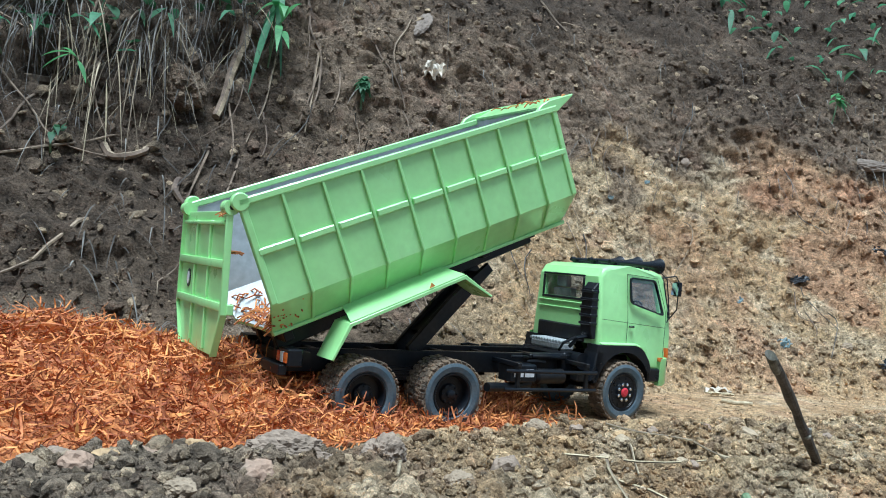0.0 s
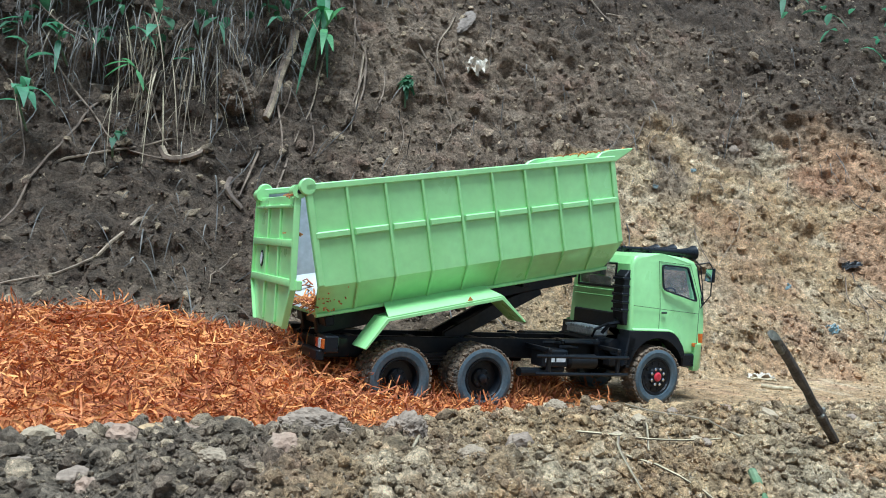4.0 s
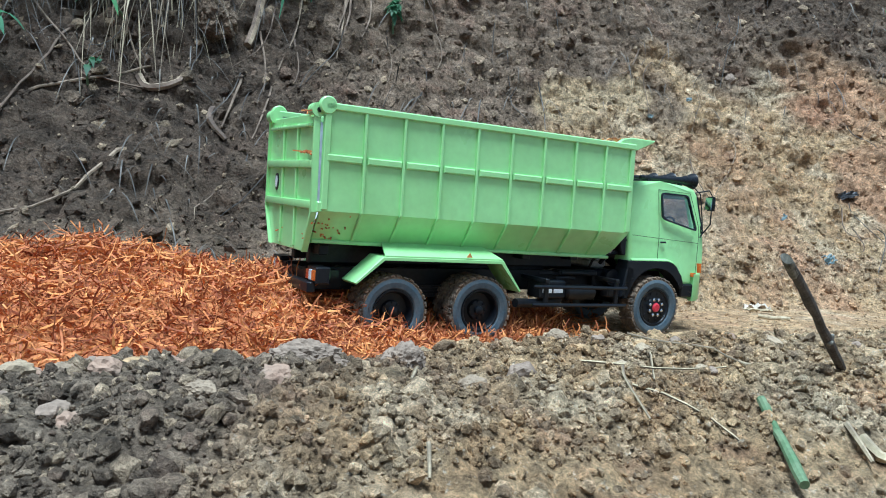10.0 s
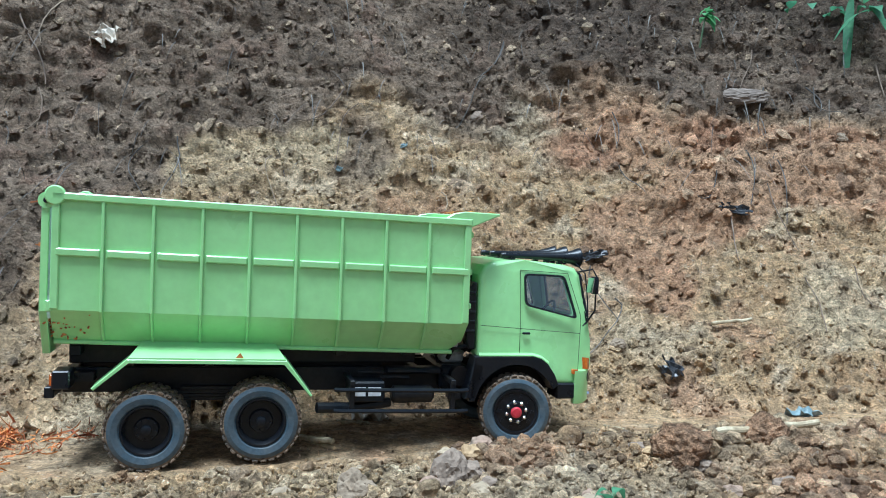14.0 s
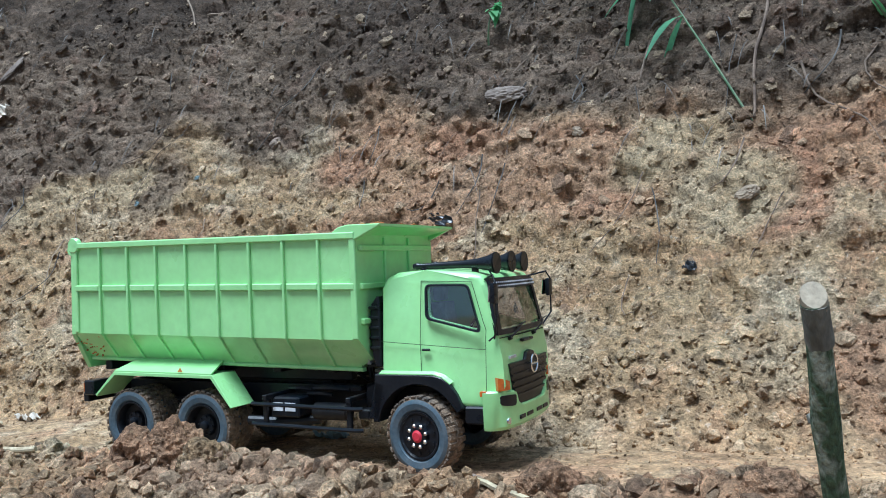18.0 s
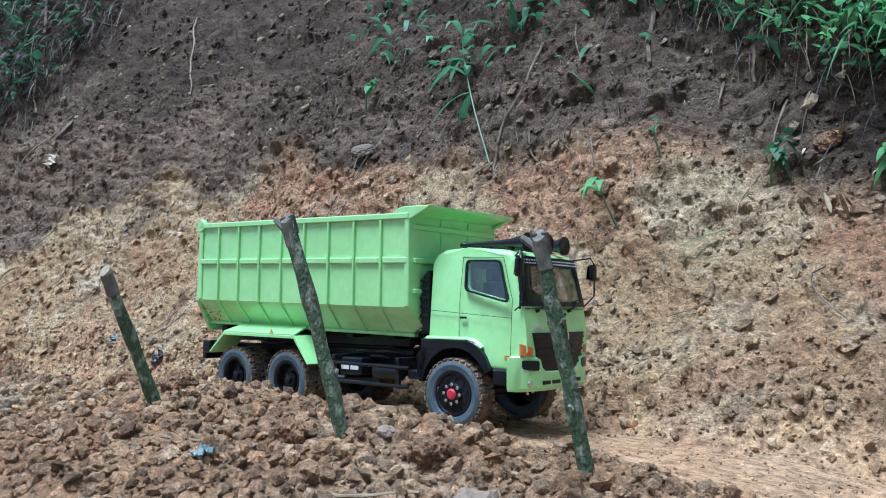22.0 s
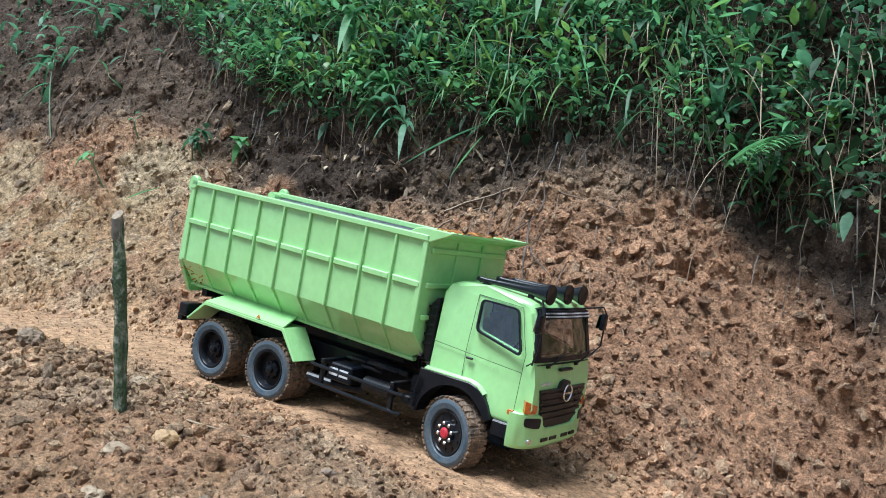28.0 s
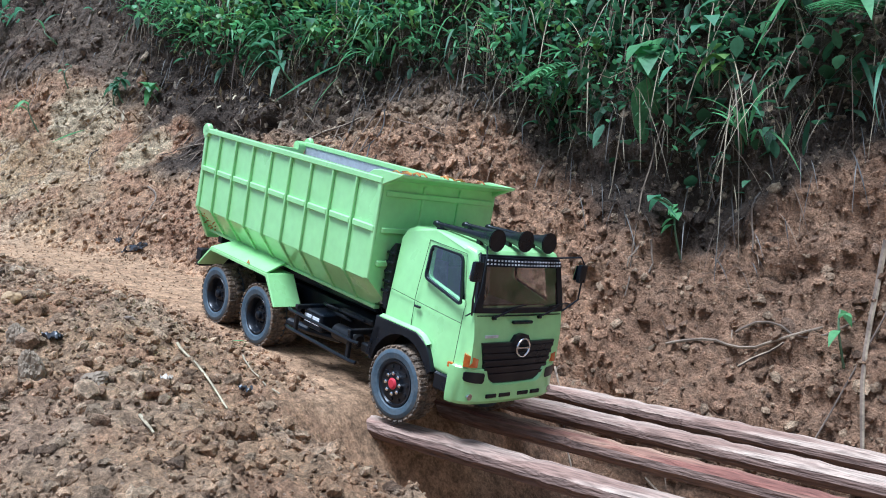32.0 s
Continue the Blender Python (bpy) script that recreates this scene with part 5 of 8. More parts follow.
    part("horn_bar", bm, BLACK, cab)
    # aerial cable down the pillar
    bm = tube(bmesh.new(), [(0.432, -0.058, 0.224), (0.4415, -0.0655, 0.212), (0.4445, -0.069, 0.180), (0.4440, -0.0735, 0.155), (0.436, -0.0770, 0.148)], 0.0009, 5)
    part("cable", bm, BLACK, cab)
    return cab


cab = build_cab()


def build_wheel(x, s, rear):
    """A wheel with its lugged tyre; s: -1 on the right, 1 on the left. Rear wheels are pairs."""
    width = 0.050 if rear else 0.030
    face = 0.0975 if rear else 0.0875
    c = (0, 0, 0)
    r = R_TYRE
    bm = bmesh.new()
    pairs = ((0.0, 0.0245), (0.0265, 0.050)) if rear else ((0.0, 0.030),)
    seg = 40
    for a, b in pairs:
        prof = [(r * 0.60, a + 0.004), (r * 0.66, a + 0.0012), (r * 0.80, a), (r * 0.90, a + 0.0012), (r * 0.968, a + 0.0035), (r * 0.980, (a + b) / 2),
                (r * 0.968, b - 0.0035), (r * 0.90, b - 0.0012), (r * 0.80, b), (r * 0.60, b - 0.003)]
        lathe(bm, [(q, -s * y) for q, y in prof], c, seg)
    for f in bm.faces:
        q = sum((math.hypot(v.co.x, v.co.z) for v in f.verts)) / len(f.verts)
        f.material_index = 1 if q > r * 0.925 else 0
    # lugs
    rnd = random.Random(int((x + 1) * 1000) + s)
    for a, b in pairs:
        mid = (a + b) / 2
        for k in range(30):
            for side in (0, 1):
                ang = 2 * math.pi * (k + 0.5 * side) / 30
                y0, y1 = (a + 0.0010, mid - 0.001) if side == 0 else (mid + 0.001, b - 0.0010)
                t = bmesh.new()
                box(t, r * 0.94, r * rnd.uniform(0.985, 1.008), -0.0034, 0.0030, y0, y1, 0.0006)
                rot = Matrix.Rotation(ang, 4, "Z")
                for v in t.verts:
                    p = rot @ v.co
                    v.co = Vector((p.x, -s * p.z, p.y))
                me = bpy.data.meshes.new("lug")
                t.to_mesh(me)
                t.free()
                n0 = len(bm.faces)
                bm.from_mesh(me)
                bpy.data.meshes.remove(me)
                bm.faces.ensure_lookup_table()
                for f in bm.faces[n0:]:
                    f.material_index = 1
    bmesh.ops.translate(bm, vec=(x, s * face, R_TYRE), verts=bm.verts)
    w = part("wheel", bm, [RUBBER, MUD], truck, "mud-caked rubber tyre on a black rim", (x, s * face, R_TYRE))
    bm = bmesh.new()
    deep = 0.013 if rear else 0.004
    lathe(bm, [(q * r, -s * y) for q, y in ((0.615, 0.003), (0.60, 0.0018), (0.56, 0.0020), (0.53, 0.004), (0.50, deep), (0.30, deep), (0.27, deep - 0.004), (0.12, deep - 0.005), (0.001, deep - 0.005))], (x, s * face, R_TYRE), 32)
    if not rear:
        for k in range(10):
            a = 2 * math.pi * k / 10
            tube(bm, [(x + 0.44 * r * math.cos(a), s * (face - 0.0045), R_TYRE + 0.44 * r * math.sin(a)), (x + 0.44 * r * math.cos(a), s * (face - 0.0028), R_TYRE + 0.44 * r * math.sin(a))], 0.0024, 8)
    part("rim", bm, BLACK, w, "black rim", (x, s * face, R_TYRE))
    bm = bmesh.new()
    if rear:
        tube(bm, [(x, s * (face - 0.011), R_TYRE), (x, s * (face - 0.004), R_TYRE), (x, s * (face - 0.003), R_TYRE)], [0.006, 0.0055, 0.003], 14)
        for k in range(8):
            a = 2 * math.pi * k / 8
            tube(bm, [(x + 0.0105 * math.cos(a), s * (face - 0.010), R_TYRE + 0.0105 * math.sin(a)), (x + 0.0105 * math.cos(a), s * (face - 0.0065), R_TYRE + 0.0105 * math.sin(a))], 0.0014, 6)
        part("hub", bm, BLACK, w, "black hub", (x, s * face, R_TYRE))
    else:
        tube(bm, [(x, s * (face - 0.004), R_TYRE), (x, s * (face + 0.0012), R_TYRE), (x, s * (face + 0.0028), R_TYRE)], [0.0072, 0.0068, 0.0045], 16)
        part("hub", bm, RED, w, "red hub cap", (x, s * face, R_TYRE))
        for k in range(8):
            a = 2 * math.pi * (k + 0.5) / 8
            bm = tube(bmesh.new(), [(x + 0.0118 * math.cos(a), s * (face - 0.004), R_TYRE + 0.0118 * math.sin(a)), (x + 0.0118 * math.cos(a), s * (face + 0.0012), R_TYRE + 0.0118 * math.sin(a)),
                                     (x + 0.0118 * math.cos(a), s * (face + 0.0022), R_TYRE + 0.0118 * math.sin(a))], [0.0024, 0.0024, 0.0015], 8)
            part("wheel_nut", bm, CHROME, w, "chrome wheel nut", (x, s * face, R_TYRE))
    return w, (x, s * face, R_TYRE), rear


wheels = [build_wheel(x, s, x < 0.2) for x in (-0.071, 0.050, 0.350) for s in (-1, 1)]

# ---- wood shavings tipped on the trail ----
def strips(rnd, pts, dirs, length, width, curl):
    """Curled flat strips with a little thickness, five pieces long; arrays of verts and quads."""
    n, seg = len(pts), 5
    v = np.zeros((n, seg + 1, 2, 3))
    side = np.cross(dirs, rnd.normal(size=(n, 3)))
    side /= np.linalg.norm(side, axis=1, keepdims=True) + 1e-9
    up = np.cross(side, dirs)
    for k in range(seg + 1):
        s = (k / seg - 0.5)
        ang = curl * s
        off = dirs * (np.sin(ang) / (curl + 1e-6) * length)[:, None] + up * ((1 - np.cos(ang)) / (curl + 1e-6) * length)[:, None]
        w = (width * (0.6 + 0.8 * (0.25 - s * s)))[:, None]
        tw = side * np.cos(ang * 0.4)[:, None] + up * np.sin(ang * 0.4)[:, None]
        v[:, k, 0], v[:, k, 1] = pts + off - tw * w, pts + off + tw * w
    i = np.arange(n * (seg + 1) * 2).reshape(n, seg + 1, 2)
    f = np.stack([i[:, :-1, 0], i[:, :-1, 1], i[:, 1:, 1], i[:, 1:, 0]], -1).reshape(-1, 4)
    return v.reshape(-1, 3), f


def heap(x, y):
    """Height of the shavings over the trail's plane."""
    across = (y - np.interp(x, TX, TY))
    ridge = np.interp(x, [-2.2, -1.6, -0.9, -0.45, -0.25, -0.12, 0.0, 0.13, 0.2], [0.0, 0.07, 0.092, 0.092, 0.075, 0.042, 0.012, 0.004, 0.0])
    shape = np.clip(1 - (np.abs(across - 0.03) / 0.245) ** 2.2, 0, 1)
    return ridge * shape


def build_shavings():
    rnd = np.random.default_rng(4)
    n = 42000
    x = rnd.uniform(-1.5, 0.2, n)
    y = np.interp(x, TX, TY) + rnd.uniform(-0.27, 0.27, n)
    h = heap(x, y)
    keep = (h > 0.004) | ((rnd.random(n) < 0.12) & (x > -0.5))
    x, y, h = x[keep], y[keep], h[keep]
    n = len(x)
    bumps = np.array([noise.fractal(Vector((a * 9, b * 9, 0.3)), 1.0, 2.0, 3) for a, b in zip(x, y)])
    z = np.interp(x, TX, TZ) + np.interp(x, TX, TS) * (y - np.interp(x, TX, TY)) + h * (1 + 0.25 * bumps) + 0.006 + rnd.uniform(-0.014, 0.009, n) * np.clip(h / 0.03, 0.2, 1)
    dirs = rnd.normal(size=(n, 3)) * [1, 1, 0.55]
    dirs /= np.linalg.norm(dirs, axis=1, keepdims=True)
    length = rnd.uniform(0.016, 0.046, n) * np.where(rnd.random(n) < 0.08, 1.7, 1)
    v, f = strips(rnd, np.stack([x, y, z], 1), dirs, length, rnd.uniform(0.0006, 0.0016, n) * np.where(rnd.random(n) < 0.08, 1.6, 1), rnd.uniform(0.3, 4.4, n))
    tagged(new("shavings", from_arrays("shavings", v, f, [SHAVING])), "heap of curled bright orange wood shavings on the trail", "wood shavings", "", "stuff")
    # packed core of the heap
    xs, ys = np.linspace(-2.2, 0.2, 130), np.linspace(-0.30, 0.28, 40)
    X, D = np.meshgrid(xs, ys, indexing="ij")
    Y = np.interp(X, TX, TY) + D
    H = heap(X, Y)
    Z = np.interp(X, TX, TZ) + np.interp(X, TX, TS) * D + H - 0.010 + np.array([0.012 * noise.noise(Vector((a * 40, b * 40, 1))) for a, b in zip(X.ravel(), Y.ravel())]).reshape(X.shape) * np.clip(H / 0.03, 0, 1)
    i = np.arange(X.size).reshape(X.shape)
    f = np.stack([i[:-1, :-1], i[1:, :-1], i[1:, 1:], i[:-1, 1:]], -1).reshape(-1, 4)
    tagged(new("shavings_core", from_arrays("shavings_core", np.stack([X, Y, Z], -1).reshape(-1, 3), f, [SHAVING], smooth=True)), "packed orange shavings inside the heap", "wood shavings", "", "stuff")


build_shavings()


# ---- stakes, sticks, planks ----
STAKE_END = material("weathered stake end", (0.36, 0.30, 0.215), 0.85, 0, (0.24, 0.19, 0.13), 90, 300, 0.4, 0.001, 0.4)
PEELED = material("peeled grey bark", (0.20, 0.19, 0.16), 0.85, 0, (0.09, 0.085, 0.065), 80, 260, 0.8, 0.002, 0.6, stretch=(1, 1, 0.4))


def stake(base, top, r, seed, mat=BARK, label="rough green-barked stake with a cut top driven into the soil", fork=0):
    rnd = random.Random(seed)
    base, top = Vector(base), Vector(top)
    low = base + (base - top).normalized() * 0.12
    ob = empty("stake", label, "stake", "stakes along the trail", Matrix.Translation(base))
    pts, rad = [], []
    n = 14
    bend = Vector((rnd.uniform(-1, 1), rnd.uniform(-1, 1), 0)) * 0.004
    for k in range(n + 1):
        t = k / n
        p = low.lerp(top, t) + bend * math.sin(t * math.pi) + Vector((rnd.uniform(-1, 1), rnd.uniform(-1, 1), 0)) * 0.0008
        pts.append(p - base)
        rad.append(r * (1.12 - 0.2 * t) * (1 + (0.18 if k in (4, 8, 11) else 0) + rnd.uniform(-0.05, 0.05)))
    bm = tube(bmesh.new(), pts, rad, 12, True, 0.12)
    ORIGIN[ob.name] = Vector()
    part("shaft", bm, mat, ob)
    w = (top - base).normalized()
    side = w.orthogonal().normalized()
    across = w.cross(side)
    # peeled collar of grey inner bark below the cut
    bm = tube(bmesh.new(), [pts[-1] - w * 0.024, pts[-1] - w * 0.020, pts[-1] - w * 0.010, pts[-1] - w * 0.0005], [rad[-1] * 0.98, rad[-1] * 1.05, rad[-1] * 1.03, rad[-1] * 1.05], 16, True, 0.10)
    part("peeled_collar", bm, PEELED, ob, "grey peeled bark at the top")
    bm = bmesh.new()
    low_ring, top_ring = [], []
    for k in range(14):
        d = side * math.cos(k * math.pi / 7) + across * math.sin(k * math.pi / 7)
        low_ring.append(bm.verts.new(pts[-1] + d * rad[-1] * 1.03 - w * 0.003))
        top_ring.append(bm.verts.new(pts[-1] + d * rad[-1] * 0.96 + w * (0.0048 + 0.0045 * d.y - 0.002 * d.x + rnd.uniform(-0.0004, 0.0004))))
    bm.faces.new(top_ring)
    for k in range(14):
        bm.faces.new((low_ring[k], low_ring[(k + 1) % 14], top_ring[(k + 1) % 14], top_ring[k]))
    part("cut_end", bm, PEELED if fork or mat is DARKBARK else STAKE_END, ob, "weathered cut end")
    for k in range(fork):  # torn splinters left by the cut
        d = (side * math.cos(k * 2.4) + across * math.sin(k * 2.4)) * rad[-1] * 0.75
        bm = tube(bmesh.new(), [pts[-1] + d - w * 0.012, pts[-1] + d * 1.1 + w * 0.006, pts[-1] + d * 1.5 + w * rnd.uniform(0.005, 0.011)], [0.0036, 0.0032, 0.0014], 7, True, 0.3)
        part("splinter", bm, DARKBARK, ob, "dark torn splinter")
    if fork:  # broken side of the top, bent over
        bm = tube(bmesh.new(), [pts[-1] - w * 0.020, pts[-1] - w * 0.004 + Vector((-0.007, 0, 0)), pts[-1] + w * 0.004 + Vector((-0.017, -0.003, 0))], [r * 0.55, r * 0.72, r * 0.40], 9, True, 0.3)
        part("broken_stub", bm, PEELED, ob, "grey broken stub bent aside")
    for k in range(3):
        q = pts[rnd.choice((4, 6, 8, 11))]
        d = (side * rnd.uniform(-1, 1) + across * rnd.uniform(-1, 1)).normalized()
        bm = tube(bmesh.new(), [q, q + d * r * 1.15 + w * 0.002, q + d * r * 1.4 + w * 0.004], [0.0042, 0.003, 0.0012], 7, True, 0.3)
        part("knot", bm, PEELED if k else mat, ob, "pale knot")
    return ob


stake((1.836, 1.386, -0.005), (1.840, 1.304, 0.188), 0.0069, 1)
stake((2.085, 1.454, 0.005), (2.050, 1.405, 0.236), 0.0071, 2, fork=2)
stake((2.326, 1.532, 0.008), (2.306, 1.491, 0.208), 0.0064, 3, fork=2)
stake((2.618, 1.551, -0.027), (2.635, 1.545, 0.190), 0.0063, 4)
stake((2.975, 1.590, -0.085), (2.991, 1.572, 0.138), 0.0073, 5)
stake((0.405, 0.905, -0.031), (0.288, 0.7355, 0.088), 0.0046, 6, DARKBARK, "dark wet stick leaning out of the gravel")


def lying_stick(a, b, r, mat, label, seed=0, name="stick"):
    rnd = random.Random(seed)
    a, b = Vector(a), Vector(b)
    pts = [a.lerp(b, k / 8) + Vector((0, 0, rnd.uniform(-1, 1) * r * 0.3)) for k in range(9)]
    bm = tube(bmesh.new(), [p - a for p in pts], [r * rnd.uniform(0.85, 1.1) for _ in pts], 9, True, 0.15)
    return thing(name, bm, mat, label, "stick", m=Matrix.Translation(a))


lying_stick((0.658, 1.016, -0.014), (0.765, 1.018, -0.022), 0.0075, DARKBARK, "short charred stick lying in the gravel", 1)
for a, b, r, k in (((0.987, 1.815, 0.118), (1.049, 1.836, 0.124), 0.0028, 5), ((0.469, 1.410, -0.008), (0.515, 1.395, -0.009), 0.0035, 6), ((0.825, 1.555, -0.006), (0.858, 1.500, -0.004), 0.0022, 7)):
    lying_stick(a, b, r, CUTWOOD, "short pale stick lying on the soil", k)
lying_stick((0.276, 0.759, -0.037), (0.277, 0.650, -0.082), 0.0042, BAMBOO, "green bamboo stick lying in the gravel", 2)


PLANK_WAY = Vector((0.990, 0.0986, -0.100)).normalized()


def plank(start, length, w, th, seed, top):
    """A rough-sawn plank with ragged edges: pale sawn top, dark sides."""
    rnd = random.Random(seed)
    bm = bmesh.new()
    n = 90
    rings = []
    for k in range(n + 1):
        x = length * k / n
        j = 0.0045 * noise.noise(Vector((x * 14, seed, 0))) + 0.005 * noise.noise(Vector((x * 60, seed, 3)))
        j2 = 0.0045 * noise.noise(Vector((x * 14, seed, 7))) + 0.005 * noise.noise(Vector((x * 60, seed, 9)))
        s = 0.0028 * noise.noise(Vector((x * 40, seed, 20)))
        ww = w * min(1.0, 0.42 + 0.12 * k)
        rings.append([bm.verts.new((x + (rnd.uniform(-0.01, 0.01) if k in (0, n) else 0), y, z)) for y, z in
                      ((-ww / 2 + 0.004, -th), (-ww / 2 + j * 0.7 - 0.002, -th * 0.55), (-ww / 2 + j, -0.003), (-ww / 2 + j + 0.003, s), (0.0, 0.0012 - s), (ww / 2 + j2 - 0.003, -s), (ww / 2 + j2, -0.003), (ww / 2 + j2 * 0.7, -th * 0.55), (ww / 2 - 0.004, -th))])
    for a, b in zip(rings, rings[1:]):
        for j in range(9):
            f = bm.faces.new((a[j], a[(j + 1) % 9], b[(j + 1) % 9], b[j]))
            f.material_index = 1 if 2 <= j <= 5 else 0
    bm.faces.new(rings[0][::-1]), bm.faces.new(rings[-1])
    m = PLANK_WAY.to_track_quat("X", "Z").to_matrix().to_4x4()
    return thing("plank", bm, [PLANKWOOD, top], "long rough-sawn %s plank with ragged dark edges bridging a hollow" % ("orange-brown" if top is HEARTWOOD else "weathered pinkish"), "plank", "planks of the bridge", m=Matrix.Translation(start) @ m)


for k, (s, w) in enumerate((((3.565, 1.770, -0.228), 0.036), ((3.60, 1.90, -0.230), 0.032), ((3.60, 2.015, -0.232), 0.040), ((3.613, 2.130, -0.236), 0.044))):
    plank(Vector(s), 1.45, w, 0.020, k, HEARTWOOD if k == 1 else PLANKTOP)


# ---- loose clods and stones ----
def chunk(level):
    bm = bmesh.new()
    bmesh.ops.create_icosphere(bm, subdivisions=level, radius=1.0)
    v = np.array([tuple(p.co) for p in bm.verts])
    f = np.array([[p.index for p in q.verts] for q in bm.faces])
    bm.free()
    return v, f


def pick(gen, n, x0, x1, d0, d1, u1=9.0):
    """Random places of the built ground, and a little jitter."""
    near = np.nonzero((LAND["x"] > x0) & (LAND["x"] < x1) & (LAND["d"] > d0) & (LAND["d"] < d1) & (LAND["u"] < u1)
                      & ~((LAND["x"] < 0.02) & (LAND["d"] > -0.26) & (LAND["d"] < 0.2)) & ~((LAND["x"] > 3.56) & (LAND["d"] > -0.22) & (LAND["d"] < 0.3)))[0]
    i = gen.choice(near, n)
    return LAND["p"][i] + gen.uniform(-0.003, 0.003, (n, 3)) * [1, 1, 0.3], LAND["n"][i], LAND["soil"][i], LAND["x"][i], LAND["d"][i]


def turns(gen, n):
    """Random rotations."""
    q = gen.normal(size=(n, 4))
    q /= np.linalg.norm(q, axis=1, keepdims=True)
    w, x, y, z = q.T
    return np.stack([1 - 2 * (y * y + z * z), 2 * (x * y - z * w), 2 * (x * z + y * w), 2 * (x * y + z * w), 1 - 2 * (x * x + z * z), 2 * (y * z - x * w),
                     2 * (x * z - y * w), 2 * (y * z + x * w), 1 - 2 * (x * x + y * y)], -1).reshape(n, 3, 3)


def lumps(gen, shape, P, N, size, squash, uneven, sink):
    """Broken lumps of one base shape at many places; squash flattens them onto the face."""
    bv, bf = shape
    n = len(P)
    v = bv[None] * (1 + uneven * gen.normal(size=(n, len(bv), 1)))
    v = v * gen.uniform(0.6, 1.35, (n, 1, 3))
    v = np.einsum("nij,nkj->nki", turns(gen, n), v) * size[:, None, None]
    along = np.einsum("nkj,nj->nk", v, N)[..., None] * N[:, None]
    v = v - along * (1 - squash[:, None, None]) + (P + N * (size * sink)[:, None])[:, None]
    f = (np.arange(n)[:, None, None] * len(bv) + bf[None]).reshape(-1, 3)
    return v.reshape(-1, 3), f, len(bv)


def scatter_clods():
    gen = np.random.default_rng(3)
    small, large = chunk(1), chunk(2)
    tiny = (np.array([[1, 0, 0], [-1, 0, 0], [0, 1, 0], [0, -1, 0], [0, 0, 1], [0, 0, -1]], float),
            np.array([[0, 2, 4], [2, 1, 4], [1, 3, 4], [3, 0, 4], [2, 0, 5], [1, 2, 5], [3, 1, 5], [0, 3, 5]]))
    r = gen.random
    sets = []
    # shape, count, x range, d range, smallest, spread, power, squash, unevenness, sink
    for shape, n, x0, x1, d0, d1, a, b, e, squash, uneven, sink in (
            (small, 18000, -0.97, 4.45, -0.72, -0.12, 0.0018, 0.0068, 3.0, 0.95, 0.15, 0.25), (large, 900, -0.97, 4.45, -0.60, -0.13, 0.0055, 0.0080, 3.0, 0.9, 0.13, 0.10),
            (small, 11000, -0.60, 1.00, -0.74, -0.22, 0.0016, 0.0042, 2.0, 0.95, 0.12, 0.30), (tiny, 16000, -0.60, 1.00, -0.76, -0.20, 0.0011, 0.0018, 1.5, 1.0, 0.15, 0.30),
            (small, 3500, -0.97, 4.45, 0.11, 0.22, 0.0018, 0.007, 3.5, 1.0, 0.24, 0.15), (small, 16000, -0.97, 4.45, 0.16, 0.90, 0.0022, 0.0090, 3.0, 0.55, 0.28, 0.0),
            (large, 1100, -0.97, 4.45, 0.16, 0.75, 0.006, 0.010, 3.0, 0.5, 0.16, -0.1), (small, 8500, 2.60, 4.45, 0.14, 0.62, 0.002, 0.0080, 2.8, 0.75, 0.2, 0.05),
            (small, 4500, -0.97, 4.45, 0.85, 1.75, 0.004, 0.012, 2.5, 0.6, 0.25, 0.0), (small, 3500, 0.90, 2.90, -0.56, -0.13, 0.0035, 0.0060, 1.6, 0.95, 0.13, 0.25),
            (tiny, 30000, -0.97, 4.45, -0.62, -0.11, 0.0011, 0.0024, 1.5, 1.0, 0.2, 0.2), (tiny, 40000, -0.97, 4.45, 0.13, 0.95, 0.0012, 0.0028, 1.5, 0.8, 0.25, 0.1),
            (tiny, 12000, 3.05, 4.45, 0.10, 0.62, 0.0012, 0.0026, 1.5, 0.9, 0.25, 0.15), (tiny, 6000, -0.97, 4.45, -0.15, 0.13, 0.0008, 0.0018, 2.0, 1.0, 0.2, 0.3)):
        P, N, S, X, D = pick(gen, n, x0, x1, d0, d1)
        size = a + b * r(n) ** e
        berm = (X > 0.9) & (X < 2.7) & (D > -0.42) & (D < -0.14)
        size = size * np.where(berm & (size > 0.003), 1.12, 1.0)
        v, f, k = lumps(gen, shape, P, N, size, np.full(n, squash), uneven, sink)
        sets.append((v, f, np.repeat(S, k, axis=0)))
    at, fs = 0, []
    for v, f, s in sets:
        fs.append(f + at)
        at += len(v)
    me = from_arrays("clods", np.concatenate([q[0] for q in sets]), np.concatenate(fs), [LOOSE])
    ats = np.concatenate([q[2] for q in sets]).astype(np.float32)
    for j, name in enumerate(("ochre", "red", "grey", "trail", "wet_shade", "cream")):
        me.attributes.new(name, "FLOAT", "POINT").data.foreach_set("value", np.ascontiguousarray(ats[:, j]))
    tagged(new("clods", me), "loose clods, crumbs and broken plates of soil", "clods", "", "stuff")


scatter_clods()


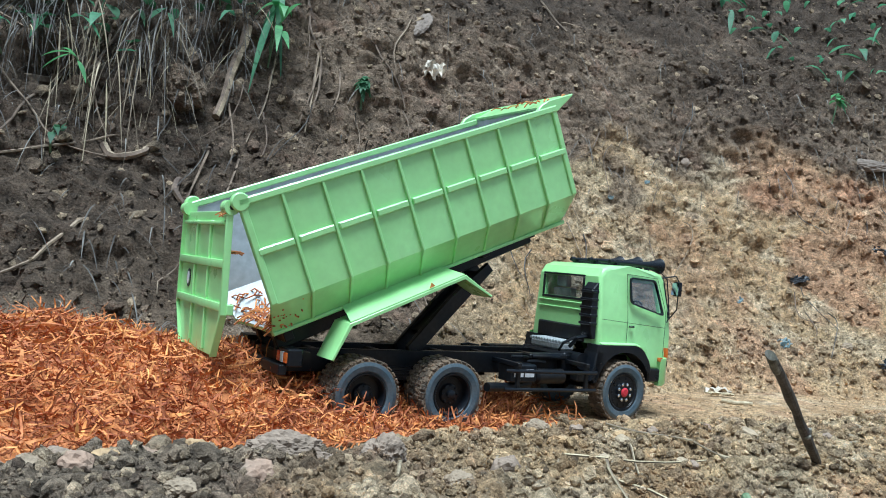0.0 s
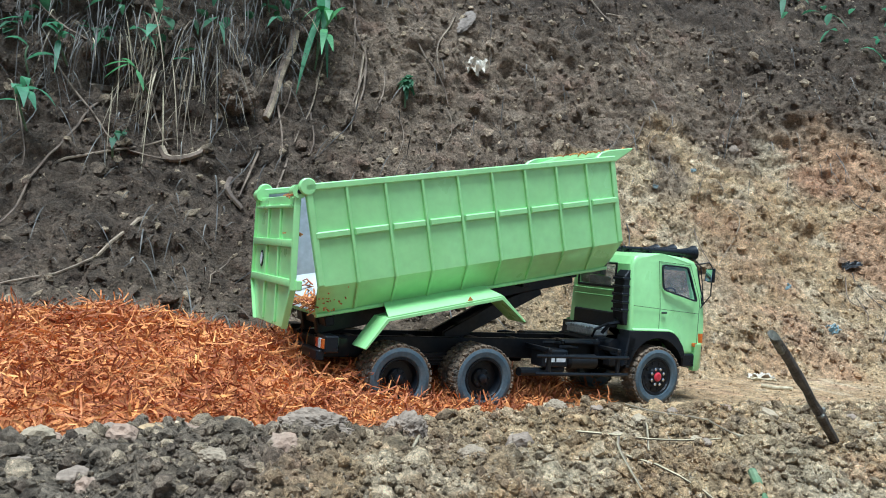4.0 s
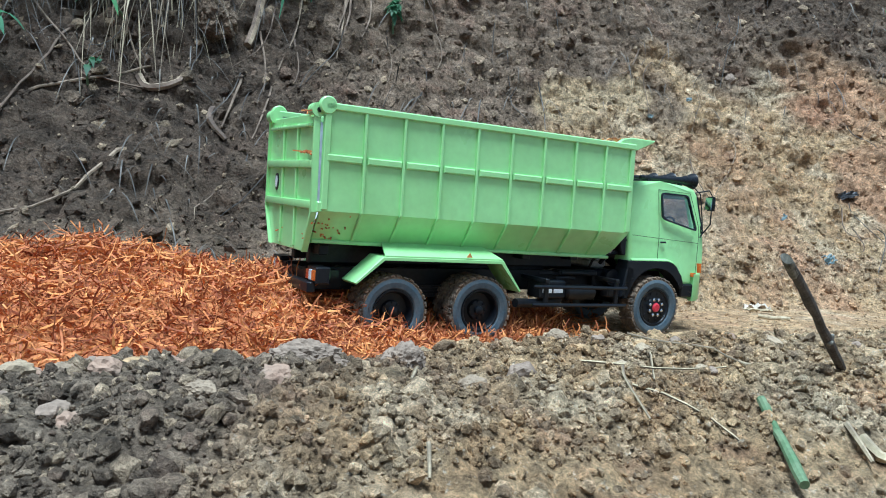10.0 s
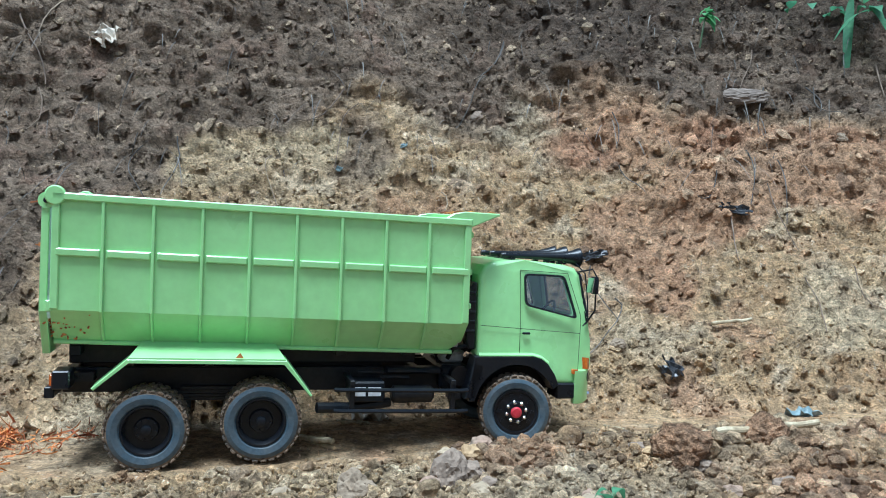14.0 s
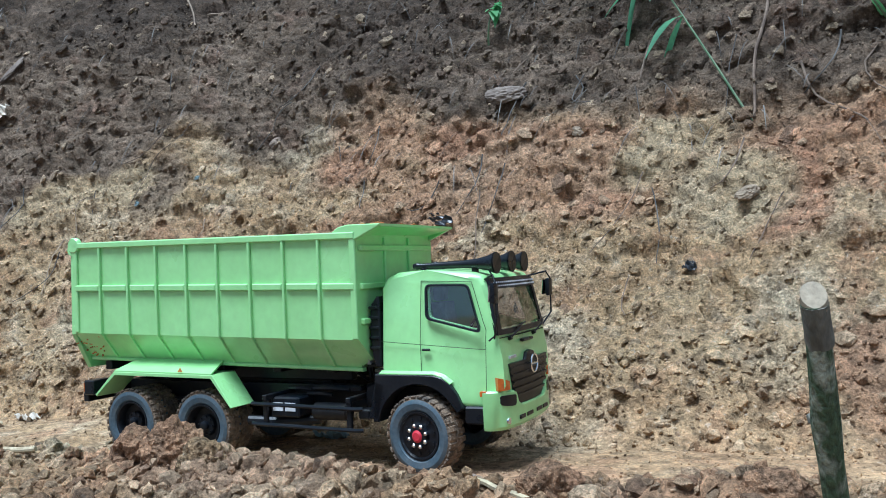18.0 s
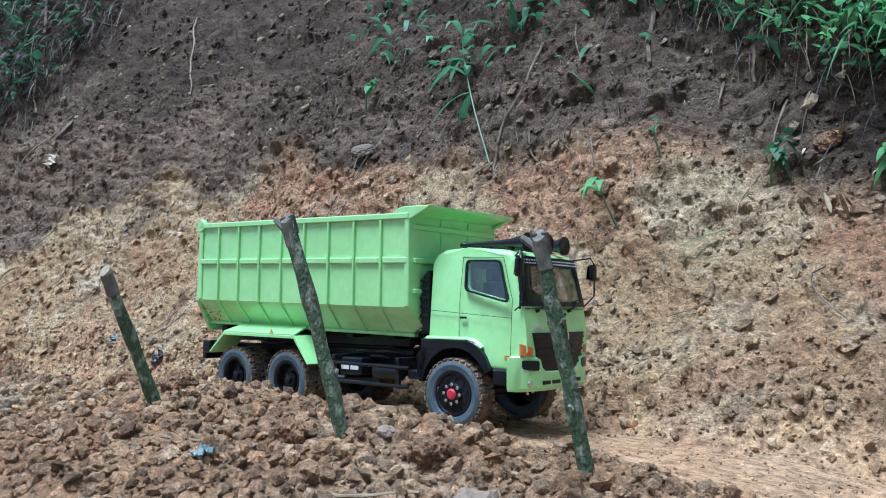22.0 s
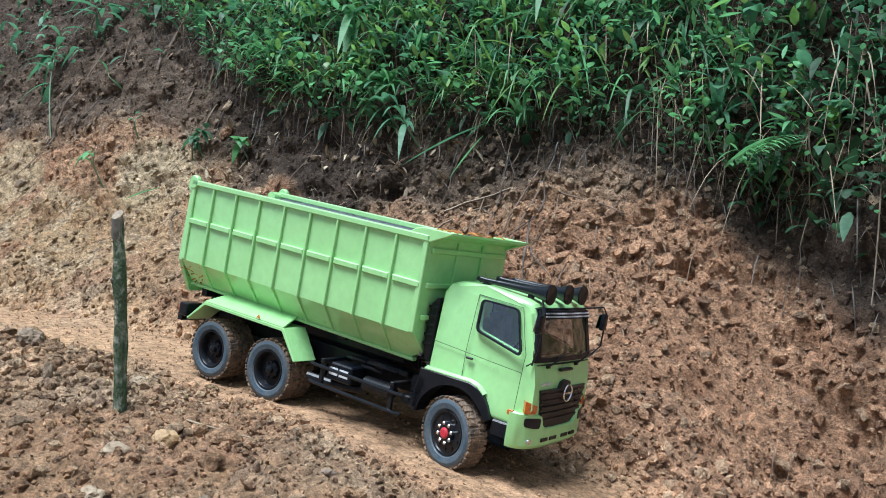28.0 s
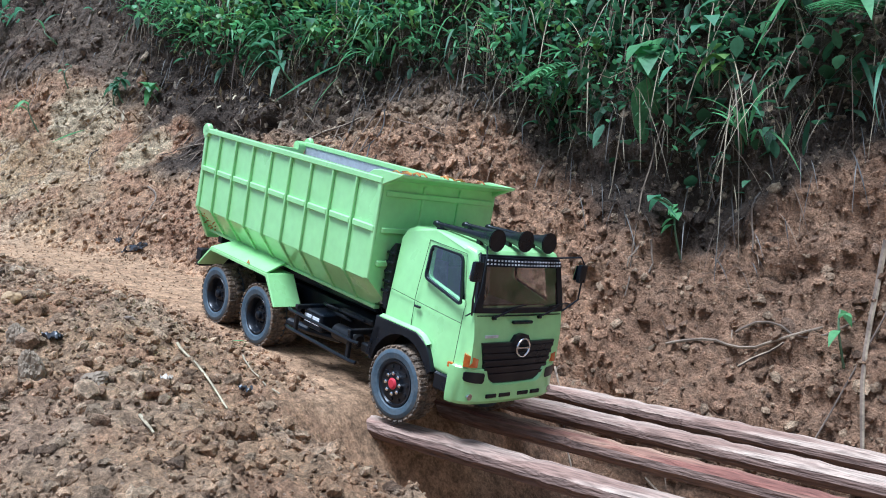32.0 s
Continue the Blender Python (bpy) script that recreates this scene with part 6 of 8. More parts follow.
# ---- stones, litter and roots that can be told apart ----
def rock(x, u, size, mat, label, seed, name="rock", squash=0.6, sink=0.25, cat="rock"):
    """A rough stone half sunk in the ground."""
    p, n = spot(x, u=u)
    bm = bmesh.new()
    bmesh.ops.create_icosphere(bm, subdivisions=3 if name == "pebble" else 5 if max(size) > 0.025 else 4, radius=1.0)
    o = Vector((seed * 3.7, seed * 1.9, 0))
    for v in bm.verts:
        k = 1 + 0.35 * noise.noise(v.co * 1.2 + o) + 0.16 * noise.noise(v.co * 4 + o) + 0.10 * noise.noise(v.co * 9 + o) + 0.05 * noise.noise(v.co * 19 + o)
        c = noise.voronoi(v.co * 1.1 + o)[0]
        v.co = v.co * (k + 0.15 * (c[1] - c[0]))
        v.co = Vector((v.co.x * size[0], v.co.y * size[1], v.co.z * size[2]))
    m = Matrix.Translation(p + n * (0.5 - sink) * size[2]) @ n.to_track_quat("Z", "Y").to_matrix().to_4x4() @ Matrix.Rotation(seed * 1.3, 4, "Z")
    if not isinstance(mat, tuple):
        return thing(name, bm, mat, label, cat, m=m, smooth=False)
    ob = thing(name, bm, LOOSE, label, cat, m=m, smooth=False)
    for key, val in zip(("ochre", "red", "grey", "trail"), mat):
        ob.data.attributes.new(key, "FLOAT", "POINT").data.foreach_set("value", np.full(len(ob.data.vertices), val, np.float32))
    return ob


CLAY = {"ochre": (1.0, 0.1, 0.0, 0.0), "red": (1.0, 0.8, 0.0, 0.0)}
REDSTONE = material("reddish stone", (0.33, 0.215, 0.15), 0.85, 0, (0.22, 0.165, 0.12), 30, 160, 0.6, 0.003, 0.4)
OCHRESTONE = material("ochre stone", (0.40, 0.275, 0.15), 0.85, 0, (0.33, 0.21, 0.10), 30, 160, 0.6, 0.003, 0.4)
GREYSTONE = material("brownish grey rock", (0.26, 0.195, 0.145), 0.9, 0, (0.16, 0.12, 0.09), 30, 160, 0.6, 0.003, 0.4)
for k, (x, u, a, b, c, mt, lab) in enumerate((
        (-0.124, -0.36, 0.034, 0.020, 0.016, GREYSTONE, "flat brownish rock bedded at the edge of the trail"),
        (-0.045, -0.375, 0.030, 0.018, 0.020, GREYSTONE, "rough grey-brown rock at the edge of the trail"),
        (-0.205, -0.31, 0.014, 0.011, 0.010, OCHRESTONE, "rounded ochre stone beside the shavings"),
        (-0.250, -0.29, 0.013, 0.010, 0.010, REDSTONE, "rounded reddish stone beside the shavings"),
        (-0.312, -0.33, 0.018, 0.013, 0.010, STONE, "pale rounded stone in the mud"),
        (-0.285, -0.335, 0.008, 0.007, 0.006, STONE, "small pale stone in the mud"),
        (-0.36, -0.42, 0.016, 0.011, 0.010, STONE, "pale rounded stone in the mud"),
        (-0.18, -0.46, 0.013, 0.010, 0.008, STONE, "pale flat stone in the gravel"),
        (0.02, -0.47, 0.012, 0.010, 0.008, STONE, "pale stone in the gravel"),
        (0.10, -0.36, 0.013, 0.010, 0.009, STONE, "pale stone in the gravel"),
        (0.19, -0.40, 0.012, 0.009, 0.007, OCHRESTONE, "ochre stone in the gravel"),
        (0.277, -0.20, 0.022, 0.014, 0.012, OCHRESTONE, "wedge of bright ochre stone on the berm"),
        (0.629, -0.39, 0.016, 0.012, 0.016, STONE, "pale angular stone on the berm"),
        (0.70, -0.36, 0.022, 0.015, 0.022, GREYSTONE, "angular brown rock on the berm"),
        (0.90, -0.33, 0.024, 0.020, 0.022, CLAY["red"], "large crumbling clay clod on the berm"),
        (0.98, -0.30, 0.018, 0.018, 0.020, CLAY["red"], "upright crumbling clay clod on the berm"),
        (1.544, -0.385, 0.022, 0.015, 0.022, STONE, "pale wedge-shaped stone in the clods"),
        (1.36, -0.37, 0.024, 0.018, 0.018, CLAY["ochre"], "large ochre clod on the berm"),
        (1.62, -0.28, 0.024, 0.020, 0.020, CLAY["red"], "large red clod on the berm"),
        (1.78, -0.30, 0.022, 0.018, 0.018, CLAY["red"], "large red clod on the berm"),
        (0.844, 0.245, 0.012, 0.010, 0.010, STONE, "pale stone at the foot of the bank"),
        (1.262, 0.72, 0.013, 0.010, 0.006, STONE, "pale stone set in the bank"),
        (1.561, 0.55, 0.016, 0.012, 0.008, STONE, "pale stone set in the bank"),
        (0.58, 0.79, 0.013, 0.011, 0.009, GREYSTONE, "small brown stone under a ledge of the bank"),
        (1.00, 0.60, 0.026, 0.020, 0.014, CLAY["red"], "red-brown lump of clay in the bank"),
        (2.884, -0.12, 0.012, 0.010, 0.008, CLAY["ochre"], "ochre clod at the edge of the trail"),
        (2.60, -0.20, 0.022, 0.016, 0.018, CLAY["ochre"], "large ochre clod at the edge of the trail"),
        (2.66, -0.24, 0.018, 0.020, 0.020, STONE, "pale flat stone at the edge of the trail"),
        (2.35, -0.42, 0.013, 0.011, 0.014, STONE, "pale upright stone among the clods"),
        (2.717, -0.44, 0.018, 0.013, 0.026, STONE, "pale angular stone in the clods"),
        (2.352, -0.450, 0.040, 0.030, 0.030, GREYSTONE, "large angular brownish rock among the clods"),
        (2.30, -0.40, 0.016, 0.012, 0.012, GREYSTONE, "bluish grey stone against a larger rock"),
        (2.42, -0.36, 0.020, 0.016, 0.016, CLAY["red"], "crumbling red clod on the berm"),
        (2.20, -0.33, 0.020, 0.017, 0.016, CLAY["red"], "crumbling red clod on the berm"),
        (2.05, -0.36, 0.018, 0.016, 0.016, CLAY["red"], "crumbling red clod on the berm"),
        (1.205, -0.272, 0.030, 0.024, 0.032, CLAY["red"], "tall crumbling red clod on the berm"),
        (1.165, -0.282, 0.022, 0.020, 0.022, CLAY["red"], "crumbling red clod on the berm"),
        (1.255, -0.280, 0.022, 0.018, 0.020, CLAY["ochre"], "crumbling ochre clod on the berm"),
        (-0.471, 0.762, 0.042, 0.034, 0.034, (0.0, 0.0, 0.0, 0.0), "lump of dark earth bound by roots"),
        (2.175, 0.700, 0.020, 0.016, 0.008, CLAY["red"], "pale red lump of clay in the humus"),
        (2.838, -0.325, 0.006, 0.005, 0.014, STONE, "small white chip of stone"),
        (3.406, -0.43, 0.014, 0.012, 0.026, STONE, "pale upright stone in the soil"),
        (3.267, -0.40, 0.010, 0.010, 0.018, STONE, "pale upright stone standing in the soil"),
        (3.461, -0.38, 0.020, 0.014, 0.010, STONE, "pale flat stone in the soil"))):
    rock(x, u, (a, b, c), mt, lab, k)


pr = random.Random(8)
for k in range(84):
    x = pr.uniform(-0.45, 0.95) if k < 62 else pr.uniform(0.95, 3.5)
    q = 0.0055 + 0.0085 * pr.random() ** 2
    mt = pr.choice((OCHRESTONE, REDSTONE, GREYSTONE, STONE, GREYSTONE))
    rock(x, pr.uniform(-0.50, -0.20), (q * pr.uniform(1.0, 1.4), q, q * pr.uniform(0.7, 0.9)), mt, "small rounded %s pebble bedded in the gravel" % {STONE: "pale", OCHRESTONE: "ochre", REDSTONE: "reddish", GREYSTONE: "brown"}[mt], 400 + k, "pebble", cat="pebble")


def scrap(x, u, w, h, mat, label, seed, name="scrap", cat="litter", lift=0.006):
    """A crumpled sheet lying against the ground."""
    p, n = spot(x, u=u)
    bm = bmesh.new()
    bmesh.ops.create_grid(bm, x_segments=9, y_segments=9, size=0.5)
    o = Vector((seed * 2.3, seed, 0))
    drop = []
    for v in bm.verts:
        q = v.co.copy()
        r = q.length / 0.5 + 0.45 * noise.noise(q * 5 + o)
        v.co = Vector((q.x * w, q.y * h, min(w, h) * 0.5 * noise.noise(q * 4.5 + o * 3) + 0.15 * min(w, h) * noise.noise(q * 12 + o)))
        if r > 1.15:
            drop.append(v)
    bmesh.ops.delete(bm, geom=drop, context="VERTS")
    bmesh.ops.solidify(bm, geom=bm.faces[:], thickness=0.0012)
    m = Matrix.Translation(p + n * lift) @ n.to_track_quat("Z", "Y").to_matrix().to_4x4() @ Matrix.Rotation(0.3 * math.sin(seed * 2.1) if w > 1.3 * h else seed * 0.9, 4, "Z")
    return thing(name, bm, mat, label, cat, m=m)


for k, (x, u, w, h, mt, lab) in enumerate((
        (-0.052, 0.937, 0.060, 0.048, PAPER, "crumpled pale paper stuck on the dark bank"),
        (0.804, 0.455, 0.050, 0.020, PLASTIC, "crumpled black plastic strip on the bank"),
        (1.053, 0.555, 0.060, 0.022, PLASTIC, "crumpled dark plastic bag on the bank"),
        (0.636, 0.360, 0.013, 0.020, BLUEPL, "small pale green plastic scrap on the bank"),
        (0.700, 0.235, 0.030, 0.024, BLUEPL, "torn blue-grey plastic scrap at the bank's foot"),
        (0.50, 0.06, 0.050, 0.010, CUTWOOD, "pale flat splinter lying on the trail"),
        (0.512, 0.10, 0.050, 0.034, PAPER, "crumpled white paper beside the trail"),
        (1.093, 0.086, 0.050, 0.026, BLUEPL, "pale blue plastic scrap beside the trail"),
        (0.92, 0.20, 0.030, 0.040, PLASTIC, "torn black plastic scrap at the bank's foot"),
        (-0.045, 0.135, 0.120, 0.022, PLASTIC, "tangle of black plastic cord beside the heap"),
        (0.46, 0.70, 0.014, 0.010, BLUEPL, "blue-grey stone chip in the bank"),
        (0.361, 0.645, 0.015, 0.011, BLUEPL, "blue-grey stone chip in the bank"),
        (2.038, -0.44, 0.026, 0.018, BLUEPL, "torn blue-grey plastic scrap among the clods"),
        (3.30, -0.37, 0.026, 0.018, PLASTIC, "dark plastic scrap in the soil"),
        (3.476, -0.30, 0.020, 0.012, PAPER, "white paper scrap in the soil"),
        (3.56, -0.24, 0.016, 0.012, PLASTIC, "dark scrap at the trail's edge"),
        (2.654, 0.150, 0.085, 0.022, PLASTIC, "flattened black plastic sheet at the bank's foot"),
        (2.589, 0.167, 0.034, 0.014, PLASTIC, "crumpled black plastic scrap at the bank's foot"),
        (2.475, -0.475, 0.014, 0.040, PLASTIC, "charred scrap among the clods"),
        (1.501, 0.43, 0.016, 0.020, PLASTIC, "black plastic scrap on the bank"))):
    scrap(x, u, w, h, mt, lab, k)

# flat slates in the dark layer
rock(1.088, 0.835, (0.056, 0.016, 0.010), SLATE, "flat grey slate sticking out of the bank", 41, "slate")
rock(-0.08, 1.065, (0.035, 0.016, 0.006), SLATE, "flat grey slate sticking out of the bank", 42, "slate")


def root(pts, r0, r1, mat, label, seed, out=0.006, name="root", wig=0.012, cat="root"):
    """A root along (x, u) points on the ground, standing out by a little."""
    rnd = random.Random(seed)
    P = []
    for (xa, ua), (xb, ub) in zip(pts, pts[1:]):
        n = max(3, int(math.hypot(xb - xa, ub - ua) / 0.025))
        for k in range(n):
            P.append((xa + (xb - xa) * k / n, ua + (ub - ua) * k / n))
    P.append(pts[-1])
    Q = []
    for k, (x, u) in enumerate(P):
        p, n = spot(x + wig * noise.noise(Vector((k * 0.45, seed * 3.1, 0))), u=u + 0.5 * wig * noise.noise(Vector((k * 0.45, seed * 3.1, 9))))
        Q.append(p + n * (out * (0.6 + 0.8 * rnd.random())))
    Q = [sum(Q[max(0, k - 1):k + 2], Vector()) / len(Q[max(0, k - 1):k + 2]) for k in range(len(Q))]
    rad = [r0 + (r1 - r0) * k / (len(Q) - 1) for k in range(len(Q))]
    a = Q[0]
    bm = tube(bmesh.new(), [q - a for q in Q], rad, 6, True, 0.2)
    return thing(name, bm, mat, label, cat, "roots on the bank", m=Matrix.Translation(a))


ROOTS = (([(-0.402, 0.95), (-0.405, 0.85), (-0.425, 0.71)], 0.010, 0.007), ([(-0.275, 0.95), (-0.270, 0.82), (-0.277, 0.70)], 0.003, 0.0015),
         ([(-0.522, 0.465), (-0.545, 0.39), (-0.600, 0.325), (-0.66, 0.30)], 0.0034, 0.0016), ([(-0.566, 0.64), (-0.54, 0.60), (-0.498, 0.602), (-0.49, 0.63)], 0.007, 0.005),
         ([(-0.45, 0.58), (-0.44, 0.54), (-0.40, 0.50)], 0.007, 0.004), ([(-0.35, 0.92), (-0.345, 0.78), (-0.36, 0.66)], 0.0022, 0.0012),
         ([(-0.10, 1.10), (-0.13, 0.95), (-0.11, 0.86)], 0.0022, 0.001), ([(-0.18, 0.98), (-0.12, 0.88), (-0.09, 0.80)], 0.0018, 0.001),
         ([(-0.42, 0.66), (-0.42, 0.58), (-0.425, 0.52)], 0.0025, 0.0015), ([(-0.37, 0.65), (-0.37, 0.55), (-0.38, 0.50)], 0.002, 0.001),
         ([(-0.62, 0.95), (-0.66, 0.75), (-0.70, 0.50), (-0.72, 0.30)], 0.0024, 0.0014), ([(-0.75, 0.8), (-0.62, 0.62), (-0.52, 0.60)], 0.0022, 0.0016),
         ([(1.54, 1.06), (1.55, 0.88), (1.545, 0.69)], 0.0030, 0.0022), ([(1.36, 0.92), (1.355, 0.80)], 0.002, 0.001),
         ([(3.05, 0.66), (3.03, 0.50), (3.04, 0.36)], 0.0020, 0.0010), ([(3.08, 0.64), (3.06, 0.50), (3.055, 0.34)], 0.002, 0.001),
         ([(3.02, 0.62), (3.12, 0.60), (3.25, 0.575)], 0.0022, 0.0012), ([(2.88, 0.50), (2.95, 0.56), (3.02, 0.60)], 0.003, 0.0015),
         ([(2.86, 0.42), (2.92, 0.50), (2.99, 0.56)], 0.0025, 0.0012), ([(3.70, 0.75), (3.66, 0.60), (3.67, 0.50)], 0.0020, 0.0010),
         ([(3.90, 0.42), (3.80, 0.40), (3.70, 0.42)], 0.002, 0.001), ([(4.04, 0.60), (4.025, 0.53), (4.03, 0.47), (4.05, 0.40)], 0.0042, 0.0025),
         ([(4.10, 0.70), (4.06, 0.56), (3.98, 0.44), (3.90, 0.36)], 0.0018, 0.0010), ([(3.55, 0.42), (3.62, 0.36), (3.70, 0.30)], 0.0022, 0.001),
         ([(3.76, 0.36), (3.84, 0.33), (3.95, 0.36)], 0.0018, 0.001), ([(2.10, 0.80), (2.08, 0.66)], 0.0022, 0.001),
         ([(-0.313, 1.08), (-0.30, 0.96), (-0.283, 0.857)], 0.0022, 0.0012), ([(-0.259, 0.90), (-0.262, 0.80), (-0.274, 0.714)], 0.0026, 0.0012), ([(-0.235, 0.90), (-0.228, 0.82), (-0.230, 0.747)], 0.0018, 0.0009),
         ([(-0.405, 0.77), (-0.39, 0.69), (-0.379, 0.606)], 0.0022, 0.0012), ([(-0.349, 0.758), (-0.335, 0.69), (-0.329, 0.635)], 0.002, 0.001), ([(-0.70, 0.575), (-0.60, 0.62), (-0.539, 0.658)], 0.0026, 0.0016),
         ([(0.03, 1.62), (0.173, 1.338), (0.286, 1.159)], 0.0045, 0.0025), ([(0.25, 1.23), (0.34, 1.21)], 0.003, 0.0015), ([(-0.75, 1.9), (-0.498, 1.478), (-0.252, 1.158)], 0.006, 0.003), ([(-0.386, 1.367), (-0.392, 1.163)], 0.005, 0.003),
         ([(-0.67, 1.93), (-0.458, 1.699), (-0.271, 1.627)], 0.007, 0.003), ([(1.771, 1.10), (1.79, 1.0), (1.831, 0.897)], 0.0055, 0.004), ([(1.973, 0.862), (1.973, 0.78)], 0.0028, 0.0016), ([(2.016, 0.93), (2.02, 0.831)], 0.0042, 0.003),
         ([(1.606, 0.80), (1.63, 0.72), (1.715, 0.655)], 0.002, 0.0012), ([(1.595, 1.112), (1.62, 1.03), (1.67, 0.943)], 0.0022, 0.0012),
         ([(2.528, 0.333), (2.573, 0.314), (2.612, 0.284), (2.639, 0.236)], 0.0028, 0.0016),
         ([(2.634, 0.234), (2.630, 0.198), (2.628, 0.167)], 0.0020, 0.0010),
         ([(2.571, 0.528), (2.589, 0.481), (2.600, 0.449)], 0.0030, 0.0020),
         ([(2.670, 0.491), (2.636, 0.450), (2.602, 0.425)], 0.0030, 0.0016),
         ([(2.640, 0.500), (2.640, 0.451), (2.640, 0.427)], 0.0030, 0.0018),
         ([(3.738, 0.485), (3.799, 0.500), (3.854, 0.497), (3.927, 0.508), (3.982, 0.525)], 0.0026, 0.0020),
         ([(3.845, 0.483), (3.890, 0.495), (3.927, 0.507)], 0.0022, 0.0015),
         ([(3.750, 0.658), (3.760, 0.631), (3.768, 0.609)], 0.0026, 0.0016),
         ([(3.679, 0.571), (3.667, 0.549), (3.665, 0.529)], 0.0020, 0.0010),
         ([(3.691, 0.567), (3.692, 0.548), (3.700, 0.534)], 0.0020, 0.0010),
         ([(-0.805, 0.93), (-0.75, 0.88), (-0.691, 0.837)], 0.0032, 0.002), ([(-0.326, 1.12), (-0.294, 0.967), (-0.263, 0.90), (-0.288, 0.72)], 0.0026, 0.0014),
         ([(-0.666, 0.84), (-0.685, 0.80), (-0.704, 0.77)], 0.009, 0.008), ([(-0.60, 0.88), (-0.605, 0.78), (-0.59, 0.70), (-0.55, 0.62)], 0.0026, 0.0014),
         ([(-0.57, 0.95), (-0.60, 0.86), (-0.61, 0.76)], 0.0024, 0.0014), ([(2.566, 0.527), (2.545, 0.47), (2.556, 0.40)], 0.0026, 0.0014),
         ([(2.600, 0.520), (2.60, 0.46), (2.585, 0.41)], 0.0026, 0.0014), ([(2.640, 0.500), (2.56, 0.478), (2.50, 0.455)], 0.0022, 0.0012),
         ([(2.66, 0.515), (2.60, 0.49), (2.53, 0.43)], 0.0020, 0.0012), ([(3.838, 0.502), (3.90, 0.52), (3.952, 0.508), (4.02, 0.533)], 0.0024, 0.0016),
         ([(3.850, 0.606), (3.852, 0.584), (3.861, 0.563)], 0.0020, 0.0010))
for k, (pts, a, b) in enumerate(ROOTS):
    root(pts, a, b, ROOT, "pale root hanging down the cut bank", k)
root([(3.562, 0.943), (3.598, 0.813), (3.623, 0.721), (3.626, 0.631), (3.621, 0.570)], 0.0018, 0.0010, STRAW, "long bare vine hanging over the bank", 91, 0.035, "vine", 0.006, "vine")
vr = random.Random(19)
for k in range(10):
    x, u = vr.uniform(3.28, 4.25), vr.uniform(0.86, 1.04)
    root([(x, u), (x + vr.uniform(-0.03, 0.03), u - 0.10), (x + vr.uniform(-0.05, 0.05), u - vr.uniform(0.14, 0.26))], vr.uniform(0.0009, 0.0016), 0.0007, vr.choice((ROOT, STRAW)), "bare stem hanging through the undergrowth", 500 + k, vr.uniform(0.03, 0.09), "vine", 0.03, "vine")
rr = random.Random(77)
for k in range(90):
    x = rr.uniform(-1.0, 3.2)
    u = rr.uniform(0.35, 1.1) if x < 1.2 else rr.uniform(0.4, 0.95)
    root([(x, u), (x + rr.uniform(-0.03, 0.03), u - rr.uniform(0.03, 0.10)), (x + rr.uniform(-0.06, 0.06), u - rr.uniform(0.08, 0.18))], rr.uniform(0.0009, 0.0018), 0.0006, rr.choice((ROOT, DEAD)), "thin root hanging down the cut bank", 100 + k, 0.008)
# straws and roots that lie on the berm
for k, (pts, r) in enumerate((([(1.60, -0.36), (1.66, -0.34), (1.56, -0.26), (1.48, -0.22)], 0.0036), ([(3.340, -0.226), (3.45, -0.25), (3.60, -0.28)], 0.0018), ([(3.585, -0.377), (3.643, -0.379)], 0.0018),
                              ([(-0.076, -0.28), (-0.03, -0.40)], 0.0022), ([(0.189, -0.33), (0.195, -0.44), (0.182, -0.52)], 0.0015), ([(0.17, -0.36), (0.26, -0.45), (0.30, -0.50)], 0.0014),
                              ([(0.301, -0.32), (0.30, -0.40)], 0.0026), ([(0.42, -0.30), (0.40, -0.36)], 0.002), ([(0.10, -0.45), (0.19, -0.47), (0.28, -0.49)], 0.0014), ([(0.02, -0.44), (0.03, -0.52)], 0.0016),
                              ([(0.27, -0.46), (0.33, -0.52)], 0.0020), ([(0.50, -0.44), (0.53, -0.36)], 0.0028), ([(0.45, -0.48), (0.50, -0.45)], 0.003), ([(1.95, -0.44), (2.00, -0.38)], 0.0016),
                              ([(2.18, -0.45), (2.26, -0.38), (2.28, -0.34)], 0.0014), ([(3.42, -0.17), (3.52, -0.20), (3.60, -0.21)], 0.0012), ([(3.06, -0.30), (3.16, -0.26)], 0.0014), ([(2.70, -0.42), (2.73, -0.36)], 0.0026), ([(0.350, -0.645), (0.367, -0.692), (0.417, -0.694), (0.47, -0.70)], 0.0052), ([(0.345, -0.62), (0.348, -0.70)], 0.003),
                              ([(0.140, -0.502), (0.21, -0.558), (0.254, -0.638)], 0.0016), ([(0.159, -0.465), (0.152, -0.52), (0.165, -0.601)], 0.0016), ([(-0.032, -0.40), (-0.03, -0.484)], 0.002), ([(-0.005, -0.595), (0.002, -0.645)], 0.0018))):
    root(pts, r, r * 0.6, STRAW, "dry straw-coloured stem lying on the soil", 300 + k, 0.006, "straw", 0.006, "straw")


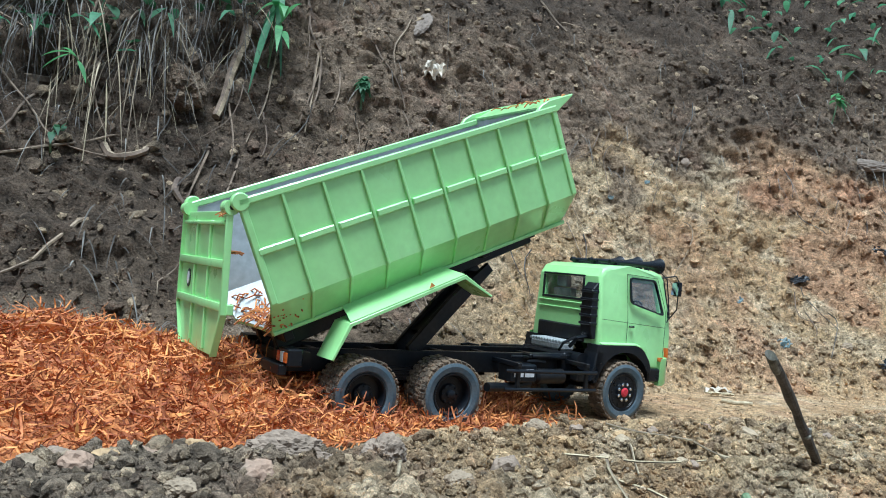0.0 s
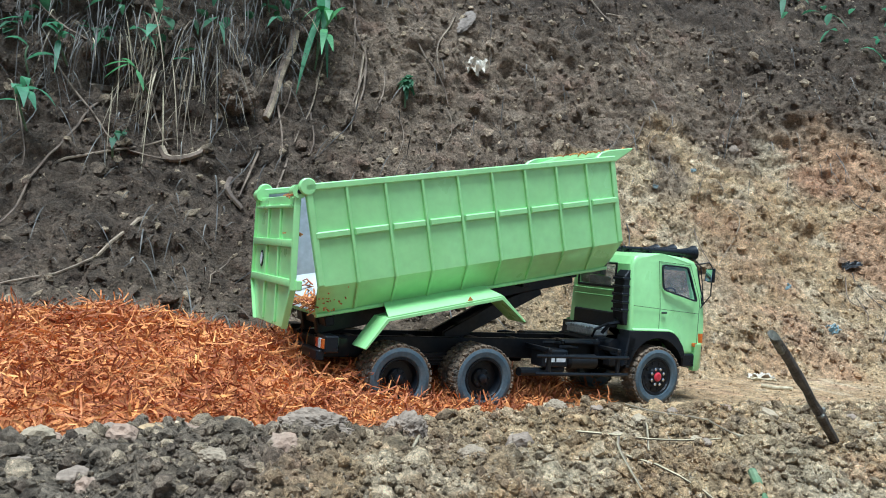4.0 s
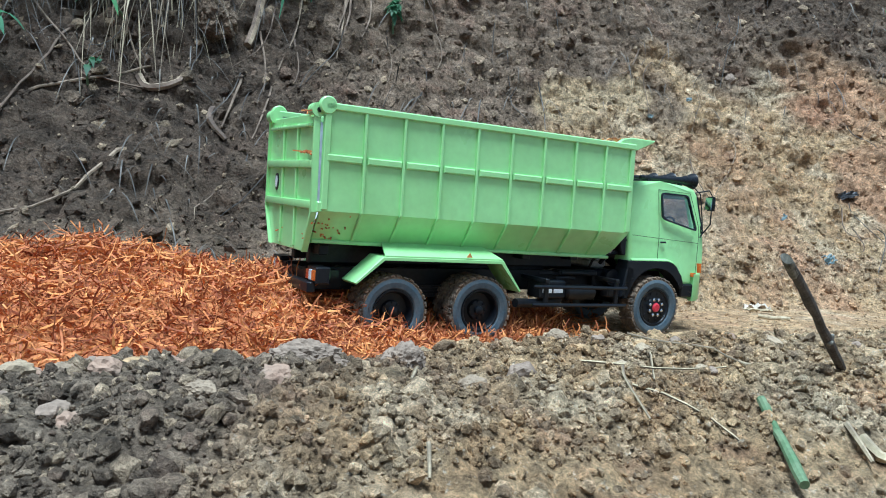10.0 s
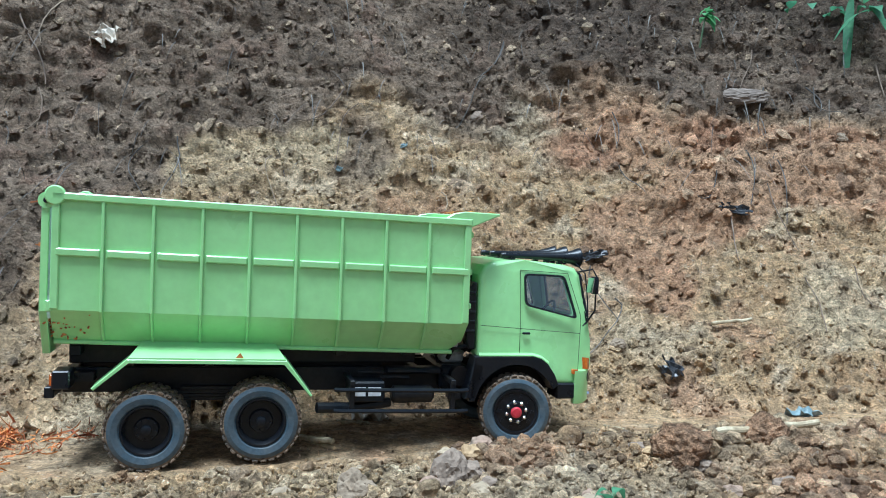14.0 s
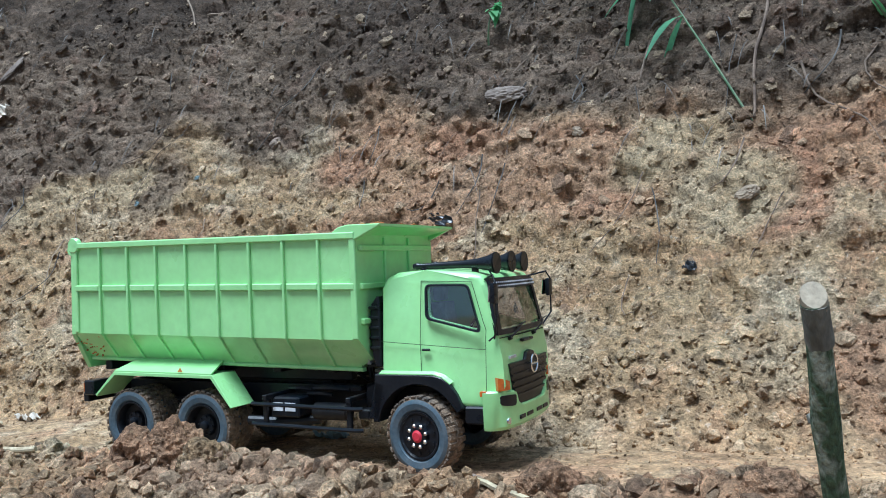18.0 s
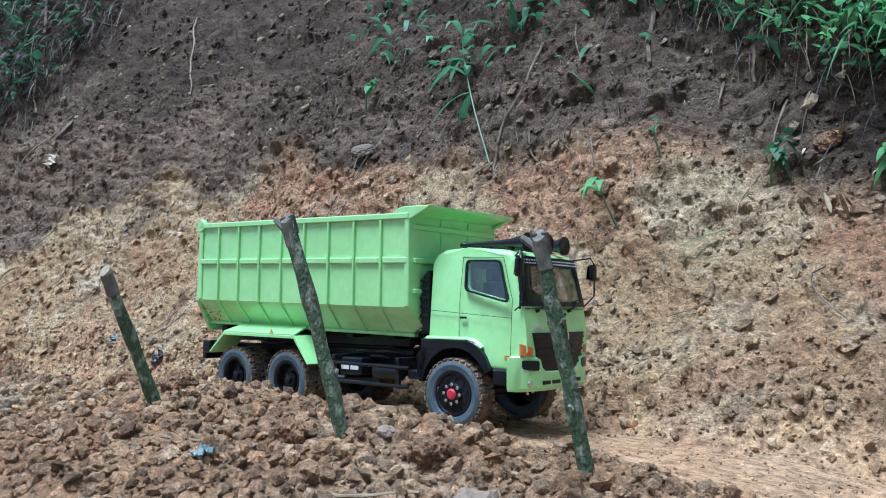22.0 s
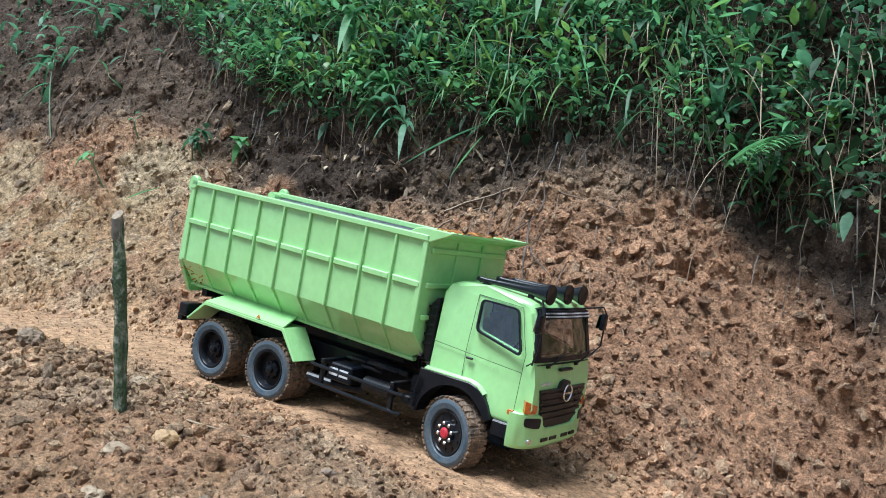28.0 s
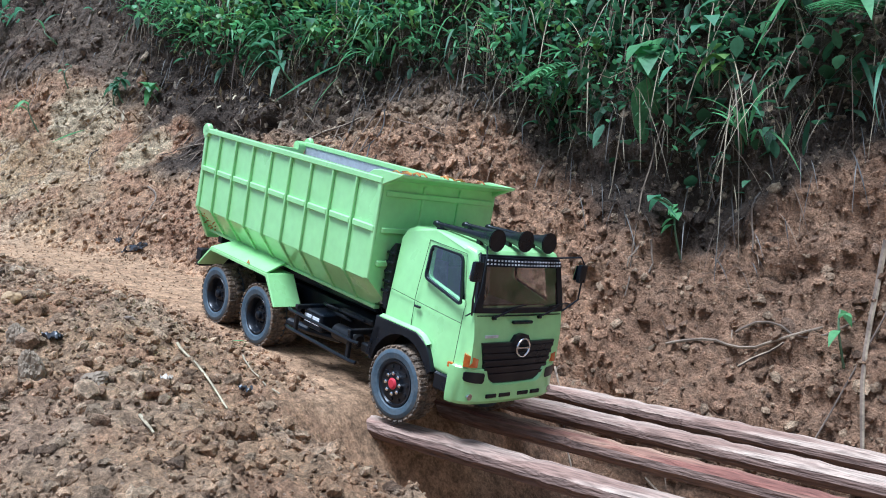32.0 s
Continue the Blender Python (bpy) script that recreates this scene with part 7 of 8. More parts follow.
# ---- leaves, blades and hanging stems ----
def leaves(base, way, length, width, droop, fold, seg=4):
    """Folded pointed leaves from arrays; verts and quads."""
    n = len(base)
    side = np.cross(way, [0, 0, 1.0]) + 1e-4
    side /= np.linalg.norm(side, axis=1, keepdims=True)
    up = np.cross(side, way)
    v = np.zeros((n, seg + 1, 3, 3))
    for k in range(seg + 1):
        t = k / seg
        c = base + way * (length * t)[:, None] - np.array([0, 0, 1.0]) * (droop * length * t * t)[:, None]
        w = (width * (math.sin(math.pi * min(1, 0.04 + 0.96 * t ** 0.85)) + 0.02))[:, None]
        v[:, k, 0], v[:, k, 2] = c - side * w + up * w * fold * 0.45, c + side * w + up * w * fold * 0.45
        v[:, k, 1] = c
    i = np.arange(n * (seg + 1) * 3).reshape(n, seg + 1, 3)
    f = np.stack([i[:, :-1, :-1], i[:, :-1, 1:], i[:, 1:, 1:], i[:, 1:, :-1]], -1).reshape(-1, 4)
    return v.reshape(-1, 3), f


def seeds(gen, n, x0, x1, low, high, out, clump=0.0):
    """Places on the bank: x, and u between low(x) and high(x); clump gathers them in patches."""
    P, N = [], []
    while len(P) < n:
        x = gen.uniform(x0, x1)
        a, b = low(x), high(x)
        u = a + (b - a) * gen.random()
        if clump and noise.noise(Vector((x * 9, u * 9, clump))) + 0.5 * noise.noise(Vector((x * 23, u * 23, clump))) < gen.uniform(-0.25, 0.35):
            continue
        p, nn = spot(x, u=u)
        P.append(p + nn * gen.uniform(*out))
        N.append(nn)
    return np.array(P), np.array(N)


VX = [1.30, 1.62, 1.86, 2.10, 2.40, 2.68, 2.95, 3.20, 3.32, 3.43, 3.63, 3.84, 3.92, 4.02, 4.30, 4.8]
VU = [1.40, 1.16, 1.04, 0.86, 0.72, 0.69, 0.71, 0.74, 0.68, 0.64, 0.62, 0.60, 0.64, 0.70, 0.76, 0.78]
AX = [-1.3, -0.62, -0.53, -0.47, -0.40, -0.31, -0.24, -0.15]
AU = [0.66, 0.68, 0.69, 0.73, 0.82, 0.94, 1.04, 1.15]


def green(name, label, gen, n, x0, x1, low, high, out, ln, wd, droop, fold, mat, lean, cat="undergrowth", seg=4, rise=0.25, clump=0.0):
    P, N = seeds(gen, n, x0, x1, low, high, out, clump)
    way = N * lean + gen.normal(size=(n, 3)) * 0.75 + [0, 0, rise]
    way /= np.linalg.norm(way, axis=1, keepdims=True)
    v, f = leaves(P, way, gen.uniform(*ln, n), gen.uniform(*wd, n), gen.uniform(*droop, n), fold, seg)
    return tagged(new(name, from_arrays(name, v, f, [mat], smooth=True)), label, cat, "", "stuff")


def hanging(name, label, gen, n, x0, x1, low, high, out, ln, r, mat, cat="dead grass", spread=0.35, outw=0.8, clump=0.0):
    """Thin drooping strands."""
    P, N = seeds(gen, n, x0, x1, low, high, out, clump)
    way = N * outw + gen.normal(size=(n, 3)) * spread + [0, 0, -0.35 if outw > 0.5 else -1.0]
    way /= np.linalg.norm(way, axis=1, keepdims=True)
    v, f = leaves(P, way, gen.uniform(*ln, n), gen.uniform(*r, n), gen.uniform(0.4, 1.1, n), 0.3, 5)
    return tagged(new(name, from_arrays(name, v, f, [mat], smooth=True)), label, cat, "", "stuff")


gen = np.random.default_rng(12)
vlow = lambda x: float(np.interp(x, VX, VU))
alow = lambda x: float(np.interp(x, AX, AU))
green("undergrowth", "dense small green leaves overhanging the bank", gen, 4200, 1.45, 3.5, lambda x: vlow(x) + 0.03, lambda x: vlow(x) + 0.75, (0.0, 0.13), (0.014, 0.042), (0.0036, 0.0085), (0.0, 0.7), 0.3, LEAF, 0.8, rise=0.45, clump=1.3)
green("undergrowth_light", "fresh yellowish green leaves in the undergrowth", gen, 1500, 1.5, 3.5, lambda x: vlow(x) + 0.08, lambda x: vlow(x) + 0.75, (0.05, 0.15), (0.014, 0.040), (0.0036, 0.008), (0.0, 0.7), 0.3, LEAF_Y, 0.8, rise=0.6, clump=4.1)
green("undergrowth_small", "tiny green leaves of creepers in the undergrowth", gen, 4000, 1.45, 3.9, lambda x: vlow(x) + 0.01, lambda x: vlow(x) + 0.6, (0.0, 0.12), (0.007, 0.016), (0.0022, 0.0048), (0.0, 0.6), 0.3, LEAF, 0.7, rise=0.4, clump=7.7)
# the next two sets carry shade in their leaf colour
green("undergrowth_shade", "hanging leaves coloured dark to stand for deep shade", gen, 1900, 3.4, 4.8, lambda x: vlow(x) + 0.03, lambda x: vlow(x) + 0.75, (0.0, 0.12), (0.016, 0.042), (0.004, 0.009), (0.0, 0.8), 0.3, LEAF_D, 0.8, clump=2.9)
green("undergrowth_dark", "green leaves behind the undergrowth, shade put into their dark colour", gen, 3600, 1.45, 4.8, vlow, lambda x: vlow(x) + 0.8, (0.0, 0.05), (0.02, 0.05), (0.005, 0.012), (0.1, 0.8), 0.25, LEAF_D, 0.7)
green("grass_blades", "long green grass blades arching over the bank", gen, 420, 1.9, 3.35, lambda x: vlow(x) + 0.05, lambda x: vlow(x) + 0.6, (0.02, 0.09), (0.06, 0.16), (0.0012, 0.0038), (0.4, 1.3), 0.4, LEAF, 0.8, "grass", 7, rise=0.9, clump=2.2)
green("grass_blades_bluish", "long bluish green grass blades arching over the bank", gen, 300, 1.8, 4.6, lambda x: vlow(x) + 0.06, lambda x: vlow(x) + 0.6, (0.02, 0.09), (0.05, 0.14), (0.0014, 0.0042), (0.4, 1.3), 0.4, LEAF_B, 0.8, "grass", 7, rise=0.7, clump=5.3)
green("grass_blades_fresh", "fresh yellow green grass blades in the undergrowth", gen, 160, 2.2, 3.3, lambda x: vlow(x) + 0.06, lambda x: vlow(x) + 0.45, (0.04, 0.10), (0.06, 0.15), (0.0014, 0.0038), (0.4, 1.3), 0.4, LEAF_Y, 0.8, "grass", 7, rise=0.9, clump=3.6)
green("broad_leaves", "broad bluish green leaves on the undergrowth", gen, 300, 1.8, 4.6, lambda x: vlow(x) + 0.08, lambda x: vlow(x) + 0.6, (0.05, 0.13), (0.03, 0.055), (0.008, 0.016), (0.2, 0.9), 0.25, LEAF_B, 0.9, rise=0.4)
hanging("dead_stems", "dry brown stems tangled under the undergrowth", gen, 1500, 1.6, 4.6, lambda x: vlow(x) + 0.03, lambda x: vlow(x) + 0.45, (0.0, 0.11), (0.03, 0.12), (0.0004, 0.0010), ROOT, spread=1.3, outw=0.3)
hanging("hanging_stems", "pale stems hanging among dark leaves", gen, 480, 3.2, 4.5, lambda x: vlow(x) + 0.05, lambda x: vlow(x) + 0.5, (0.02, 0.11), (0.05, 0.16), (0.0004, 0.0011), STRAW, spread=1.0, outw=0.3)
hanging("hanging_roots", "dark roots hanging under the undergrowth", gen, 1600, 1.6, 4.6, lambda x: vlow(x) - 0.05, lambda x: vlow(x) + 0.10, (0.0, 0.02), (0.02, 0.08), (0.0004, 0.0011), DEAD, spread=0.8, outw=0.15)
hanging("root_tangle", "dark tangle of roots at the top of the bank", gen, 4600, -1.7, -0.28, lambda x: 1.12, lambda x: 2.3, (0.0, 0.06), (0.05, 0.18), (0.0008, 0.0025), DARKBARK, spread=1.0)
green("dark_creeper", "dark creeper at the top of the bank", gen, 1100, -1.7, -0.30, lambda x: 1.15, lambda x: 2.4, (0.02, 0.10), (0.03, 0.07), (0.006, 0.016), (0.2, 0.9), 0.25, LEAF_D, 0.9)
green("dead_leaves", "pale dead leaves and straw lying on the wet humus", gen, 190, 2.05, 2.95, lambda x: 0.53, lambda x: 0.72, (0.002, 0.010), (0.018, 0.05), (0.0018, 0.005), (0.0, 0.3), 0.25, STRAW, 0.1, "dead leaves")
hanging("bank_roots", "fine pale roots on the red clay", gen, 300, 2.7, 4.35, lambda x: 0.28, lambda x: min(0.66, vlow(x)), (0.0, 0.010), (0.02, 0.07), (0.0003, 0.0008), ROOT, "roots", spread=1.4, outw=0.3)
hanging("dead_skirt", "skirt of dry tan stems hanging at the edge of the undergrowth", gen, 700, 1.9, 4.5, lambda x: vlow(x) + 0.01, lambda x: vlow(x) + 0.14, (0.0, 0.05), (0.02, 0.075), (0.0004, 0.0009), STRAW, spread=0.85, outw=0.15)
hanging("pale_tuft", "tuft of pale drooping dead grass on the dark bank", gen, 120, -0.68, -0.50, lambda x: 0.74, lambda x: 0.92, (0.01, 0.06), (0.08, 0.17), (0.0005, 0.0012), STRAW, spread=0.45, outw=0.3)
hanging("dead_grass", "mat of dead grey grass and roots over the bank", gen, 3800, -1.4, -0.20, lambda x: alow(x) - 0.02, lambda x: alow(x) + 0.75, (0.0, 0.03), (0.02, 0.08), (0.0004, 0.0010), DEAD, spread=1.2, clump=6.1)
hanging("dead_thatch", "thatch of grey dead stems hanging over dark hollows", gen, 2600, -1.4, -0.36, lambda x: max(0.80, alow(x) + 0.06), lambda x: alow(x) + 0.75, (0.02, 0.09), (0.03, 0.12), (0.0004, 0.0010), DEAD, spread=0.8, outw=0.3, clump=8.4)
hanging("dead_grass_pale", "paler dead stems over the bank", gen, 260, -1.4, -0.22, lambda x: alow(x) + 0.02, lambda x: alow(x) + 0.7, (0.01, 0.05), (0.04, 0.12), (0.0006, 0.0015), STRAW, spread=0.9)
green("creeper", "dark green creeper leaves among the dead grass", gen, 600, -1.4, -0.36, lambda x: alow(x) + 0.16, lambda x: alow(x) + 0.9, (0.0, 0.05), (0.02, 0.05), (0.005, 0.012), (0.2, 0.9), 0.25, LEAF_D, 0.9)
green("creeper_green", "fresh green leaves among the dead grass", gen, 55, -1.3, -0.30, lambda x: alow(x) + 0.10, lambda x: alow(x) + 0.7, (0.04, 0.09), (0.04, 0.08), (0.004, 0.008), (0.2, 1.0), 0.3, LEAF_B, 0.9)
hanging("sparse_roots", "sparse thin roots on the dark bank", gen, 500, -1.2, 0.0, lambda x: 0.22, lambda x: 0.75, (0.0, 0.015), (0.02, 0.10), (0.0006, 0.0014), DEAD, spread=0.9)
hanging("fine_roots", "fine roots hanging from the dark soil", gen, 500, -0.2, 2.2, lambda x: 0.65, lambda x: 1.25, (0.0, 0.012), (0.02, 0.09), (0.0005, 0.0010), DEAD)
green("sprouts", "scattered green sprouts on the upper bank", gen, 130, 0.75, 1.9, lambda x: float(np.interp(x, [0.75, 1.1, 1.9], [1.30, 1.06, 0.92])), lambda x: 1.5, (0.0, 0.06), (0.03, 0.08), (0.005, 0.011), (0.4, 1.2), 0.25, LEAF_B, 0.9)


def plant(x, u, top_x, top_u, out, n, ln, wd, seed, mat, label):
    """A slender stem with pointed leaves near its top."""
    rnd = np.random.default_rng(seed)
    a, na = spot(x, u=u)
    b, nb = spot(top_x, u=top_u)
    b = b + nb * out
    ob = empty("plant", label, "plant", "", Matrix.Translation(a))
    ORIGIN[ob.name] = Vector()
    pts = [(b - a) * t + na * (0.02 * math.sin(t * math.pi)) for t in np.linspace(0, 1, 9)]
    part("stem", tube(bmesh.new(), pts, [0.0022 - 0.001 * k / 8 for k in range(9)], 6), BAMBOO, ob)
    for k in range(n):
        t = 1 - 0.45 * k / max(1, n - 1)
        p = pts[int(t * 8)]
        w = np.array(nb) * 0.7 + rnd.normal(size=3) * 0.8 + [0, 0, 0.2]
        w /= np.linalg.norm(w)
        v, f = leaves(np.array([p]), w[None], np.array([ln * rnd.uniform(0.7, 1.2)]), np.array([wd * rnd.uniform(0.8, 1.2)]), np.array([rnd.uniform(0.4, 1.1)]), 0.25, 6)
        leaf = new("leaf", from_arrays("leaf", v, f, [mat], smooth=True))
        leaf.parent = ob
    return ob


for k, (x, u, tx, tu, out, n, ln, wd, mt, lab) in enumerate((
        (1.545, 0.70, 1.30, 1.12, 0.05, 9, 0.11, 0.010, LEAF_B, "slender plant with long drooping green leaves on the bank"),
        (1.36, 1.15, 1.46, 1.24, 0.06, 8, 0.12, 0.012, LEAF_B, "clump of long hanging green leaves on the bank"),
        (1.02, 0.98, 1.04, 1.06, 0.03, 12, 0.035, 0.008, LEAF, "small leafy creeper on the bank"),
        (-0.185, 0.80, -0.18, 0.86, 0.015, 44, 0.020, 0.006, LEAF_D, "small dark mossy creeper on the bank"),
        (1.92, 0.66, 1.91, 0.725, 0.03, 2, 0.035, 0.011, LEAF_B, "single broad leaf on a thin stem"),
        (1.88, 0.52, 1.84, 0.60, 0.03, 3, 0.075, 0.008, LEAF, "low plant with narrow green leaves at the bank"),
        (1.72, 0.86, 1.68, 0.90, 0.03, 2, 0.09, 0.008, LEAF, "single arching green leaf on the bank"),
        (2.10, 0.62, 2.12, 0.70, 0.03, 12, 0.03, 0.009, LEAF_D, "mossy dark creeper on the bank"),
        (2.30, 0.62, 2.29, 0.66, 0.03, 9, 0.04, 0.012, LEAF, "small leafy plant on the bank"),
        (2.766, 0.66, 2.74, 0.70, 0.05, 6, 0.10, 0.006, LEAF_B, "tuft of long green blades on the bank"),
        (2.65, 0.78, 2.654, 0.80, 0.07, 6, 0.07, 0.020, LEAF, "plant with broad green leaves on the bank"),
        (3.66, 0.70, 3.669, 0.76, 0.08, 6, 0.06, 0.018, LEAF, "plant with broad green leaves on the bank"),
        (3.73, 0.56, 3.72, 0.60, 0.03, 6, 0.024, 0.008, LEAF, "small seedling at the foot of the bank"),
        (4.00, 0.50, 3.995, 0.53, 0.03, 3, 0.028, 0.008, LEAF, "small seedling with broad leaves on the bank"),
        (4.00, 0.85, 3.95, 0.98, 0.12, 6, 0.16, 0.016, LEAF, "tall plant with long broad green blades"),
        (3.75, 1.00, 3.72, 1.10, 0.10, 7, 0.13, 0.014, LEAF, "tall plant with long broad green blades"),
        (3.0, 0.95, 2.98, 1.05, 0.10, 8, 0.16, 0.012, LEAF, "tuft of long green blades in the undergrowth"),
        (2.5, 0.95, 2.48, 1.02, 0.08, 8, 0.14, 0.011, LEAF, "tuft of long green blades in the undergrowth"),
        (-0.36, 0.90, -0.34, 1.02, 0.06, 8, 0.10, 0.009, LEAF_B, "clump of narrow green leaves among dead grass"),
        (-0.742, 0.64, -0.74, 0.68, 0.06, 7, 0.07, 0.008, LEAF_B, "clump of arching green blades on the dark bank"),
        (-0.735, 0.80, -0.729, 0.825, 0.05, 6, 0.045, 0.006, LEAF_B, "small plant with fresh green leaves"),
        (-0.60, 0.84, -0.597, 0.88, 0.07, 2, 0.09, 0.009, LEAF_B, "single broad blade among dead grass"),
        (-0.767, 0.74, -0.767, 0.79, 0.05, 2, 0.07, 0.007, LEAF_B, "single arching green blade among dead grass"),
        (-0.60, 0.74, -0.615, 0.76, 0.05, 5, 0.045, 0.004, LEAF, "small tuft of green blades among dead grass"),
        (-0.46, 1.00, -0.458, 1.07, 0.08, 12, 0.09, 0.008, LEAF_B, "clump of narrow green leaves at the bank's edge"),
        (-0.36, 0.86, -0.325, 0.95, 0.06, 6, 0.085, 0.008, LEAF, "slender plant with drooping green leaves"),
        (-0.62, 0.60, -0.60, 0.62, 0.03, 5, 0.03, 0.005, LEAF_D, "small dark seedling on the humus"),
        (3.668, 0.70, 3.668, 0.74, 0.10, 2, 0.065, 0.024, LEAF, "plant with broad arrow-shaped leaves"),
        (3.56, 0.72, 3.549, 0.775, 0.09, 7, 0.035, 0.012, LEAF_Y, "creeper with round light green leaves"),
        (3.82, 0.70, 3.79, 0.75, 0.09, 5, 0.045, 0.013, LEAF_Y, "plant with fresh pointed leaves"),
        (3.42, 0.66, 3.42, 0.70, 0.06, 6, 0.035, 0.006, LEAF, "small leafy plant under the overhang"),
        (3.72, 0.60, 3.70, 0.585, 0.05, 4, 0.05, 0.009, LEAF_B, "hanging plant with bluish green leaves"),
        (2.70, 0.70, 2.685, 0.735, 0.08, 5, 0.05, 0.016, LEAF_B, "plant with broad bluish leaves on the bank"),
        (2.13, 0.63, 2.12, 0.665, 0.02, 26, 0.022, 0.004, LEAF_D, "mossy dark creeper on the bank"),
        (0.845, -0.47, 0.835, -0.50, 0.02, 5, 0.03, 0.005, LEAF_B, "small green sprout on the berm"))):
    plant(x, u, tx, tu, out, n, ln, wd, 50 + k, mt, lab)


def fern(x, u, out, length, seed):
    rnd = random.Random(seed)
    a, na = spot(x, u=u)
    a = a + na * 0.05
    ob = empty("fern", "green fern with feathered fronds among the undergrowth", "fern", "ferns", Matrix.Translation(a))
    ORIGIN[ob.name] = Vector()
    for fr in range(3):
        side = Vector((rnd.uniform(-1, 1), 0, 0))
        way = (na * 1.0 + side * 0.9 + Vector((0, 0, 0.3))).normalized()
        rib = [way * length * t - Vector((0, 0, 1)) * length * 0.7 * t * t for t in np.linspace(0, 1, 16)]
        B, W, L = [], [], []
        for k in range(2, 16):
            tan = (rib[k] - rib[k - 1]).normalized()
            s = tan.cross(Vector((0, 0, 1))).normalized()
            for sg in (-1, 1):
                B.append(rib[k])
                W.append((s * sg + tan * 0.45).normalized())
                L.append(length * 0.30 * math.sin(math.pi * (0.12 + 0.86 * k / 16)) + 0.004)
        v, f = leaves(np.array(B), np.array(W), np.array(L), np.full(len(B), length * 0.022), np.full(len(B), 0.25), 0.2, 3)
        leaf = new("frond", from_arrays("frond", v, f, [LEAF], smooth=True))
        leaf.parent = ob
    return ob


for k, (x, u) in enumerate(((3.67, 1.02), (3.755, 0.94), (3.39, 1.07), (3.86, 0.98), (3.50, 0.72), (3.95, 0.84))):
    fern(x, u, 0.1, 0.15, k)


# fallen green leaf on the trail
def fallen_leaf(x, u, ln, seed):
    p, n = spot(x, u=u)
    v, f = leaves(np.array([[0.0, 0, 0]]), np.array([[math.cos(seed), math.sin(seed), 0.08]]), np.array([ln]), np.array([ln * 0.22]), np.array([0.15]), 0.15, 6)
    ob = new("fallen_leaf", from_arrays("fallen_leaf", v, f, [LEAF], smooth=True))
    ob.location = p + Vector((0, 0, 0.004))
    tagged(ob, "fallen green leaf lying on the trail", "leaf", "fallen leaves")


for x, u, ln, a in ((3.00, 0.10, 0.045, 0.3), (3.03, 0.12, 0.035, 2.2), (3.36, -0.15, 0.022, 1.0), (3.47, 0.05, 0.03, 4.0), (2.42, -0.30, 0.02, 1.0), (0.93, -0.20, 0.03, 0.5)):
    fallen_leaf(x, u, ln, a)
lying_stick(spot(0.887, u=-0.310)[0] + Vector((0, 0, 0.012)), spot(1.031, u=-0.286)[0] + Vector((0, 0, 0.012)), 0.0034, CUTWOOD, "long pale splinter of wood lying on the berm", 9, "splinter")


def grass_tuft(x, u, n, ln, mat, seed):
    """Blades that spring from one root and arch over."""
    rnd = np.random.default_rng(seed)
    p, nn = spot(x, u=u)
    p = p + nn * 0.03
    way = np.array(nn) * 0.55 + [0, 0, 0.75] + rnd.normal(size=(n, 3)) * [0.55, 0.25, 0.25]
    way /= np.linalg.norm(way, axis=1, keepdims=True)
    v, f = leaves(rnd.normal(size=(n, 3)) * 0.008, way, rnd.uniform(0.5, 1.15, n) * ln, rnd.uniform(0.0022, 0.0052, n), rnd.uniform(0.35, 1.0, n), 0.35, 8)
    ob = new("grass_tuft", from_arrays("grass_tuft", v, f, [mat], smooth=True))
    ob.location = p
    tagged(ob, "tuft of long arching green grass blades on the bank", "grass", "grass tufts")


def long_blade(x, u, tx, tu, out, tip, wd, mat, label):
    """One long blade from a place on the bank out to another."""
    a, na = spot(x, u=u)
    b, nb = spot(tx, u=tu)
    a, b = a + na * out, b + nb * tip
    way = np.array((b - a).normalized())
    v, f = leaves(np.zeros((1, 3)), way[None], np.array([(b - a).length]), np.array([wd]), np.array([0.12]), 0.3, 10)
    ob = new("long_blade", from_arrays("long_blade", v, f, [mat], smooth=True))
    ob.location = a
    tagged(ob, label, "leaf", "long blades")


for q in ((3.26, 1.12, 3.126, 0.92, 0.10, 0.16, 0.0075, LEAF_Y, "long pale green blade hanging over the bank"), (3.30, 1.10, 3.33, 0.98, 0.10, 0.14, 0.006, LEAF_Y, "pale green blade hanging over the bank"),
          (4.02, 0.98, 3.86, 0.80, 0.10, 0.16, 0.007, LEAF_Y, "long pale green blade hanging over the bank"), (4.02, 0.98, 4.08, 0.84, 0.10, 0.15, 0.006, LEAF_B, "pale bluish blade hanging over the bank"),
          (2.93, 0.70, 2.78, 0.60, 0.06, 0.06, 0.0065, LEAF_B, "long bluish green blade hanging over the bank"), (2.93, 0.68, 2.90, 0.575, 0.05, 0.05, 0.005, LEAF, "green blade hanging down the bank"),
          (2.08, 0.52, 2.00, 0.475, 0.02, 0.02, 0.0065, LEAF, "green blade lying against the bank")):
    long_blade(*q)
for q in ((2.93, 0.80, 24, 0.19, LEAF_Y, 71), (2.87, 0.87, 18, 0.18, LEAF, 72), (3.03, 0.87, 16, 0.17, LEAF_B, 73), (2.62, 0.80, 16, 0.15, LEAF, 74), (2.98, 0.74, 18, 0.13, LEAF, 75)):
    grass_tuft(*q)
tr = random.Random(31)
for k in range(46):
    x = tr.uniform(2.15, 3.3) if k < 30 else tr.uniform(1.95, 4.4)
    grass_tuft(x, vlow(x) + tr.uniform(0.04, 0.42), tr.randint(9, 17), tr.uniform(0.08, 0.15), tr.choice((LEAF, LEAF_B, LEAF_Y)), k)


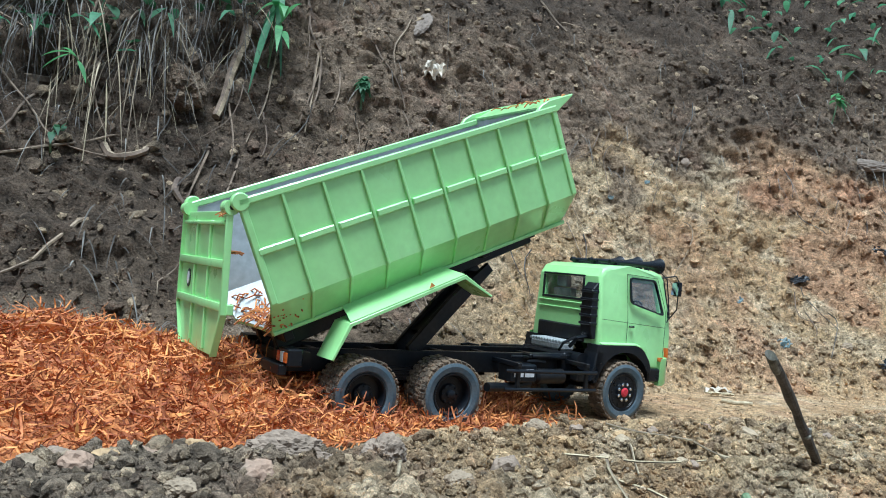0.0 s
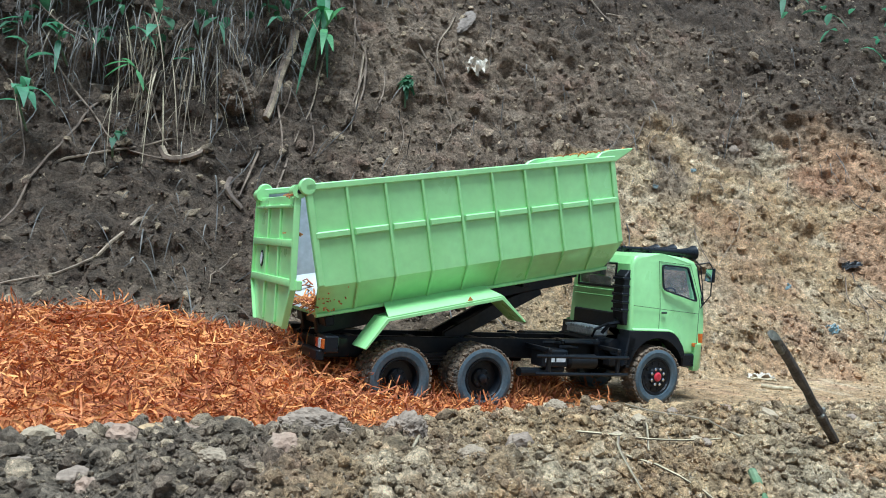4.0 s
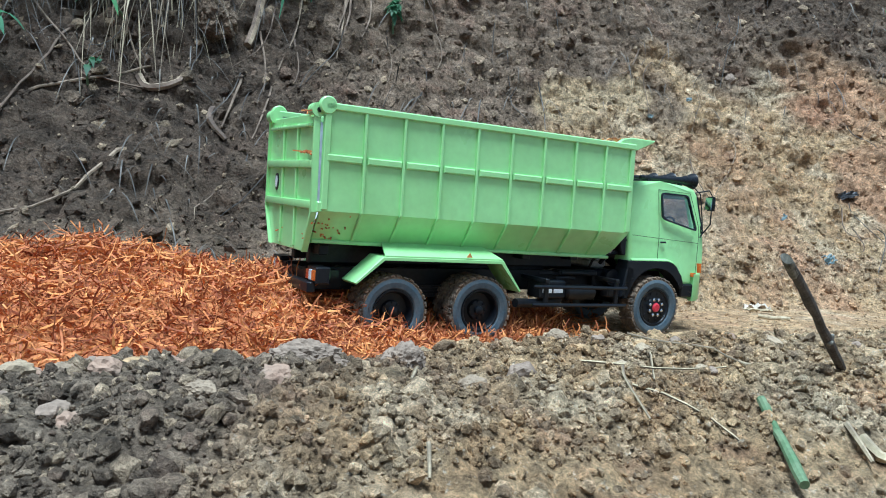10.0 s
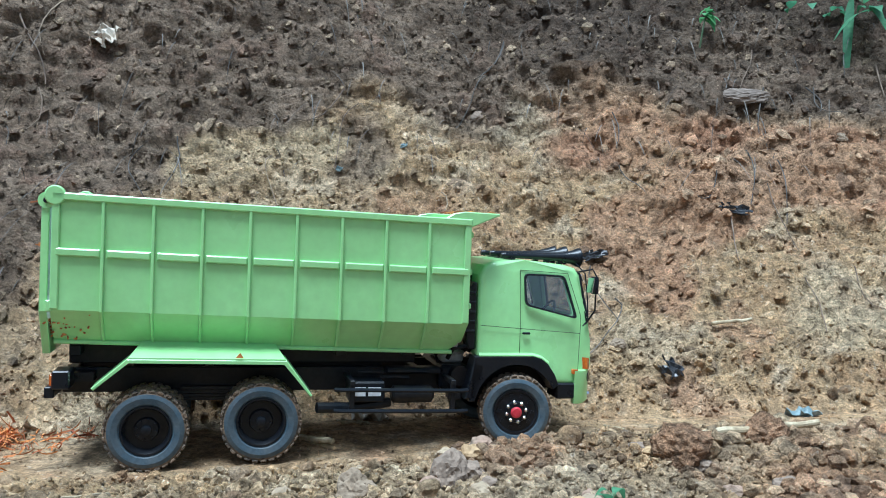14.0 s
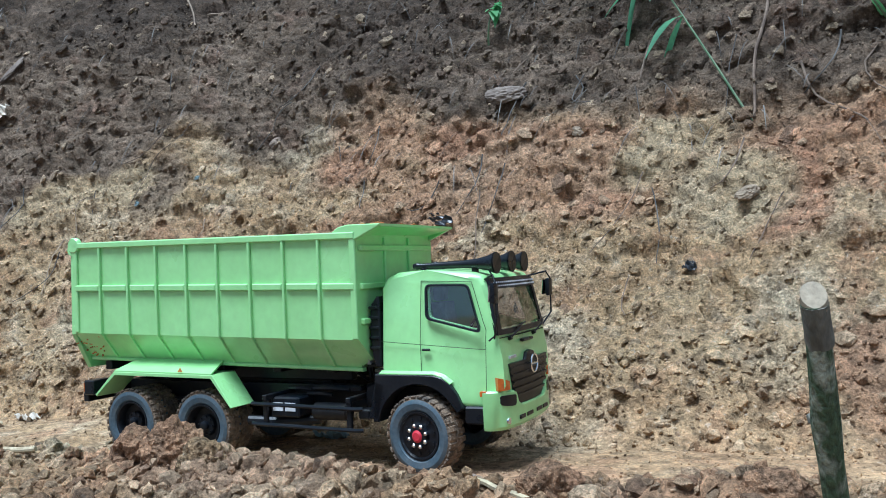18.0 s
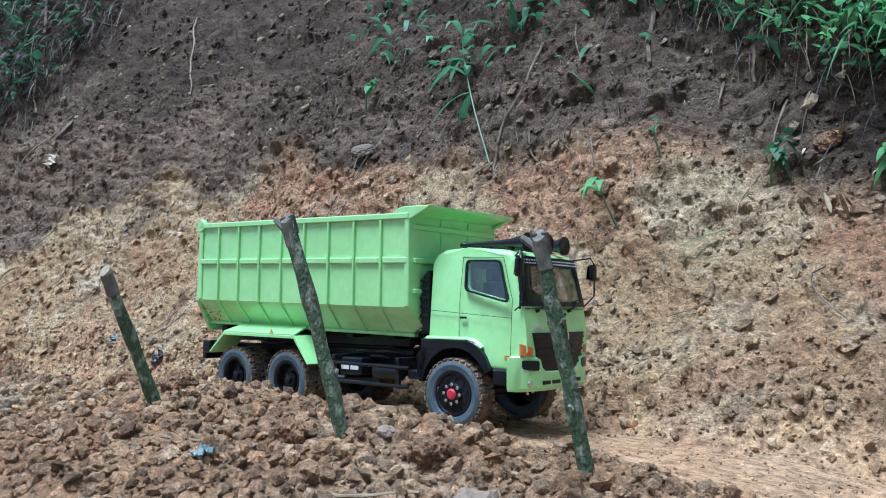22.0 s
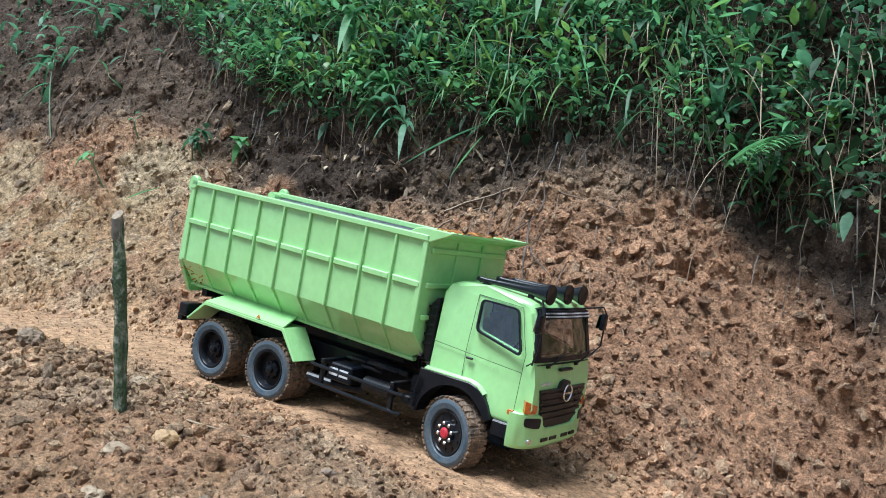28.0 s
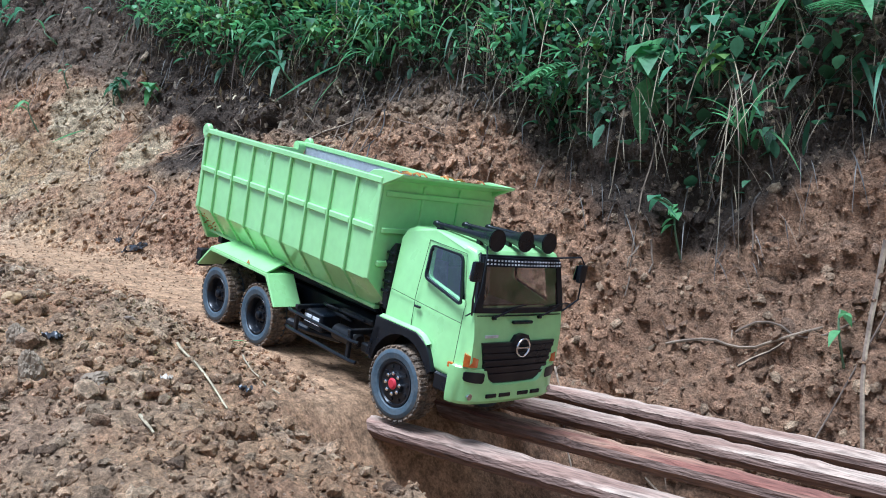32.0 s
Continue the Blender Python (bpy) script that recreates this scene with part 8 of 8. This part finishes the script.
TRUCK_ROWS = [  # seconds, place, roll, pitch, yaw in degrees
    (0, -0.0773, 1.1179, -0.0266, 4.13, -0.19, 32.03),
    (10.2, -0.0773, 1.1179, -0.0266, 4.13, -0.19, 32.03),
    (10.5, -0.0658, 1.1210, -0.0297, 3.51, -0.60, 32.10),
    (11, -0.0105, 1.1302, -0.0297, 3.34, -0.73, 33.00),
    (11.5, 0.0412, 1.1783, -0.0244, 3.59, -0.87, 31.59),
    (12, 0.0954, 1.2136, -0.0238, 4.31, -0.94, 31.17),
    (12.5, 0.1511, 1.2507, -0.0214, 5.14, -0.88, 30.19),
    (13, 0.2100, 1.3064, -0.0172, 5.69, -0.67, 28.08),
    (13.5, 0.2816, 1.3586, -0.0126, 5.76, 0.20, 24.87),
    (14, 0.3675, 1.3918, -0.0085, 5.52, 1.15, 25.88),
    (14.5, 0.4520, 1.4320, -0.0100, 5.00, 1.00, 23.50),
    (16.5, 0.8285, 1.5500, -0.0195, 0.80, -1.22, 16.15),
    (17, 0.8895, 1.5632, -0.0193, 1.49, -1.05, 15.90),
    (17.5, 0.9480, 1.5778, -0.0122, 1.78, -0.74, 13.04),
    (18, 0.9944, 1.5934, -0.0072, 1.66, -0.37, 11.47),
    (18.5, 1.0706, 1.6066, -0.0077, 1.32, -0.17, 8.60),
    (19, 1.1485, 1.6181, -0.0068, 0.93, -0.38, 6.58),
    (20, 1.2951, 1.6358, 0.0023, 0.86, -1.73, 8.69),
    (21, 1.4768, 1.6558, 0.0003, 2.06, -1.70, 10.70),
    (22, 1.6280, 1.7037, 0.0100, 0.74, 0.30, 10.07),
    (23, 1.8418, 1.7402, 0.0192, -1.59, 2.97, 9.58),
    (23.5, 1.9796, 1.7571, 0.0018, -2.08, 4.21, 7.10),
    (24.5, 2.1637, 1.7847, -0.0025, -2.01, 5.59, 8.68),
    (25, 2.2806, 1.8107, -0.0091, -1.79, 5.92, 8.97),
    (25.5, 2.3898, 1.8291, -0.0170, -1.07, 6.61, 8.79),
    (26, 2.5235, 1.8522, -0.0340, -0.03, 7.56, 8.27),
    (26.5, 2.6508, 1.8695, -0.0535, 0.71, 8.39, 7.83),
    (28.5, 2.9709, 1.9132, -0.0977, -0.96, 10.72, 2.34),
    (29, 3.0422, 1.9167, -0.1060, -1.29, 10.47, -0.70),
    (29.5, 3.0875, 1.9204, -0.1142, -1.63, 10.32, -2.77),
    (30, 3.1424, 1.9126, -0.1248, -1.90, 10.40, -5.60),
    (30.5, 3.1823, 1.9080, -0.1332, -2.09, 10.73, -6.84),
    (31, 3.2256, 1.9041, -0.1447, -2.20, 11.19, -8.32),
    (31.5, 3.2798, 1.8976, -0.1541, -2.24, 11.61, -8.99),
    (32, 3.3158, 1.8916, -0.1602, -2.21, 11.91, -7.41),
]
BED_ROWS = [(0.0, 24.0), (0.5, 23.4), (1.0, 21.8), (1.5, 20.4), (2.0, 19.0), (2.5, 17.4), (3.0, 15.8), (3.5, 13.9), (4.0, 12.1), (4.5, 10.0), (5.5, 4.6), (6.1, 1.2), (6.5, 0.0), (32.0, 0.0)]
DROP = [(0.0, 0.0), (12.5, 0.0), (13.0, 0.002), (13.5, 0.006), (14.0, 0.012), (14.5, 0.009), (16.0, 0.0), (32.0, 0.0)]  # the rear axle sinks into a dip
STEER = [(0.0, 0.0), (10.5, 0.0), (12.0, -4.0), (14.0, -10.0), (16.5, -10.0), (18.0, -9.0), (19.5, 4.0), (22.0, 3.0), (24.0, -3.0), (26.5, -6.0), (28.5, -17.0), (30.0, -17.0), (31.0, -10.0), (32.0, 3.0)]


def motions():
    walk(truck, [(t, pose(x, y, z, a, b, c)) for t, x, y, z, a, b, c in TRUCK_ROWS])
    p, g, h = Vector(PIVOT), Vector(GATE), Vector(ARM)
    walk(bed, [(t, pose(*p, 0, -a, 0)) for t, a in BED_ROWS])
    walk(gate, [(t, pose(*(g - p), 0, a * 0.97, 0)) for t, a in BED_ROWS])
    rows = []
    for t, a in BED_ROWS:  # the hoist follows its point on the bed
        q = p + Matrix.Rotation(-radians(a), 3, "Y") @ (Vector((0.165, 0, 0.112)) - p) - h
        r = Vector((0.165, 0, 0.112)) - h
        rows.append((t, pose(*h, 0, -math.degrees(math.atan2(q.z, q.x) - math.atan2(r.z, r.x)), 0)))
    walk(hoist, rows)
    ts = np.array([r[0] for r in TRUCK_ROWS])
    along = np.concatenate([[0], np.cumsum([math.dist(a[1:3], b[1:3]) for a, b in zip(TRUCK_ROWS, TRUCK_ROWS[1:])])])
    times = [0.0, 10.0] + [round(10.2 + 0.2 * k, 1) for k in range(int((32.0 - 10.2) / 0.2 + 1e-6) + 1)]
    for w, c, rear in wheels:
        rows = []
        for t in times:
            turn = math.degrees(np.interp(t, ts, along) / R_TYRE)
            yaw = 0.0 if rear else float(np.interp(t, [a for a, _ in STEER], [b for _, b in STEER]))
            sink = float(np.interp(t, [a for a, _ in DROP], [b for _, b in DROP])) * (1.0 if c[0] < 0 else 0.4 if rear else 0.0)
            rows.append((t, pose(c[0], c[1], c[2] - sink, 0, 0, yaw) @ pose(0, 0, 0, 0, turn, 0)))
        walk(w, rows)


motions()
